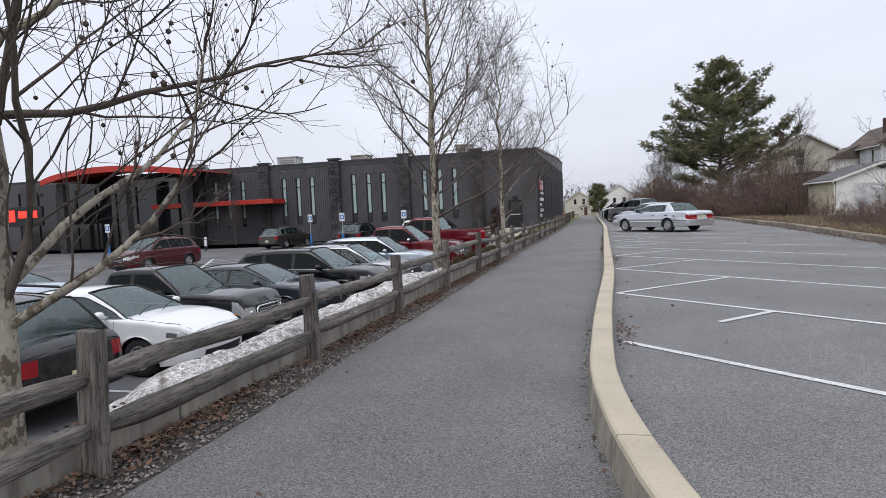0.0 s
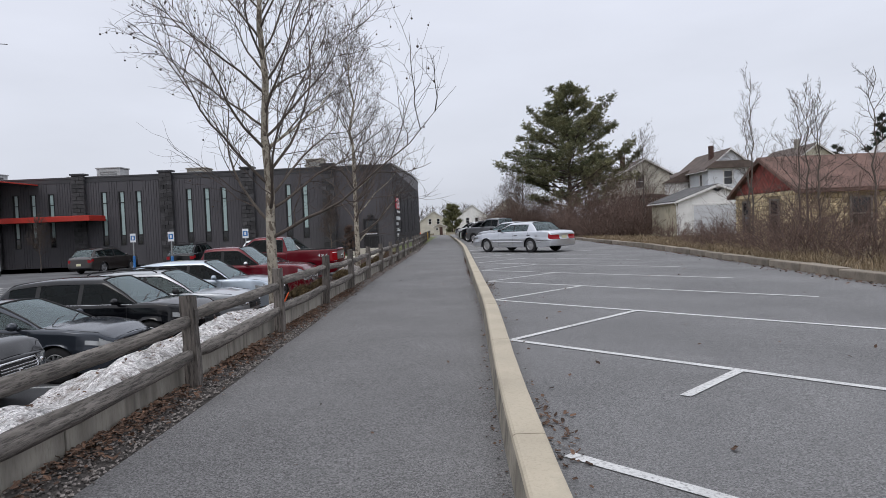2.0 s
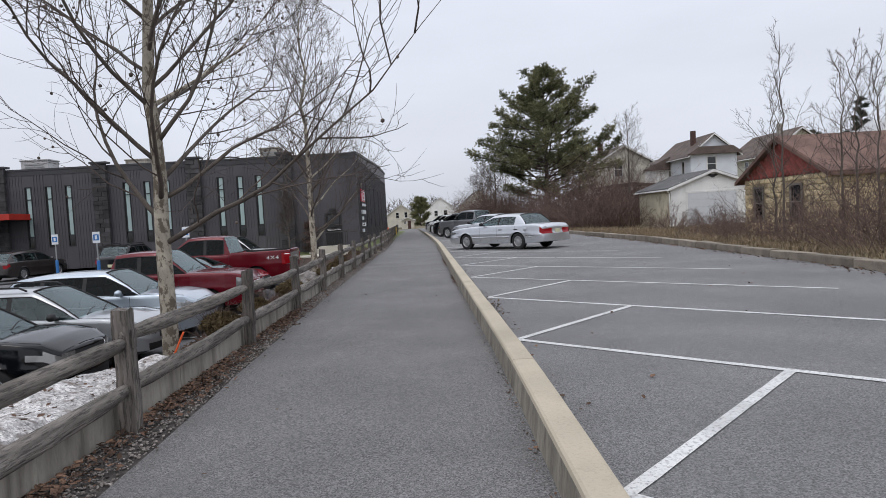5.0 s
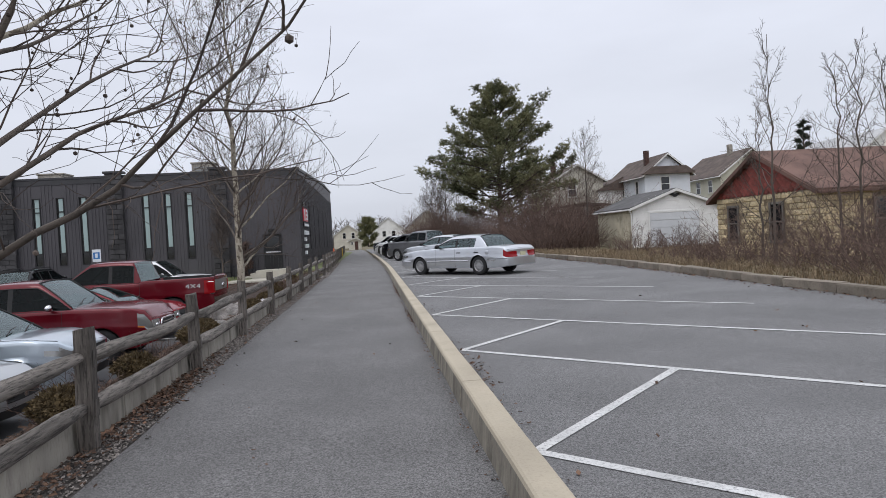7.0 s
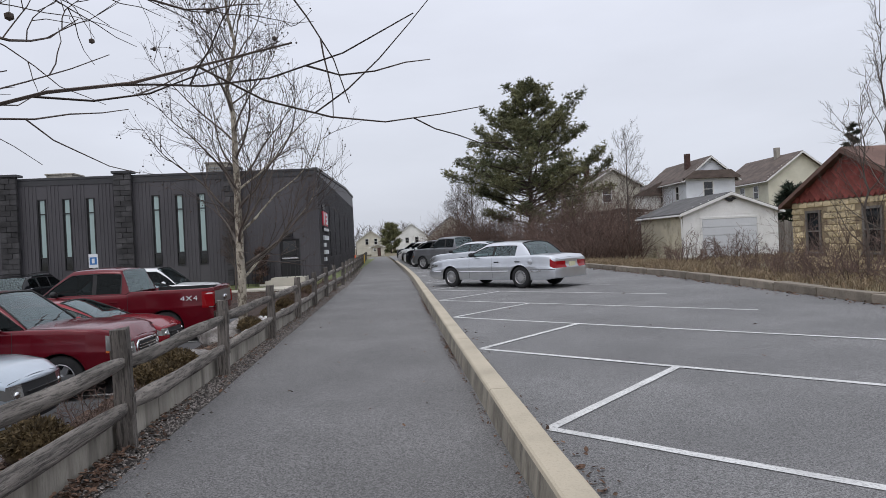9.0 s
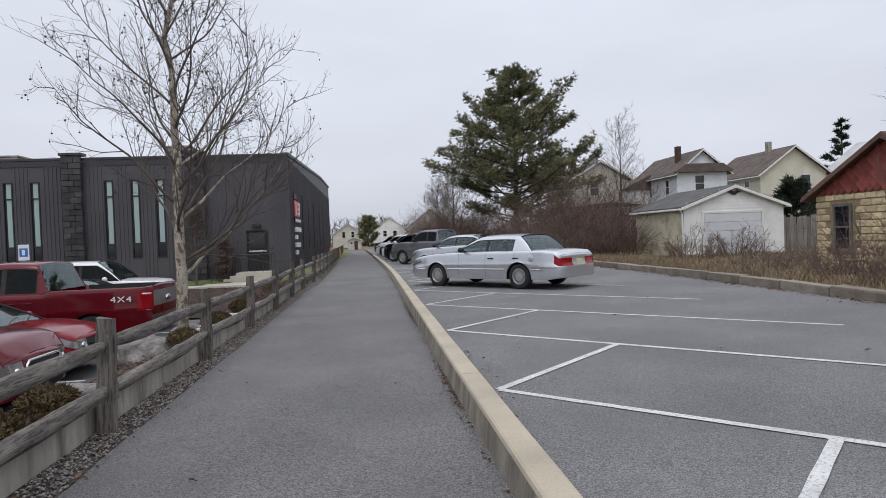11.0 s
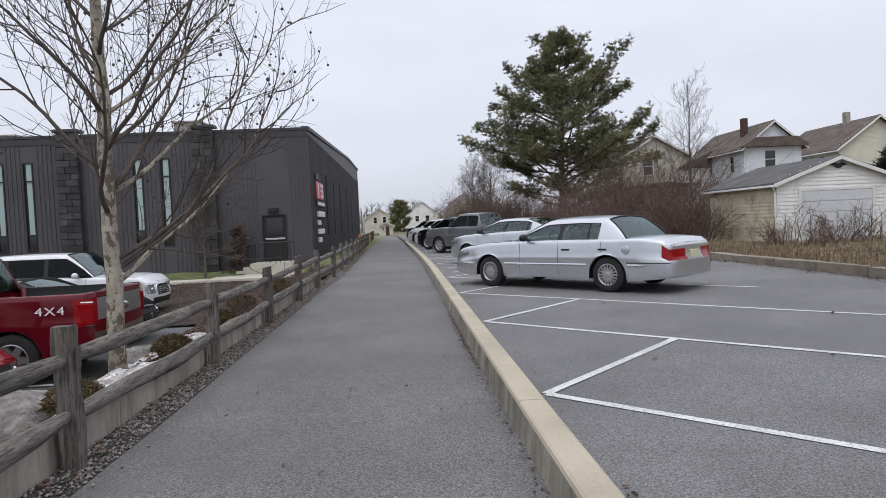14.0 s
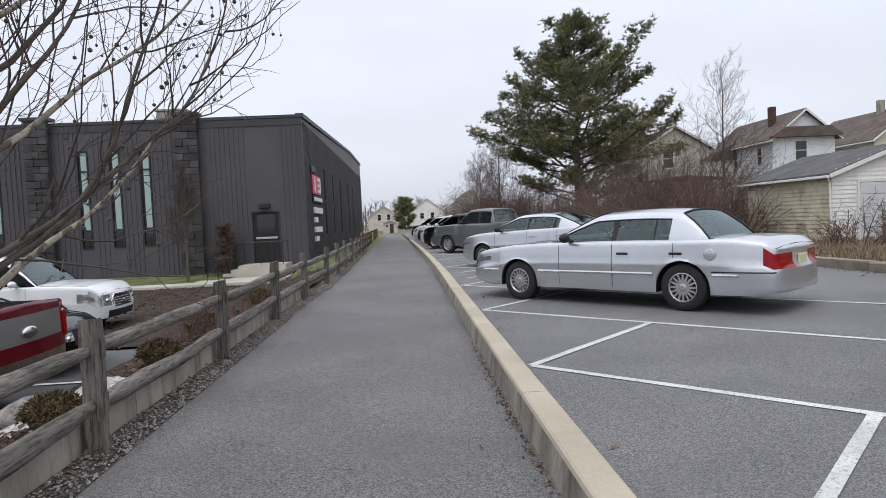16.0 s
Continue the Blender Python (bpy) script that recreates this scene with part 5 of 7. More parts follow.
# red canopies of the front entrance
cn = thing("red_canopy", "flat red metal canopy over the windows", "canopy")
part("canopy_deck", boxed(-38.0, -26.3, 40.6, FY, 2.92, 3.0), M_PARAPET, cn)
part("fascia", boxed(-38.1, -26.2, 40.5, 40.6, 2.88, 3.28, bevel=0.03), M_REDM, cn)
part("side_fascia", boxed(-26.3, -26.2, 40.602, FY - 0.3, 2.88, 3.28, bevel=0.03), M_REDM, cn)
bm = bmesh.new()
arc_t, arc_b = [], []
for k in range(25):
    t = k / 24
    x = -46.8 + 15.4 * t
    z = 4.95 + 1.55 * math.sin(math.pi * (0.16 + 0.66 * t ** 0.8)) ** 1.1
    arc_t.append((x, z + 0.12)), arc_b.append((x, z - 0.38))
prism(bm, arc_t + arc_b[::-1], "y", 37.5, 37.7)
cv_roof = thing("curved_entrance_roof", "curved red entrance roof", "roof")
part("red_fascia", bm, M_REDM, cv_roof)
bm = bmesh.new()
prism(bm, [(x, z - 0.02) for x, z in arc_t] + [(x, z - 0.1) for x, z in arc_t[::-1]], "y", 37.7, FY)
part("roof_deck", bm, M_REDM, cv_roof)
bm = bmesh.new()
box(bm, -53, -35.6, 41.0, FY, -0.6, 5.6)
part("entrance_glass", bm, M_DARKGLASS, bld)
for x in span(-53, -35.6, 2.2):
    part("entrance_mullion", boxed(x - 0.05, x + 0.05, 40.9, 41.0, -0.6, 5.0), M_BLACK, bld)
for x in (-45.5, -39, -33):
    part("entrance_column", boxed(x - 0.35, x + 0.35, 38.2, 38.9, -0.7, 5.5, bevel=0.03), M_BLOCK, bld)
led = thing("led_sign", "red led display on a dark panel", "sign")
part("panel", boxed(-50.6, -46.4, 37.1, 37.35, 1.9, 3.6, bevel=0.03), M_BLACK, led)
for x0, x1, z0, z1 in ((-50.3, -49.3, 2.3, 3.3), (-48.9, -48.0, 2.6, 3.2), (-47.7, -46.9, 2.6, 3.2)):
    part("display", boxed(x0, x1, 37.06, 37.1, z0, z1), M_LED, led)
part("panel_post", boxed(-48.7, -48.3, 37.15, 37.35, -0.8, 1.9), M_BLACK, led)

# roof units
def hvac(x, y, w, h, tone=M_HVAC):
    u = thing("roof_unit", "grey rooftop ventilation unit", "ventilation unit", Matrix.Translation((x, y, 5.9)), group="roof units")
    part("casing", boxed(-w / 2, w / 2, -0.7, 0.7, 0, h, bevel=0.03), tone, u)
    part("hood", boxed(-w / 2 - 0.08, w / 2 + 0.08, -0.75, 0.75, h, h + 0.1, bevel=0.03), tone, u)
    for k in range(5):
        part("louvre", boxed(-w * 0.35, w * 0.35, -0.735, -0.70, h * (0.2 + 0.14 * k), h * (0.27 + 0.14 * k)), M_GALV, u)


for x, y, w, h, tn in ((-10.9, 46.5, 1.3, 1.25, M_KERBSIDE), (-8.0, 49.5, 1.6, 0.95, M_HVAC), (-27.5, 46.5, 1.9, 1.25, M_HVAC), (-26.3, 50, 1.4, 0.9, M_HVAC), (-21.0, 48, 1.6, 1.1, M_KERBSIDE), (-32.4, 50, 1.2, 1.0, M_HVAC), (-38.0, 47.5, 1.2, 1.25, M_HVAC)):
    hvac(x, y, w, h, tn)

# ---- houses ----
def lapped(bm, w, z0, z1, apex, step, holes, y=-0.0):
    """Lapped boards over a wall face in the xz plane, narrowing into a gable above z1 up to apex."""
    z = z0
    while z < apex - 0.02:
        h = min(step, apex - z)
        if z >= z1:
            k = (apex - z) / (apex - z1)
            a, b = w / 2 - w / 2 * k, w / 2 + w / 2 * k
        else:
            a, b = 0.0, w
        segs = [(a, b)]
        for hx0, hx1, hz0, hz1 in holes:
            if z + h > hz0 and z < hz1:
                segs = [s for p, q in segs for s in ((p, min(q, hx0)), (max(p, hx1), q)) if s[1] - s[0] > 0.02]
        for p, q in segs:
            vs = [bm.verts.new(c) for c in ((p, y - 0.028, z), (q, y - 0.028, z), (q, y - 0.006, z + h), (p, y - 0.006, z + h), (p, y, z), (q, y, z))]
            bm.faces.new((vs[0], vs[1], vs[2], vs[3]))
            bm.faces.new((vs[4], vs[5], vs[1], vs[0]))
        z += step


def house(name, label, m, W, D, eave, ridge, wall, roofm, holes=(), side_holes=(), step=0.14, over=0.3, trim=M_WHITE, side_wall=None, base=0.0, siding=True, gable=None):
    """A house whose gable looks towards local -y; a left side towards -x. holes: windows as (x0, x1, z0, z1)."""
    h = thing(name, label, "house" if "garage" not in name else "garage", m)
    bm = bmesh.new()
    prism(bm, ((0, base), (W, base), (W, eave), (W / 2, ridge), (0, eave)), "y", 0.0, D)
    part("wall", bm, wall, h)
    if siding:
        bm = bmesh.new()
        lapped(bm, W, base, eave, ridge, step, [x for x in holes])
        part("front_siding", bm, gable or wall, h)
        bm = bmesh.new()
        lapped(bm, D, base, eave, eave, step, [x for x in side_holes])
        o = part("side_siding", bm, side_wall or wall, h)
        o.matrix_local = Matrix.Translation((0, D, 0)) @ Matrix.Rotation(radians(-90), 4, "Z")
    k = (ridge - eave) / (W / 2)
    ln = math.sqrt(1 + k * k)
    for s in (1, -1):
        bm = bmesh.new()
        x1 = W / 2 + s * (W / 2 + over)
        z1 = eave - k * over
        t = 0.10
        prism(bm, ((W / 2, ridge + 0.02), (x1, z1 + 0.02), (x1, z1 + 0.02 + t), (W / 2, ridge + 0.02 + t * ln)), "y", -over, D + over)
        part("roof", bm, roofm, h)
        bm = bmesh.new()
        prism(bm, ((W / 2, ridge - 0.05), (x1, z1 - 0.06), (x1, z1 + 0.08), (W / 2, ridge + 0.10)), "y", -over - 0.04, -over - 0.003)
        part("bargeboard", bm, trim, h)
        part("gutter", boxed(min(x1, x1 + s * 0.1), max(x1, x1 + s * 0.09), -over, D + over, z1 - 0.05, z1 + 0.04, bevel=0.02), trim, h)
    for hx0, hx1, z0, z1 in holes:
        if z1 - z0 > 0.2 and name != "garage":
            win(h, hx0, hx1, z0, z1, Matrix())
    for hx0, hx1, z0, z1 in side_holes:
        win(h, hx0, hx1, z0, z1, Matrix.Translation((0, D, 0)) @ Matrix.Rotation(radians(-90), 4, "Z"))
    return h


def win(h, x0, x1, z0, z1, m, frame_mat=M_WHITE):
    w = part("window", boxed(x0 + 0.05, x1 - 0.05, -0.02, -0.005, z0 + 0.05, z1 - 0.05), M_DARKGLASS, h)
    w.matrix_local = m
    bm = bmesh.new()
    for a, b, c, d in ((x0, x0 + 0.08, z0, z1), (x1 - 0.08, x1, z0, z1), (x0 + 0.08, x1 - 0.08, z1 - 0.08, z1), (x0 + 0.08, x1 - 0.08, (z0 + z1) / 2 - 0.025, (z0 + z1) / 2 + 0.025)):
        box(bm, a, b, -0.06, -0.004, c, d)
    part("window_frame", bm, frame_mat, w)
    part("window_sill", boxed(x0 - 0.05, x1 + 0.05, -0.10, -0.004, z0 - 0.06, z0, bevel=0.01), frame_mat, w)


# garage with a wide panel door
gd = (1.0, 3.95, 0.2, 2.18)
gar = house("garage", "white clapboard garage with mossy side and grey roof", Matrix.Translation((14.62, 36.9, -0.04)), 5.1, 5.4, 2.5, 3.42, M_SIDING, M_GRYROOF, holes=(gd,), step=0.15, over=0.22, side_wall=M_SIDEMOSS, base=0.0)
gdoor = part("garage_door", boxed(gd[0], gd[1], -0.02, -0.004, 0.05, gd[3]), M_GDOOR, gar, "white sectional garage door")
for k in range(5):
    z = 0.06 + k * 0.425
    part("door_panel", boxed(gd[0] + 0.02, gd[1] - 0.02, -0.05, -0.02, z, z + 0.405, bevel=0.012), M_GDOOR, gdoor)
bm = bmesh.new()
for a, b, c, d in ((gd[0] - 0.1, gd[0], 0, 2.28), (gd[1], gd[1] + 0.1, 0, 2.28), (gd[0], gd[1], 2.18, 2.28)):
    box(bm, a, b, -0.06, -0.004, c, d)
part("door_casing", bm, M_WHITE, gdoor)
bm = bmesh.new()
tube(bm, [Vector((-0.28, -0.2, 2.40)), Vector((-0.1, -0.06, 2.2)), Vector((-0.06, -0.05, 0.1))], [0.04] * 3, 6)
part("downpipe", bm, M_WHITE, gar)
bm = bmesh.new()
prism(bm, ((2.2, 3.18), (2.4, 3.26), (2.55, 3.2), (2.7, 3.26), (2.9, 3.18), (2.72, 3.12), (2.62, 3.04), (2.48, 3.04), (2.38, 3.12)), "y", -0.08, -0.04)
part("wall_ornament", bm, M_BLACK, gar, "black spread-wing ornament")

# white two-storey house
wh = house("white_house", "pale two-storey house with brown roof and chimney", Matrix.Translation((24.55, 57.0, 0.1)), 4.5, 8.5, 6.2, 8.0, M_BLUESID, M_BRNROOF,
           holes=((1.55, 2.5, 4.5, 5.95),), side_holes=((1.2, 2.0, 4.4, 5.7), (3.0, 3.8, 4.4, 5.7), (6.5, 7.2, 4.4, 5.7)), step=0.18, over=0.35)
bm = bmesh.new()
prism(bm, ((-0.3, 6.15), (4.8, 6.15), (4.8, 6.25), (3.9, 6.85), (0.6, 6.85), (-0.3, 6.25)), "y", -0.55, -0.05)
part("pent_roof", bm, M_BRNROOF, wh)
part("chimney", boxed(1.05, 1.45, 1.9, 2.35, 6.6, 8.65, bevel=0.02), M_BRICK, wh, "dark brick chimney")
part("rear_wing", boxed(-2.6, -0.03, 5.2, 9.5, 0, 5.2), M_SIDING, wh)
bm = bmesh.new()
prism(bm, ((-2.9, 5.15), (0.0, 5.15), (0.0, 6.5)), "y", 4.9, 9.8)
part("wing_roof", bm, M_BRNROOF, wh)
wh.scale = (0.955, 0.955, 0.955)

ch = house("cream_house", "cream-sided house with dark brown roof", Matrix.Translation((32.4, 58.0, 0.1)), 6.0, 8.0, 5.75, 7.9, M_CREAM, M_BRNROOF,
           holes=((3.6, 4.6, 4.2, 5.6),), side_holes=((1.4, 2.1, 4.1, 5.3), (3.6, 4.4, 4.1, 5.3), (5.8, 6.6, 4.1, 5.3)), step=0.18, over=0.4)
part("chimney", boxed(2.5, 2.9, 2.6, 3.0, 7.0, 8.75, bevel=0.03), M_KERBSIDE, ch, "pale chimney")
bh = house("beige_house", "beige-sided old house with a porch", Matrix.Translation((17.4, 62.0, 0.0)), 5.2, 8.0, 6.1, 7.6, M_BEIGE, M_BRNROOF,
           holes=((1.6, 2.5, 4.6, 6.0), (3.4, 4.2, 1.2, 2.8)), side_holes=((2.0, 2.8, 4.3, 5.6),), step=0.18, over=0.3)
part("chimney", boxed(0.8, 1.25, 2.2, 2.7, 6.2, 8.2, bevel=0.02), M_BRICK, bh, "dark brick chimney")
bm = bmesh.new()
prism(bm, ((-0.1, 3.55), (5.3, 3.55), (5.3, 3.65), (2.6, 3.9), (-0.1, 3.65)), "y", -2.2, 0.0)
part("porch_roof", bm, M_BRNROOF, bh)
for x in (0.1, 2.6, 5.1):
    part("porch_post", boxed(x - 0.07, x + 0.07, -2.1, -1.96, 0, 3.55), M_WHITE, bh)
part("porch_floor", boxed(-0.1, 5.3, -2.2, -0.002, 0, 0.7), M_FENCEW, bh)
for k in range(14):
    part("porch_baluster", boxed(0.3 + k * 0.35, 0.35 + k * 0.35, -2.08, -2.03, 0.7, 1.6), M_FENCEW, bh)
part("porch_rail", boxed(0.1, 5.1, -2.1, -2.0, 1.6, 1.68), M_FENCEW, bh)
house("far_white_house", "white house with a pale metal roof", Matrix.Translation((43.0, 55.0, 0.1)), 7.0, 9.0, 6.2, 8.8, M_SIDING, M_HVAC, holes=((1.5, 2.4, 4.2, 5.4),), side_holes=(), step=0.25)

# yellow block cottage, its gable to the lot
YM = pose(14.1, 27.15, 0.1, 0, 0, -90)
yh = house("yellow_cottage", "run-down yellow block cottage with red shingled gable", YM, 5.9, 12.0, 2.28, 3.72, M_MORTAR, M_COTROOF, over=0.3, siding=False, trim=M_COTROOF)
yholes = ((0.75, 1.5, 0.55, 1.95), (3.4, 4.2, 0.55, 1.95))
yrng = random.Random(11)


def block_wall(parent, W, z0, z1, holes, m, blocks, bw=0.41, bh=0.205):
    """Rock-faced blocks, one object each, sharing a few meshes."""
    k, z = 0, z0
    while z + bh <= z1 + 0.02:
        x = -bw / 2 if k % 2 else 0.0
        while x < W - 0.05:
            a, b = max(0, x), min(W, x + bw)
            if b - a > 0.08 and not any(a < q and b > p and z < hz1 and z + bh > hz0 for p, q, hz0, hz1 in holes):
                o = new("block", yrng.choice(blocks))
                o.parent = parent
                o.matrix_local = m @ Matrix.Translation(((a + b) / 2, 0, z + bh / 2)) @ Matrix.Diagonal(((b - a) / bw, 1, 1, 1))
            x += bw
        z += bh
        k += 1


def rock_block(seed, mt, bw=0.41, bh=0.205):
    r = random.Random(seed)
    bm = bmesh.new()
    sheet(bm, [-bw / 2 + 0.01, -bw / 2 + 0.03, 0, bw / 2 - 0.03, bw / 2 - 0.01], [-bh / 2 + 0.008, -bh / 2 + 0.028, 0, bh / 2 - 0.028, bh / 2 - 0.008], lambda x, y: 0)
    for v in bm.verts:
        x, y = v.co.x, v.co.y
        rim = abs(x) > bw / 2 - 0.02 or abs(y) > bh / 2 - 0.02
        v.co = Vector((x, -0.004 if rim else -0.03 - r.uniform(0, 0.03), y))
    bmesh.ops.recalc_face_normals(bm, faces=bm.faces)
    return mesh_of(bm, mt)


YB = [rock_block(s, M_YELLOW) for s in range(6)]
block_wall(yh, 5.9, 0.0, 2.26, yholes, Matrix(), YB)
sholes = ((1.9, 2.8, 0.5, 1.9), (5.0, 5.9, 0.0, 2.0), (7.6, 8.6, 0.5, 1.9))
SM = Matrix.Translation((5.9, 0, 0)) @ Matrix.Rotation(radians(90), 4, "Z")
block_wall(yh, 7.5, 0.0, 2.26, sholes, SM, YB)
for p, q, a, b in yholes:
    win(yh, p, q, a, b, Matrix(), M_FENCEW)
for p, q, a, b in sholes[:1] + sholes[2:]:
    win(yh, p, q, a, b, SM, M_FENCEW)
# red shingles of the gable
SHD = mesh_of(boxed(-0.14, 0.14, -0.02, 0.0, -0.09, 0.09, bevel=0.006), M_REDSH)
gb = bmesh.new()
prism(gb, ((0.0, 2.27), (5.9, 2.27), (2.95, 3.68)), "y", -0.06, -0.03)
gab = part("gable_panel", gb, M_REDSH, yh, "faded red shingled gable")
z, k = 2.36, 0
while z < 3.55:
    half_w = 2.95 * (3.72 - z) / (3.72 - 2.28) - 0.12
    x = -half_w + (0.14 if k % 2 else 0)
    while x < half_w - 0.05:
        o = new("shingle", SHD)
        o.parent = gab
        o.matrix_local = Matrix.Translation((2.95 + x + 0.1, -0.062, z)) @ Matrix.Rotation(radians(45), 4, "Y") @ Matrix.Diagonal((0.72, 1, 1.1, 1))
        x += 0.27
    z += 0.135
    k += 1
part("chimney", boxed(2.5, 3.2, 8.0, 8.7, 3.2, 4.6, bevel=0.02), M_BRICK, yh, "dark brick chimney")

# grey board fence beside the garage
bf = thing("board_fence", "tall grey weathered board fence", "fence")
for k in range(24):
    o = part("fence_board", boxed(-0.085, 0.085, -0.012, 0.012, 0, 1.75 + rng.uniform(-0.08, 0.05)), M_FENCEW, bf)
    o.matrix_world = pose(20.1 + k * 0.185, 37.4, 0.15, rng.uniform(-1, 1), rng.uniform(-1, 1), 0)
part("fence_rail", boxed(20.0, 24.4, 37.415, 37.47, 0.5, 0.6), M_FENCEW, bf)
part("fence_rail", boxed(20.0, 24.4, 37.415, 37.47, 1.4, 1.5), M_FENCEW, bf)

# distant houses and the trail shelter
for i, (x, y, W, D, e, r, mt, rm2) in enumerate(((-9.5, 168, 7.5, 12, 3.4, 6.0, M_BEIGE, M_GRYROOF), (0.5, 172, 8.5, 12, 4.4, 7.4, M_SIDING, M_GRYROOF), (8.5, 150, 10, 14, 4.0, 8.0, M_BEIGE, M_GRYROOF))):
    house("distant_house", "pale gabled house far down the trail", Matrix.Translation((x, y, -0.3)), W, D, e, r, mt, rm2, holes=((W * 0.3, W * 0.42, 2.5, 4.0), (W * 0.6, W * 0.72, 2.5, 4.0)), step=0.3)
kx = house("trail_shelter", "small stone trail shelter with a shallow roof", Matrix.Translation((-3.8, 110, 0)), 2.6, 2.2, 1.95, 2.45, M_BEIGE, M_BRNROOF, holes=((0.4, 1.0, 1.1, 1.7),), step=0.3, over=0.35)
kx.scale = (0.8, 0.8, 0.8)
part("shelter_door", boxed(1.25, 1.95, -0.06, -0.03, 0, 1.75, bevel=0.01), M_BRICK, kx)


# ---- trees and planting ----
def bough(r, p, d, length, n, lift, wander):
    """Points along a wandering branch."""
    pts, d = [p.copy()], d.normalized()
    for _ in range(n):
        d = (d + Vector((r.uniform(-1, 1), r.uniform(-1, 1), r.uniform(-1, 1))) * wander + Vector((0, 0, lift))).normalized()
        pts.append(pts[-1] + d * length / n)
    return pts


def at_share(pts, t):
    f = t * (len(pts) - 1)
    i = min(int(f), len(pts) - 2)
    return pts[i].lerp(pts[i + 1], f - i), (pts[i + 1] - pts[i]).normalized()


def sideways(r, d, spread):
    q = d.cross(Vector((r.uniform(-1, 1), r.uniform(-1, 1), r.uniform(-1, 1))))
    if q.length < 1e-3:
        q = Vector((1, 0, 0))
    return (d + q.normalized() * spread).normalized()


def sycamore(seed, x, y, z, H, r0, spread, limbs, low, balls=140, name="sycamore_tree", label="bare young sycamore with mottled bark and hanging seed balls", twigs=1.0, extra=()):
    r = random.Random(seed)
    root = thing(name, label, "tree", Matrix.Translation((x, y, z)), group="trees along the fence")
    tr, tw, sb = bmesh.new(), bmesh.new(), bmesh.new()
    boughs = []
    trunk = [Vector((0.05 * noise.noise((seed, k * 0.5, 0)) * k * 0.3, 0.05 * noise.noise((seed, k * 0.5, 9)) * k * 0.3, -0.3 + (H + 0.3) * k / 18)) for k in range(19)]
    rad = [max(0.008, r0 * (1 - k / 18) ** 0.85 * (1.25 if k == 0 else 1)) for k in range(19)]
    tube(tr, trunk, rad, 12)
    tips = []
    for i in range(-len(extra), limbs):
        t = low + (0.95 - low) * (max(0, i) / limbs) ** 0.9
        az = i * 2.399 + r.uniform(-0.4, 0.4)
        el = radians(28 + 34 * t + r.uniform(-7, 10))
        L = spread * (1.08 - 0.75 * t) * r.uniform(0.8, 1.15)
        if i < 0:
            t, az, el, L = (extra[i][0] + 0.3) / (H + 0.3), radians(extra[i][1]), radians(extra[i][2]), extra[i][3]
        p, _ = at_share(trunk, t)
        br = bmesh.new()
        boughs.append(br)
        d = Vector((math.cos(az) * math.cos(el), math.sin(az) * math.cos(el), math.sin(el)))
        pts = bough(r, p, d, L, 11, 0.065, 0.2)
        rr = max(0.009, r0 * (1 - t) ** 0.85 * 0.36)
        tube(br, pts, [rr * (1 - k / 11) ** 1.2 + 0.003 for k in range(12)], 6)
        for j in range(int(12 * twigs)):
            s = 0.12 + 0.87 * (j / (12 * twigs))
            q, dd = at_share(pts, s)
            l2 = L * 0.44 * (1.15 - s * 0.6) * r.uniform(0.6, 1.2)
            p2 = bough(r, q, sideways(r, dd, 0.75), l2, 7, 0.07, 0.24)
            tube(tw, p2, [max(0.0042, rr * 0.28) * (1 - 0.8 * k / 7) + 0.0016 for k in range(8)], 4, False)
            for m in range(int(6 * twigs)):
                q3, d3 = at_share(p2, 0.25 + 0.74 * m / (6 * twigs))
                p3 = bough(r, q3, sideways(r, d3, 0.9), l2 * 0.55 * r.uniform(0.5, 1.25), 5, 0.06, 0.30)
                tube(tw, p3, [0.0046, 0.0042, 0.0037, 0.0031, 0.0025, 0.0019], 3, False)
                tips.append(p3[-1])
                for s4 in (0.35, 0.7)[:r.choice((1, 1, 2))]:
                    q4, d4 = at_share(p3, s4)
                    p4 = bough(r, q4, sideways(r, d4, 0.9), l2 * 0.30 * r.uniform(0.5, 1.2), 4, 0.06, 0.32)
                    tube(tw, p4, [0.0034, 0.0030, 0.0026, 0.0021, 0.0016], 3, False)
                    tips.append(p4[-1])
    for p in r.sample(tips, min(balls, len(tips))):
        b = p + Vector((r.uniform(-0.03, 0.03), r.uniform(-0.03, 0.03), -r.uniform(0.05, 0.16)))
        tube(sb, [p, b], [0.0018, 0.0018], 3, False)
        bmesh.ops.create_icosphere(sb, subdivisions=1, radius=r.uniform(0.015, 0.024), matrix=Matrix.Translation(b))
    part("trunk", tr, M_BARK if balls else M_BRANCH, root, "mottled grey and cream bark" if balls else "grey-brown bark", smooth=True)
    for k, br in enumerate(boughs):
        part("limb", br, M_BARK if k < len(extra) and k % 3 else M_BRANCH, root, smooth=True)
    tagged(part("twig_spray", tw, M_TWIG, root), kind="stuff")
    if balls:
        tagged(part("seed_ball_spray", sb, M_TWIG, root, "dark round seed balls"), kind="stuff")
    return root


sycamore(21, -3.55, -3.95, -0.35, 8.8, 0.12, 3.9, 26, 0.30, 760, twigs=0.85, extra=((1.15, 15, 60, 3.6), (1.1, 10, 30, 2.9), (3.0, 22, 38, 3.2), (2.6, 18, 6, 3.0), (3.3, 60, 32, 3.6), (1.35, 42, 42, 3.6), (3.8, 5, 25, 3.2), (2.1, -40, 30, 2.6), (4.4, 15, 10, 4.4), (3.6, 34, 14, 4.2), (5.0, 24, 4, 4.2), (4.1, 48, 16, 4.2)))
sycamore(22, -3.53, 8.0, -0.3, 9.8, 0.115, 4.6, 36, 0.19, 760, twigs=0.85, extra=((2.2, 42, 35, 3.3), (3.4, 56, 28, 3.5)))
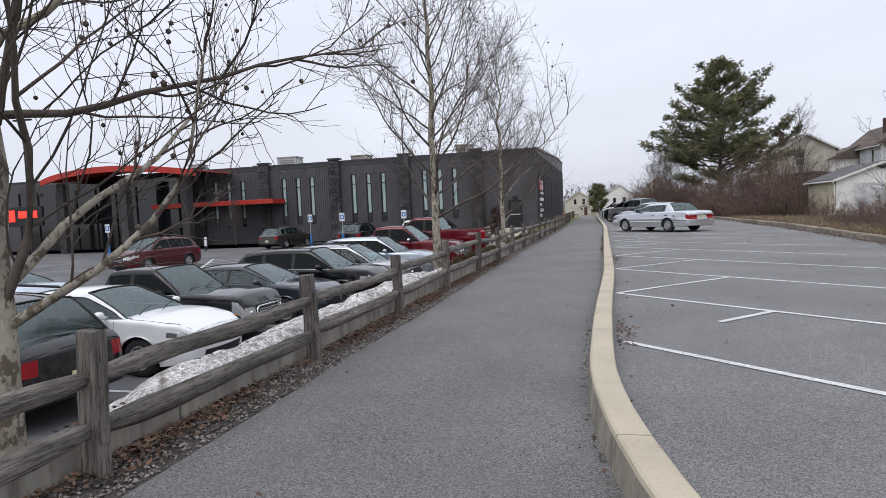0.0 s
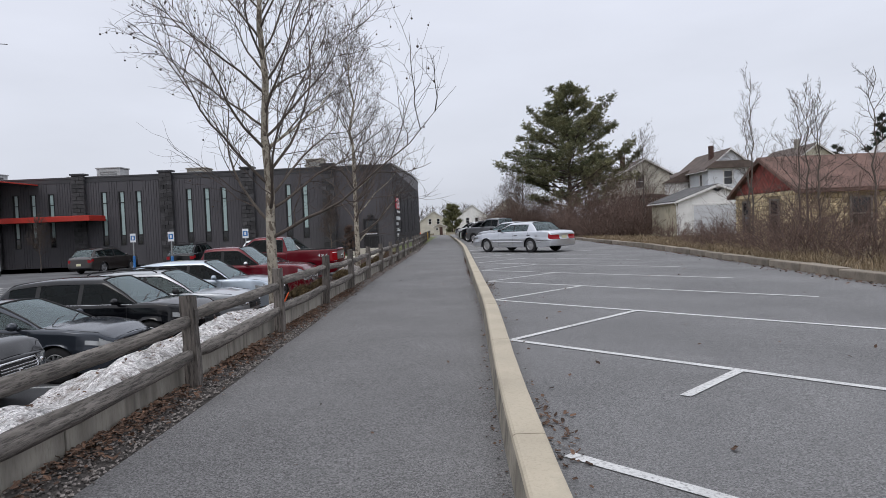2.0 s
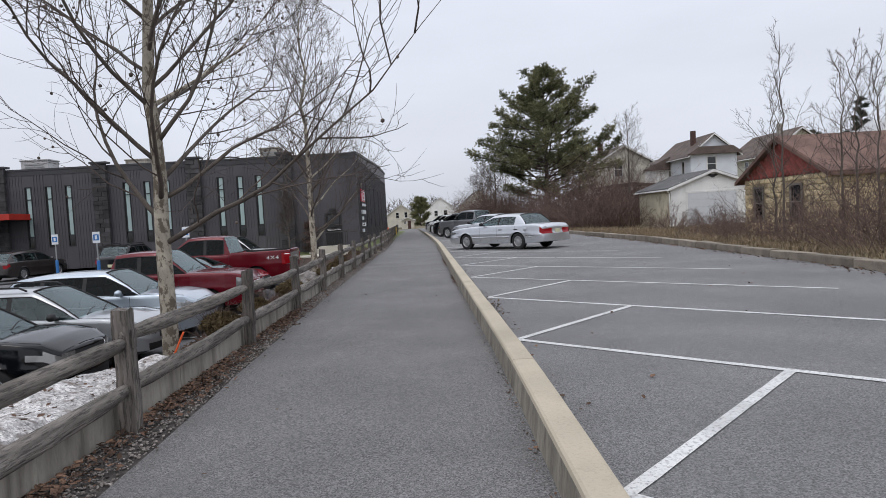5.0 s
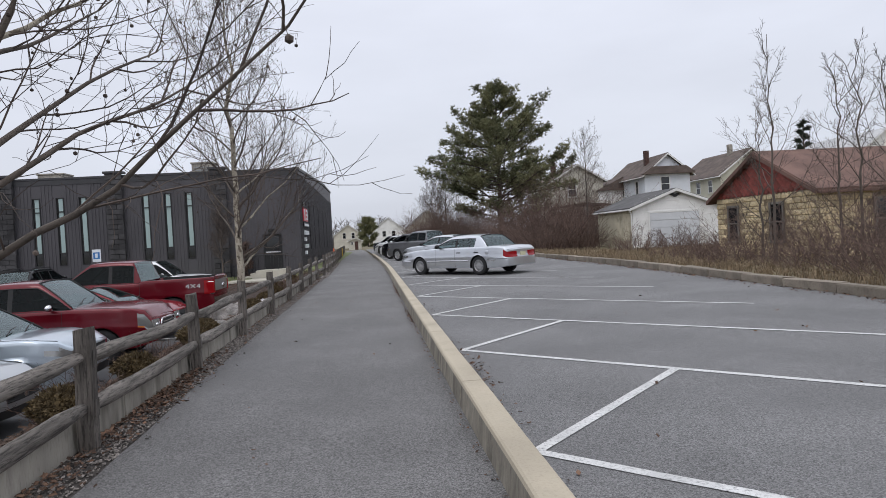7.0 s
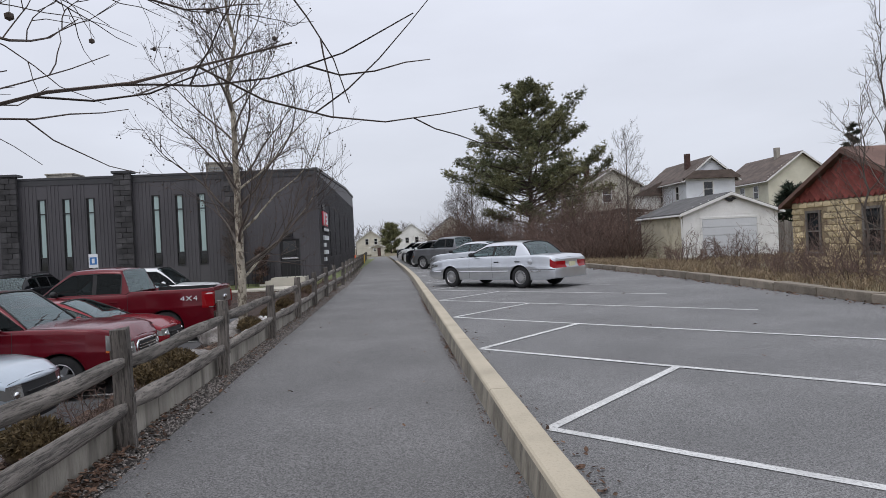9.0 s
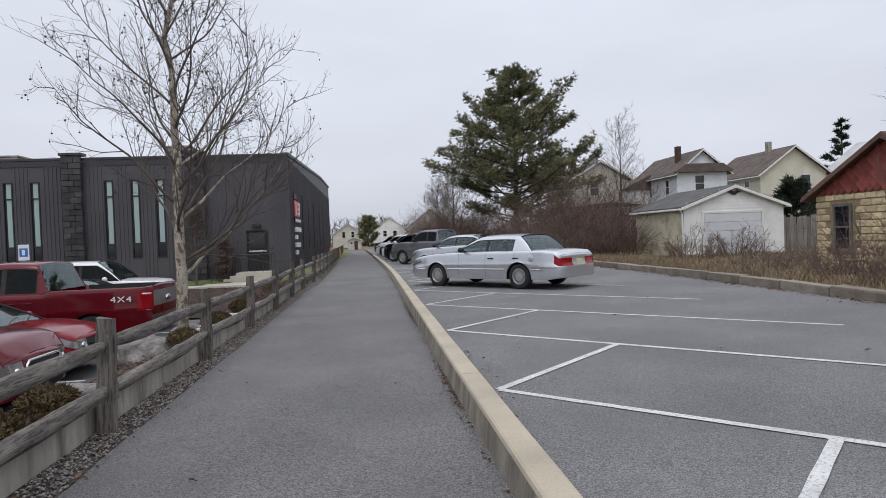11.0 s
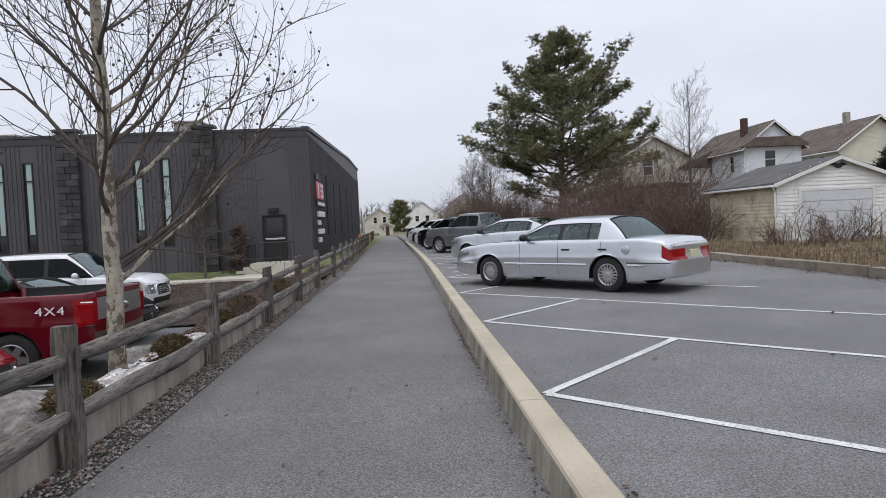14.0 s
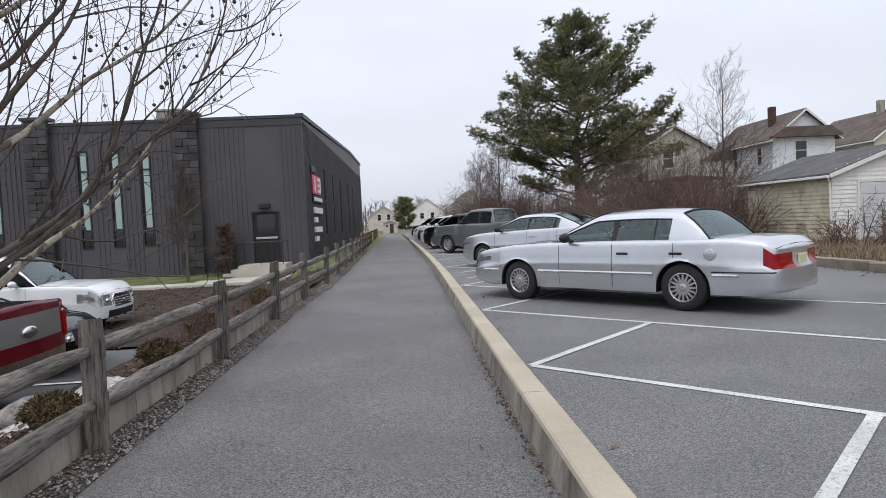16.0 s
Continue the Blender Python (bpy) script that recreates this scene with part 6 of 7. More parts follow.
sycamore(23, -3.82, 20.75, -0.4, 9.6, 0.115, 4.6, 34, 0.19, 760, twigs=0.8, extra=((1.45, 25, 30, 3.9), (1.3, 48, 36, 3.4), (2.4, 74, 17, 4.2), (3.0, 58, 22, 4.0), (3.4, 38, 25, 3.5)))
sycamore(31, -8.8, 40.6, -0.4, 4.2, 0.06, 2.0, 26, 0.28, 0, "small_ornamental_tree", "small bare reddish tree by the building")
sycamore(32, -29.3, 39.6, -0.6, 3.9, 0.05, 1.7, 20, 0.3, 0, "sapling", "bare sapling in front of the dark building")
sycamore(33, 14.7, 44.5, 0.2, 7.9, 0.085, 3.6, 22, 0.30, 0, "bare_tree", "slender bare tree beside the garage", 0.7)
for sd, x, y, h, sp in ((34, 11.3, 19.4, 6.5, 2.6), (35, 12.4, 18.2, 5.5, 2.3), (36, 11.6, 15.6, 4.9, 2.2), (39, 11.9, 13.4, 5.2, 2.2), (40, 11.7, 20.6, 4.6, 2.0), (41, 12.0, 17.0, 5.6, 2.2)):
    sycamore(sd, x, y, 0.2, h, 0.045, sp, 13, 0.12, 0, "sapling", "thin bare sapling in the brush", 0.5)
sycamore(37, 8.8, 76, 0.1, 8.5, 0.12, 5.0, 30, 0.15, 0, "bare_tree", "broad bare tree beyond the lot", 1.2)
sycamore(38, 8.6, 90, 0.1, 8.0, 0.12, 5.0, 30, 0.15, 0, "bare_tree", "broad bare tree beyond the lot", 1.2)


def brush(seed, x, y, z, rx, ry, h, n, name="brush", label="tangle of bare brown brush", thick=1.0, material=None):
    r = random.Random(seed)
    bm = bmesh.new()
    for _ in range(n):
        a, q = r.uniform(0, 6.283), math.sqrt(r.random())
        px, py = math.cos(a) * q * rx, math.sin(a) * q * ry
        L = h * r.uniform(0.45, 1.1) * (1 - 0.45 * q * q)
        d = Vector((math.cos(a) * q * 0.6 + r.uniform(-0.5, 0.5), math.sin(a) * q * 0.6 + r.uniform(-0.5, 0.5), 1))
        pts = bough(r, Vector((px, py, -0.1)), d, L, 5, -0.03, 0.22)
        tube(bm, pts, [0.009 * thick * (1 - 0.75 * k / 5) + 0.002 * thick for k in range(6)], 3, False)
        for j in range(8):
            p2, dd = at_share(pts, 0.2 + 0.78 * j / 8)
            l2 = L * r.uniform(0.16, 0.4)
            p3 = bough(r, p2, sideways(r, dd, 1.1), l2, 3, 0.03, 0.28)
            tube(bm, p3, [0.0048 * thick, 0.004 * thick, 0.0032 * thick, 0.0022 * thick], 3, False)
            for m in range(2):
                p4, d4 = at_share(p3, 0.35 + 0.4 * m)
                p5 = bough(r, p4, sideways(r, d4, 1.1), l2 * 0.5, 2, 0.02, 0.25)
                tube(bm, p5, [0.0034 * thick, 0.0028 * thick, 0.002 * thick], 3, False)
    ob = tagged(part(name, bm, material or M_BRUSH), label, "shrub", "brush along the lot", "")
    ob.matrix_world = Matrix.Translation((x, y, z))
    return ob


brng = random.Random(5)
for i, (x, y, rx, ry, h, n) in enumerate(((10.6, 13, 1.6, 2.2, 2.2, 120), (11.4, 16.5, 1.8, 2.2, 2.0, 120), (11.0, 20, 1.7, 2.2, 1.5, 100), (11.4, 23.2, 1.5, 2.0, 1.2, 80), (12.2, 26.3, 1.2, 1.8, 1.0, 50), (10.6, 9.0, 1.6, 2.4, 2.4, 120), (12.6, 18.0, 1.0, 2.4, 3.2, 40), (12.9, 22.5, 0.8, 2.2, 2.8, 26), (12.0, 14.0, 1.2, 2.0, 3.6, 34), (13.0, 33.5, 1.0, 1.4, 1.6, 45), (16.4, 35.2, 1.2, 0.8, 1.7, 40),
                                         (11.2, 42.5, 1.8, 2.5, 3.0, 150), (10.8, 46.5, 2.0, 2.8, 3.7, 190), (11.2, 50.5, 2.6, 2.8, 4.3, 220), (14.2, 47.5, 2.6, 3.2, 6.6, 230), (12.9, 41.0, 1.2, 1.6, 3.2, 90), (16.8, 52.0, 2.0, 3.0, 5.0, 120), (8.6, 56.5, 1.8, 2.6, 4.0, 150), (7.8, 62.0, 2.0, 3.0, 4.6, 160), (7.0, 68.5, 2.2, 3.4, 5.0, 160), (7.6, 76, 2.4, 4.0, 5.2, 170), (7.4, 86, 3.0, 5.0, 5.6, 170), (15.5, 55, 2.5, 3.0, 4.6, 150))):
    brush(50 + i, x, y, 0.2, rx, ry, h, n, thick=1.0 if y < 30 else 1.7)


def needle_tree(seed, x, y, z, H, R, name, label, material, clumps, irregular=0.35, size=0.5, bare=0.12, droop=0.0):
    r = random.Random(seed)
    root = thing(name, label, "tree", Matrix.Translation((x, y, z)))
    tr, nd = bmesh.new(), bmesh.new()
    trunk = [Vector((0.2 * noise.noise((seed, k * 0.4, 0)), 0.2 * noise.noise((seed, k * 0.4, 5)), H * 0.97 * k / 14)) for k in range(15)]
    tube(tr, trunk, [0.02 + 0.022 * H * (1 - k / 14) for k in range(15)], 8)
    nb = int(clumps / 34)
    for i in range(nb):
        t = bare + (0.99 - bare) * (i / nb)
        p, _ = at_share(trunk, t)
        az = i * 2.399 + r.uniform(-0.5, 0.5)
        prof = (smoothstep(-0.2, 0.25, t) * (1.03 - t) ** 0.5) if irregular > 0.2 else (1.02 - t)
        L = R * prof * (1 + irregular * noise.noise((math.cos(az) * 1.3 + seed, math.sin(az) * 1.3, t * 4)) * 1.6) * r.uniform(0.75, 1.1)
        d = Vector((math.cos(az), math.sin(az), 0.12 + 0.5 * t - droop))
        pts = bough(r, p, d, max(0.3, L), 6, 0.05, 0.12)
        tube(tr, pts, [0.05 * (1 - k / 7) + 0.01 for k in range(7)], 4, False)
        for _ in range(34):
            s = 0.25 + 0.78 * r.random() ** 0.7
            q, dd = at_share(pts, min(1, s))
            q = q + Vector((r.gauss(0, 1), r.gauss(0, 1), r.gauss(0, 0.38))) * (0.08 + 0.075 * L * (0.35 + s * 0.6))
            for _ in range(9):
                e = (Vector((r.gauss(0, 1), r.gauss(0, 1), r.gauss(0.35, 0.8))).normalized() + dd * 0.5) * size * r.uniform(0.5, 1.1)
                n = e.cross(Vector((r.gauss(0, 1), r.gauss(0, 1), r.gauss(0, 1)))).normalized() * size * 0.13
                nd.faces.new([nd.verts.new(q - n), nd.verts.new(q + n), nd.verts.new(q + e)])
    part("trunk", tr, M_TWIG, root)
    tagged(part("crown", nd, material, root, "dark green needles in ragged tufts"), kind="stuff")
    return root


def pine(seed, x, y, z, H, R):
    """A ragged pine: whorls of near-level boughs, each with side shoots that end in flat tufts of needles, with gaps between."""
    r = random.Random(seed)
    root = thing("pine_tree", "tall ragged green pine with gaps in its crown", "tree", Matrix.Translation((x, y, z)))
    tr = bmesh.new()
    verts, faces = [], []
    trunk = [Vector((0.25 * noise.noise((seed, k * 0.4, 0)), 0.25 * noise.noise((seed, k * 0.4, 5)), H * 0.98 * k / 16)) for k in range(17)]
    tube(tr, trunk, [0.025 + 0.25 * (1 - k / 16) for k in range(17)], 9)
    part("trunk", tr, M_TWIG, root, smooth=True)
    n = 96
    for i in range(n):
        t = 0.14 + 0.85 * (i / n) ** 0.92
        p, _ = at_share(trunk, t)
        az = i * 2.399 + r.uniform(-0.5, 0.5)
        prof = 0.66 + 0.34 * smoothstep(0.1, 0.32, t) if t < 0.4 else max(0.07, 1 - ((t - 0.4) / 0.62) ** 1.15)
        lob = 1 + 0.5 * (1.2 - 0.7 * t) * noise.noise((math.cos(az) * 1.1 + seed, math.sin(az) * 1.1, t * 5))
        L = max(0.5, R * prof * lob * r.uniform(0.72, 1.12))
        d = Vector((math.cos(az), math.sin(az), 0.02 + 0.5 * t * t + r.uniform(-0.16, 0.30)))
        pts = bough(r, p, d, L, 7, 0.035, 0.10)
        br = bmesh.new()
        tube(br, pts, [0.055 * (1 - k / 7.6) * (0.5 + L / R) + 0.008 for k in range(8)], 5, False)
        for j in range(int(8 + 4 * L)):
            sh = 0.22 + 0.78 * r.random() ** 0.75
            q, dd = at_share(pts, sh)
            side = Vector((-dd.y, dd.x, r.uniform(-0.25, 0.45))) * r.choice((-1, 1))
            l2 = (0.35 + 0.30 * L * (1.15 - sh)) * r.uniform(0.5, 1.2)
            p2 = bough(r, q, dd * 0.8 + side, l2, 3, 0.10, 0.15)
            tube(br, p2, [0.016, 0.012, 0.009, 0.006], 3, False)
            for m in range(4 + int(l2 * 4)):
                c, d3 = at_share(p2, 0.2 + 0.8 * r.random())
                c = c + Vector((r.gauss(0, 0.14), r.gauss(0, 0.14), r.gauss(0.05, 0.16)))
                for _ in range(13):
                    e = (d3 * 0.7 + Vector((r.gauss(0, 0.75), r.gauss(0, 0.75), r.gauss(0.30, 0.45)))).normalized() * r.uniform(0.16, 0.34)
                    w = e.cross(Vector((r.gauss(0, 1), r.gauss(0, 1), r.gauss(0, 1)))).normalized() * 0.021
                    k = len(verts)
                    verts += [tuple(c - w), tuple(c + w), tuple(c + e)]
                    faces.append((k, k + 1, k + 2))
        part("limb", br, M_TWIG, root)
    me = bpy.data.meshes.new("crown")
    me.from_pydata(verts, [], faces)
    me.materials.append(M_NEEDLE)
    o = new("crown", me)
    o.parent = root
    tagged(o, "green needles in flat ragged tufts", kind="stuff")


pine(12, 11.5, 58.0, 0.2, 14.6, 6.9)
needle_tree(6, 25.0, 43.5, 0.2, 3.8, 1.9, "evergreen_bush", "dark evergreen bush behind the board fence", M_SPRUCE, 1400, 0.25, 0.35, 0.02)
needle_tree(7, 51.2, 72, 0.2, 13.0, 4.4, "spruce_tree", "dark spruce behind the houses", M_SPRUCE, 1000, 0.05, 0.42, 0.1, 0.2)
needle_tree(8, 47.6, 75, 0.2, 9.8, 3.0, "spruce_tree", "smaller dark spruce behind the houses", M_SPRUCE, 700, 0.05, 0.4, 0.1, 0.2)
needle_tree(9, -0.6, 150, 0, 6.5, 3.0, "evergreen_tree", "dark evergreen far down the trail", M_NEEDLE, 900, 0.3, 0.8, 0.02)

# far bare woods along the horizon
r = random.Random(77)
bm = bmesh.new()
for k in range(520):
    x = r.uniform(-160, 170)
    y = r.uniform(190, 240) if -30 < x < 60 else r.uniform(100, 170)
    if -66 < x < -2 and y < 190:
        y = r.uniform(150, 220)
    h = r.uniform(5, 10)
    base = Vector((x, y, -0.5))
    tube(bm, [base, base + Vector((r.uniform(-0.5, 0.5), 0, h))], [0.14, 0.03], 3, False)
    for _ in range(16):
        p = base + Vector((0, 0, h * r.uniform(0.25, 0.9)))
        tube(bm, [p, p + Vector((r.uniform(-2.2, 2.2), r.uniform(-1, 1), r.uniform(0.6, 2.6)))], [0.07, 0.02], 3, False)
tagged(part("far_woods", bm, M_TWIG), "bare winter woods in the distance", "trees", kind="stuff")


# ---- signs, bollards, lamp ----
def parking_sign(x, y, h=2.0):
    z = lower_z(x, y)
    s = thing("parking_sign", "blue and white accessible parking sign on a post", "sign", Matrix.Translation((x, y, z)), group="parking signs")
    part("post", boxed(-0.03, 0.03, -0.02, 0.02, 0, h + 0.35, bevel=0.006), M_GALV, s)
    bm = bmesh.new()
    lathe(bm, ((0.075, 0), (0.075, 1.05), (0.06, 1.08), (0.0, 1.08)), 12)
    part("sleeve", bm, M_BLUE, s, "blue plastic post sleeve")
    pl = part("plate", boxed(-0.17, 0.17, -0.035, -0.022, h - 0.1, h + 0.42, bevel=0.004), M_SIGNW, s)
    part("symbol", boxed(-0.13, 0.13, -0.042, -0.036, h + 0.02, h + 0.3, bevel=0.002), M_BLUE, pl)
    part("symbol_figure", boxed(-0.05, 0.05, -0.047, -0.043, h + 0.07, h + 0.25, bevel=0.002), M_SIGNW, pl)


for x, y in ((-15.35, 29.6), (-19.3, 33.2), (-11.6, 30.6), (-29.7, 26.0)):
    parking_sign(x, y)


def bollard(x, y):
    b = thing("bollard", "white and black steel bollard", "bollard", Matrix.Translation((x, y, lower_z(x, y))), group="bollards")
    bm = bmesh.new()
    lathe(bm, ((0.1, 0.35), (0.1, 0.98), (0.085, 1.04), (0.0, 1.06)), 14)
    part("white_sleeve", bm, M_SIGNW, b, smooth=True)
    bm = bmesh.new()
    lathe(bm, ((0.098, 0), (0.098, 0.35)), 14)
    part("black_base", bm, M_BLACK, b, smooth=True)


bollard(-29.7, 36.0)
bollard(-32.1, 37.0)
bollard(-34.5, 38.0)
lp = thing("street_lamp", "tall dark parking-lot lamp post", "street lamp", Matrix.Translation((-40.0, 30.0, lower_z(0, 30))))
bm = bmesh.new()
tube(bm, [Vector((0, 0, 0)), Vector((0, 0, 10.2))], [0.09, 0.06], 8)
part("pole", bm, M_BLACK, lp)
part("lamp_head", boxed(0.1, 0.75, -0.14, 0.14, 10.1, 10.22, bevel=0.03), M_BLACK, lp)
part("lamp_head", boxed(-0.75, -0.1, -0.14, 0.14, 10.1, 10.22, bevel=0.03), M_BLACK, lp)
part("arm", boxed(-0.12, 0.12, -0.05, 0.05, 10.05, 10.16), M_BLACK, lp)
cone = thing("traffic_cone", "orange plastic traffic cone on the grass", "traffic cone", Matrix.Translation((-3.6, 62, 0.02)))
bm = bmesh.new()
lathe(bm, ((0.2, 0.03), (0.18, 0.05), (0.04, 0.9), (0.0, 0.9)), 14)
part("cone_body", bm, M_ORANGE, cone, smooth=True)
part("cone_base", boxed(-0.24, 0.24, -0.24, 0.24, 0, 0.04, bevel=0.01), M_ORANGE, cone)
part("yellow_hydrant", boxed(-3.45, -3.0, 66.8, 67.2, 0.01, 0.85, bevel=0.08), M_YELLOWP)
tagged(bpy.data.objects["yellow_hydrant"], "small yellow utility cabinet in the grass", "cabinet")
mk = thing("marker_stake", "thin leaning orange marker stake", "stake", pose(-3.2, 7.0, -0.15, 8, 28, 0))
bm = bmesh.new()
tube(bm, [Vector((0, 0, 0)), Vector((0, 0, 0.55))], [0.012, 0.012], 6)
part("stake", bm, M_ORANGE, mk)

# ---- bed: snow, rocks, bushes ----
def patch(name, label, category, xs, ys, height, mask, material, kind=""):
    bm = bmesh.new()
    sheet(bm, xs, ys, lambda x, y: bed_z(x, y) - 0.06 + height(x, y))
    bmesh.ops.delete(bm, geom=[f for f in bm.faces if mask(*f.calc_center_median()[:2]) < 0.02], context="FACES")
    tagged(part(name, bm, material, smooth=True), label, category, kind=kind)


def snow_mask(x, y):
    side = smoothstep(-4.75, -4.3, x + 0.25 * noise.noise((0, y * 0.8, 7))) * smoothstep(-2.64, -3.0, x)
    along = smoothstep(-3.1, -1.9, y) * smoothstep(6.9, 6.0, y)
    return side * along * (0.55 + 0.8 * noise.noise((x * 1.3, y * 0.9, 3)))


patch("snow_patch", "dirty melting snow on the planting bed", "snow", span(-4.8, -2.66, 0.06), span(-4.4, 7.0, 0.08),
      lambda x, y: 0.02 + 0.36 * max(0, snow_mask(x, y)) ** 0.5 + min(1, 3 * max(0, snow_mask(x, y))) * (0.07 * noise.noise((x * 3, y * 3, 1)) + 0.025 * noise.noise((x * 9, y * 9, 1)) + 0.006 * noise.noise((x * 23, y * 23, 3))), snow_mask, M_SNOW)


def snow2(x, y):
    return smoothstep(-4.6, -4.3, x) * smoothstep(-2.6, -2.8, x) * smoothstep(17.6, 18.4, y) * smoothstep(23.5, 22.5, y) * (0.2 + 1.2 * noise.noise((x * 1.6, y * 1.3, 12)))


patch("snow_patch", "last dirty snow among rocks under the tree", "snow", span(-4.7, -2.66, 0.07), span(17.5, 23.6, 0.08),
      lambda x, y: 0.02 + 0.16 * max(0, snow2(x, y)) ** 0.5 + min(1, 3 * max(0, snow2(x, y))) * (0.06 * noise.noise((x * 6, y * 6, 1)) + 0.012 * noise.noise((x * 21, y * 21, 1))), snow2, M_SNOW)


def rock(x, y, s, seed):
    bm = bmesh.new()
    bmesh.ops.create_icosphere(bm, subdivisions=3, radius=1)
    for v in bm.verts:
        v.co *= 1 + 0.35 * noise.noise(v.co * 1.3 + Vector((seed, 0, 0))) + 0.10 * noise.noise(v.co * 4 + Vector((seed, 0, 0)))
        v.co = Vector((v.co.x * s, v.co.y * s * 1.4, v.co.z * s * 0.6))
    o = tagged(part("rock", bm, M_ROCK, smooth=True), "pale rough landscape rock in the bed", "rock", "rocks in the bed")
    o.matrix_world = pose(x, y, bed_z(x, y) + s * 0.25, 0, 0, seed * 37)


for i, (x, y, s) in enumerate(((-3.7, 18.4, 0.42), (-3.9, 18.9, 0.3), (-3.2, 15.0, 0.24), (-4.2, 22.4, 0.28))):
    rock(x, y, s, i + 1)


def clipped_bush(x, y, s, seed):
    r = random.Random(seed)
    bm = bmesh.new()
    bmesh.ops.create_icosphere(bm, subdivisions=3, radius=s * 0.82)
    for v in bm.verts:
        v.co *= 1 + 0.14 * noise.noise(v.co * 6)
        v.co.z *= 0.75
    for _ in range(1700):
        d = Vector((r.gauss(0, 1), r.gauss(0, 1), abs(r.gauss(0, 1)) * 0.9)).normalized()
        p = Vector((d.x, d.y, d.z * 0.75)) * s * r.uniform(0.72, 1.0)
        e = (d + Vector((r.uniform(-1, 1), r.uniform(-1, 1), r.uniform(-1, 1))) * 0.8) * s * 0.11
        n = e.cross(Vector((r.gauss(0, 1), r.gauss(0, 1), r.gauss(0, 1)))).normalized() * s * 0.045
        bm.faces.new([bm.verts.new(p - n), bm.verts.new(p + n), bm.verts.new(p + e)])
    o = tagged(part("clipped_bush", bm, M_BUSH), "low round brown winter bush in the bed", "bush", "bushes in the bed")
    o.matrix_world = Matrix.Translation((x, y, bed_z(x, y) + s * 0.35))


for i, (x, y, s) in enumerate(((-3.15, 8.9, 0.30), (-3.2, 10.9, 0.28), (-3.1, 13.3, 0.30), (-3.3, 14.6, 0.28), (-3.1, 18.3, 0.26), (-3.2, 20.9, 0.25), (-3.3, 23.4, 0.26), (-3.6, 26.0, 0.3), (-3.4, 29.0, 0.3))):
    clipped_bush(x, y, s, i + 60)
for i, (x, y) in enumerate(((-3.3, 12.0), (-3.4, 9.8), (-3.4, 25.2), (-3.2, 27.8), (-3.5, 30.5), (-4.2, 34.0), (-3.6, 37.0))):
    brush(140 + i, x, y, bed_z(x, y), 0.35, 0.6, 0.6, 45, "low_shrub", "low bare twiggy shrub in the mulch", 0.55)
needle_tree(44, -7.75, 42.1, -0.35, 2.1, 0.75, "round_bush", "dark rounded bush beside the steps", M_BRUSH, 420, 0.25, 0.2, 0.02)

# ---- gravel, leaves, dead grass ----
def scatter(name, label, category, n, place, size, material, seed, flat=False):
    r = random.Random(seed)
    verts, faces = [], []
    for _ in range(n):
        x, y, z = place(r)
        s = size * r.uniform(0.5, 1.3)
        rot = Euler((r.uniform(-0.5, 0.5), r.uniform(-0.5, 0.5), r.uniform(0, 6.28))).to_matrix()
        k = len(verts)
        if flat:
            shape = ((-1, 0, 0), (-0.3, -0.6, 0.25), (0.8, -0.35, 0.1), (1.1, 0.1, 0.35), (0.4, 0.65, 0.15), (-0.5, 0.5, 0.3))
            verts += [Vector((x, y, z)) + rot @ (Vector(p) * s) for p in shape]
            faces += [(k, k + 1, k + 2, k + 3), (k, k + 3, k + 4, k + 5)]
        else:
            shape = ((1, 0, 0), (0, 0.8, 0), (-1, 0, 0), (0, -0.8, 0), (0, 0, 0.6), (0, 0, -0.6))
            verts += [Vector((x, y, z)) + rot @ (Vector(p) * s * r.uniform(0.8, 1.2)) for p in shape]
            faces += [(k + a, k + b, k + c) for a, b, c in ((0, 1, 4), (1, 2, 4), (2, 3, 4), (3, 0, 4), (1, 0, 5), (2, 1, 5), (3, 2, 5), (0, 3, 5))]
    me = bpy.data.meshes.new(name)
    me.from_pydata([tuple(v) for v in verts], [], faces)
    me.materials.append(material)
    return tagged(new(name, me), label, category, kind="stuff")


def strip(r):
    y = r.uniform(-10, 34) if r.random() < 0.85 else r.uniform(34, 60)
    off = kerb_x(y) - 0.45 if y > 30 else 0
    x = r.uniform(-2.5, -2.02 - 0.18 * smoothstep(-4, 14, y)) + off
    if r.random() < 0.012:
        x += abs(r.gauss(0, 0.12))
        return x, y, 0.012
    return x, y, -0.006


bm = bmesh.new()
sheet(bm, [-2.53, -2.3, -1.96], span(-16, 42, 1.0), lambda x, y: -0.018)
tagged(part("gravel_strip", bm, M_GRAVEL), "strip of small grey gravel beside the trail", "gravel", kind="structure")
scatter("gravel", "small loose grey gravel stones", "gravel", 24000, strip, 0.0145, M_PEB, 1)


def leaf_place(r):
    y = r.choice((r.gauss(-3.6, 0.8), r.gauss(0.2, 0.9), r.gauss(2.8, 0.5), r.gauss(5.8, 0.9), r.gauss(9.4, 0.8), r.uniform(-6, 30)))
    x = -2.48 + abs(r.gauss(0, 0.15))
    return x, y, 0.005 + r.random() * 0.025


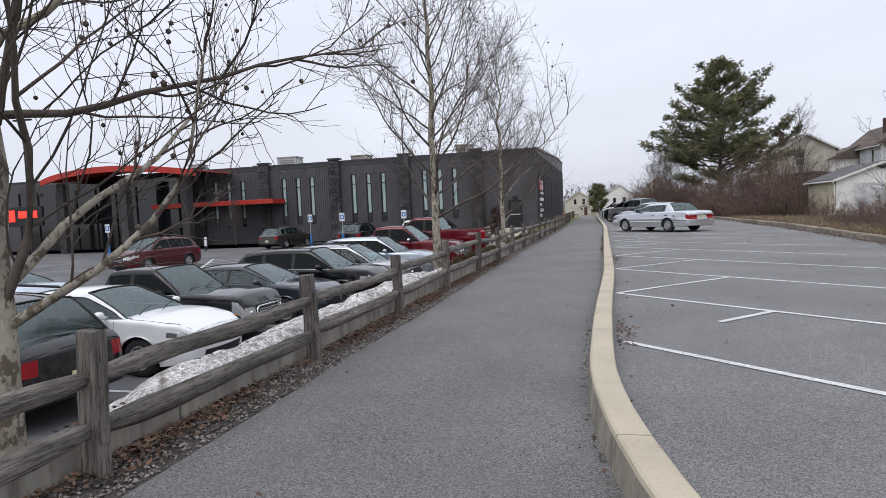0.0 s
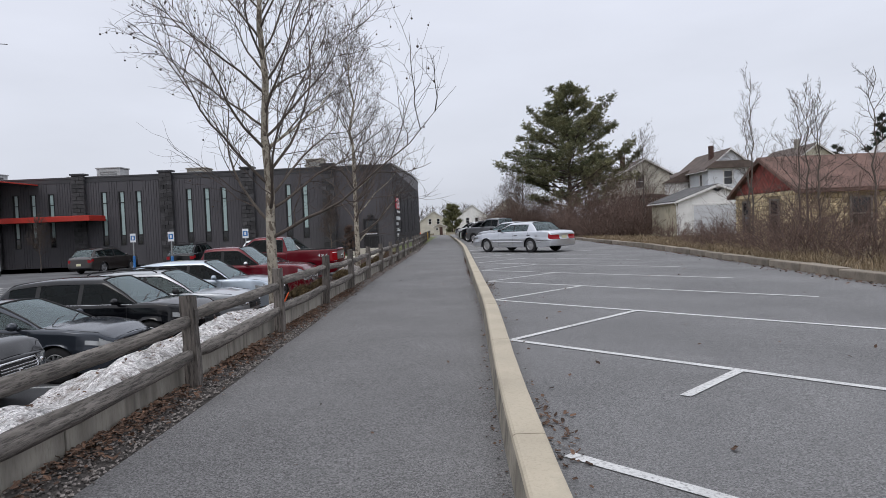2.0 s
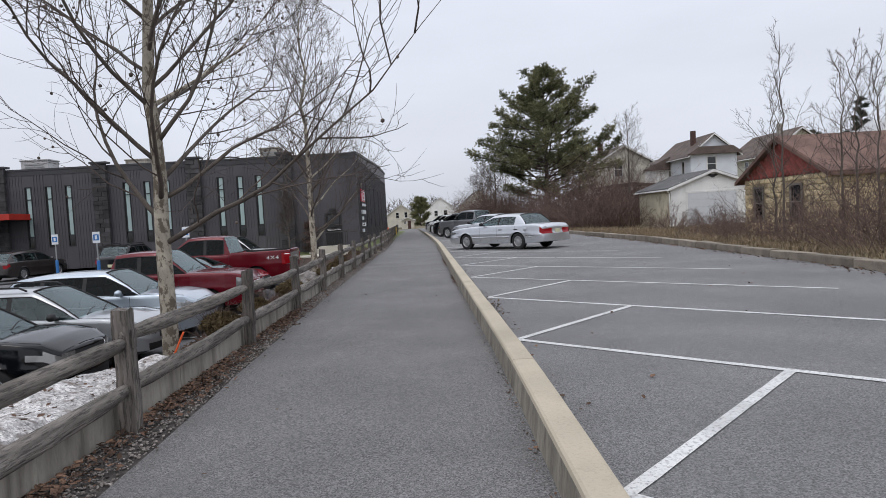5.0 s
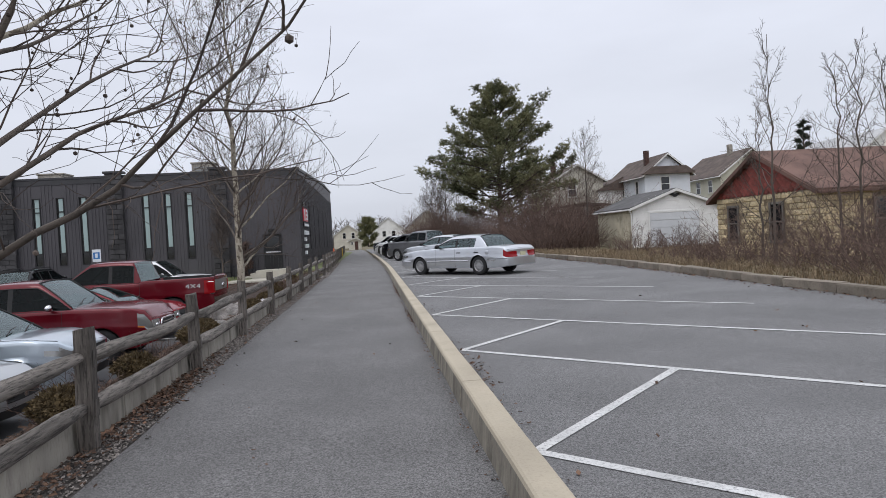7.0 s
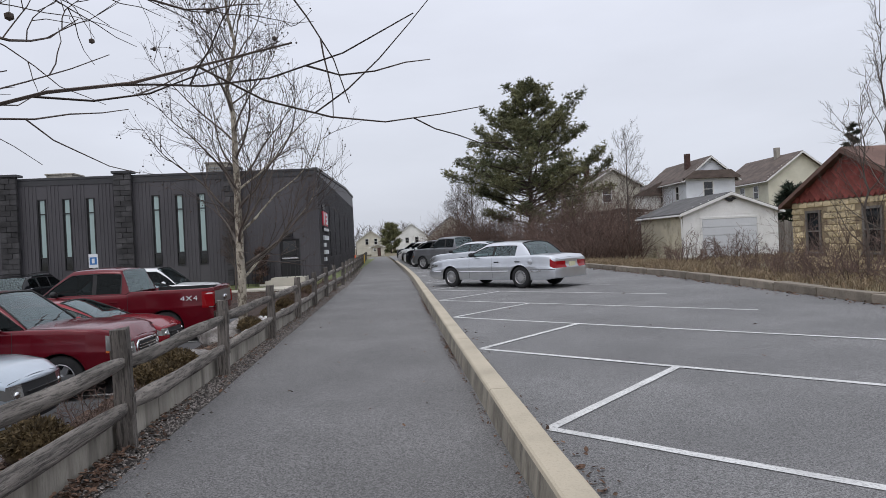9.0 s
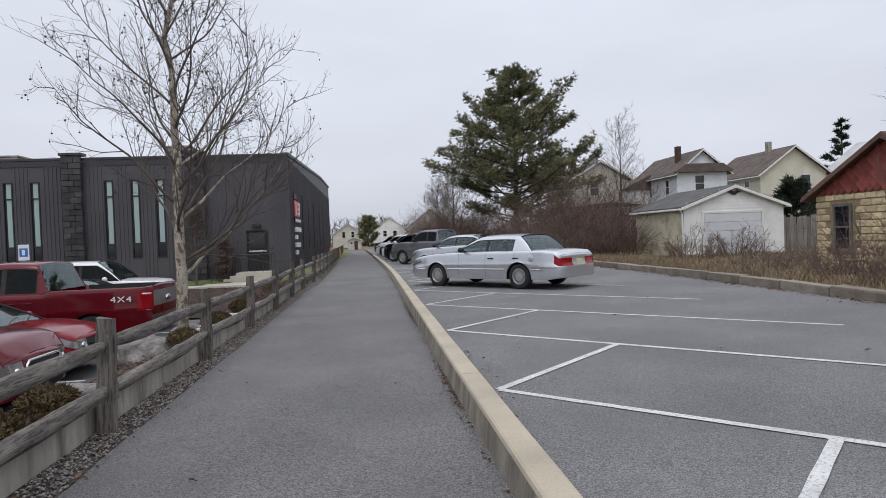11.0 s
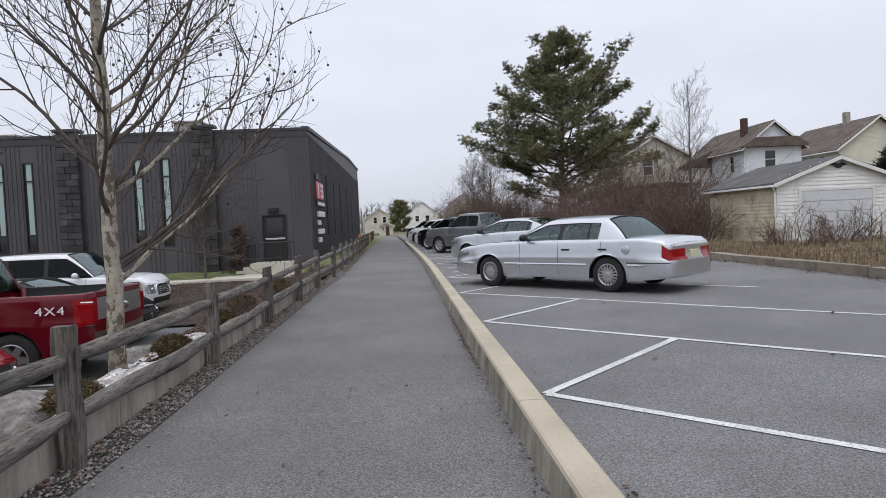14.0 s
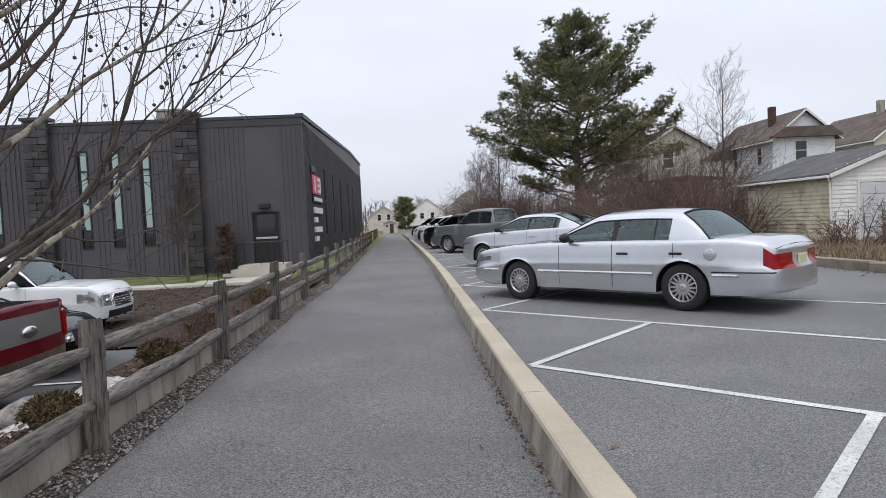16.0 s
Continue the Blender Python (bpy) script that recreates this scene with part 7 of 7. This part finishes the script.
scatter("fallen_leaves", "brown fallen leaves along the wall's foot", "leaves", 4600, leaf_place, 0.023, M_LEAF, 2, True)
scatter("fallen_leaves", "brown leaves caught along the kerb", "leaves", 240, lambda r: (lambda y: (kerb_x(y) + 0.27 + abs(r.gauss(0, 0.09)), y, LOT_Z + 0.012))(r.choice((r.gauss(-0.6, 0.4), r.gauss(9.0, 0.8), r.uniform(-6, 30)))), 0.02, M_LEAF, 3, True)
scatter("kerb_litter", "leaf crumbs and grit along the kerb's foot", "leaves", 1100, lambda r: (lambda y: (kerb_x(y) - 0.008 - abs(r.gauss(0, 0.035)), y, 0.018))(r.choice((r.gauss(20.5, 1.2), r.gauss(14.5, 0.8), r.uniform(-6, 34), r.uniform(-6, 34)))), 0.013, M_LEAF, 14, True)
scatter("fallen_leaves", "brown leaves in the mulch bed", "leaves", 1500, lambda r: (lambda x, y: (x, y, bed_z(x, y) + 0.06))(r.uniform(-4.6, -2.7), r.uniform(-6, 30)), 0.035, M_LEAF, 4, True)
scatter("fallen_leaves", "brown leaves along the block kerb", "leaves", 1000, lambda r: (lambda y: (far_x(y) - abs(r.gauss(0, 0.2)) - 0.02, y, LOT_Z + 0.012))(r.uniform(0, 34)), 0.03, M_LEAF, 6, True)
def mulch_place(r):
    y = r.uniform(8, 40)
    x = r.uniform(-5.0, -2.7) if y < 28 else r.uniform(-9.5, -2.7)
    return x, y, (bed_z(x, y) if x > -5.0 else ground_z(x, y) + 0.03) + 0.012


scatter("mulch_chips", "dark shredded bark mulch in the bed", "mulch", 17000, mulch_place, 0.04, M_CHIP, 11)
scatter("snow_litter", "twigs and leaves frozen in the snow", "leaves", 500, lambda r: (lambda x, y: (x, y, bed_z(x, y) - 0.03 + 0.36 * max(0, snow_mask(x, y)) ** 0.5))(r.uniform(-4.3, -2.7), r.uniform(-2.2, 6.3)), 0.02, M_LEAF, 12, True)
scatter("trail_litter", "few scattered leaves and twigs on the asphalt", "leaves", 60, lambda r: (r.uniform(-1.9, 0.4), r.uniform(-5, 28), 0.022), 0.018, M_LEAF, 8, True)
scatter("lot_litter", "few scattered dark leaves on the parking lot", "leaves", 50, lambda r: (r.uniform(1.0, 7), r.uniform(-5, 28), LOT_Z + 0.012), 0.028, M_LEAF, 9, True)


def grass_tufts(name, n, place, h, seed):
    r = random.Random(seed)
    verts, faces = [], []
    for _ in range(n):
        x, y, z = place(r)
        for _ in range(5):
            a, L = r.uniform(0, 6.28), h * r.uniform(0.4, 1.3)
            d = Vector((math.cos(a), math.sin(a), 0))
            w = Vector((-d.y, d.x, 0)) * 0.006
            b = Vector((x + r.uniform(-0.08, 0.08), y + r.uniform(-0.08, 0.08), z))
            k = len(verts)
            m1 = b + d * L * 0.2 + Vector((0, 0, L * 0.6))
            tip = b + d * L * 0.6 + Vector((0, 0, L * r.uniform(0.6, 1.0)))
            verts += [b - w, b + w, m1 + w * 0.8, m1 - w * 0.8, tip]
            faces += [(k, k + 1, k + 2, k + 3), (k + 3, k + 2, k + 4)]
    me = bpy.data.meshes.new(name)
    me.from_pydata([tuple(v) for v in verts], [], faces)
    me.materials.append(M_BLADE)
    tagged(new(name, me), "dry tan winter grass on the verge", "grass", kind="stuff")


grass_tufts("dry_grass", 4600, lambda r: (lambda y: (far_x(y) + 0.3 + abs(r.gauss(0, 1.6)), y, VERGE_Z - 0.03))(r.uniform(6, 44)), 0.20, 12)
grass_tufts("dry_grass", 1800, lambda r: (r.uniform(10, 20), r.uniform(29, 37), VERGE_Z - 0.08), 0.16, 13)
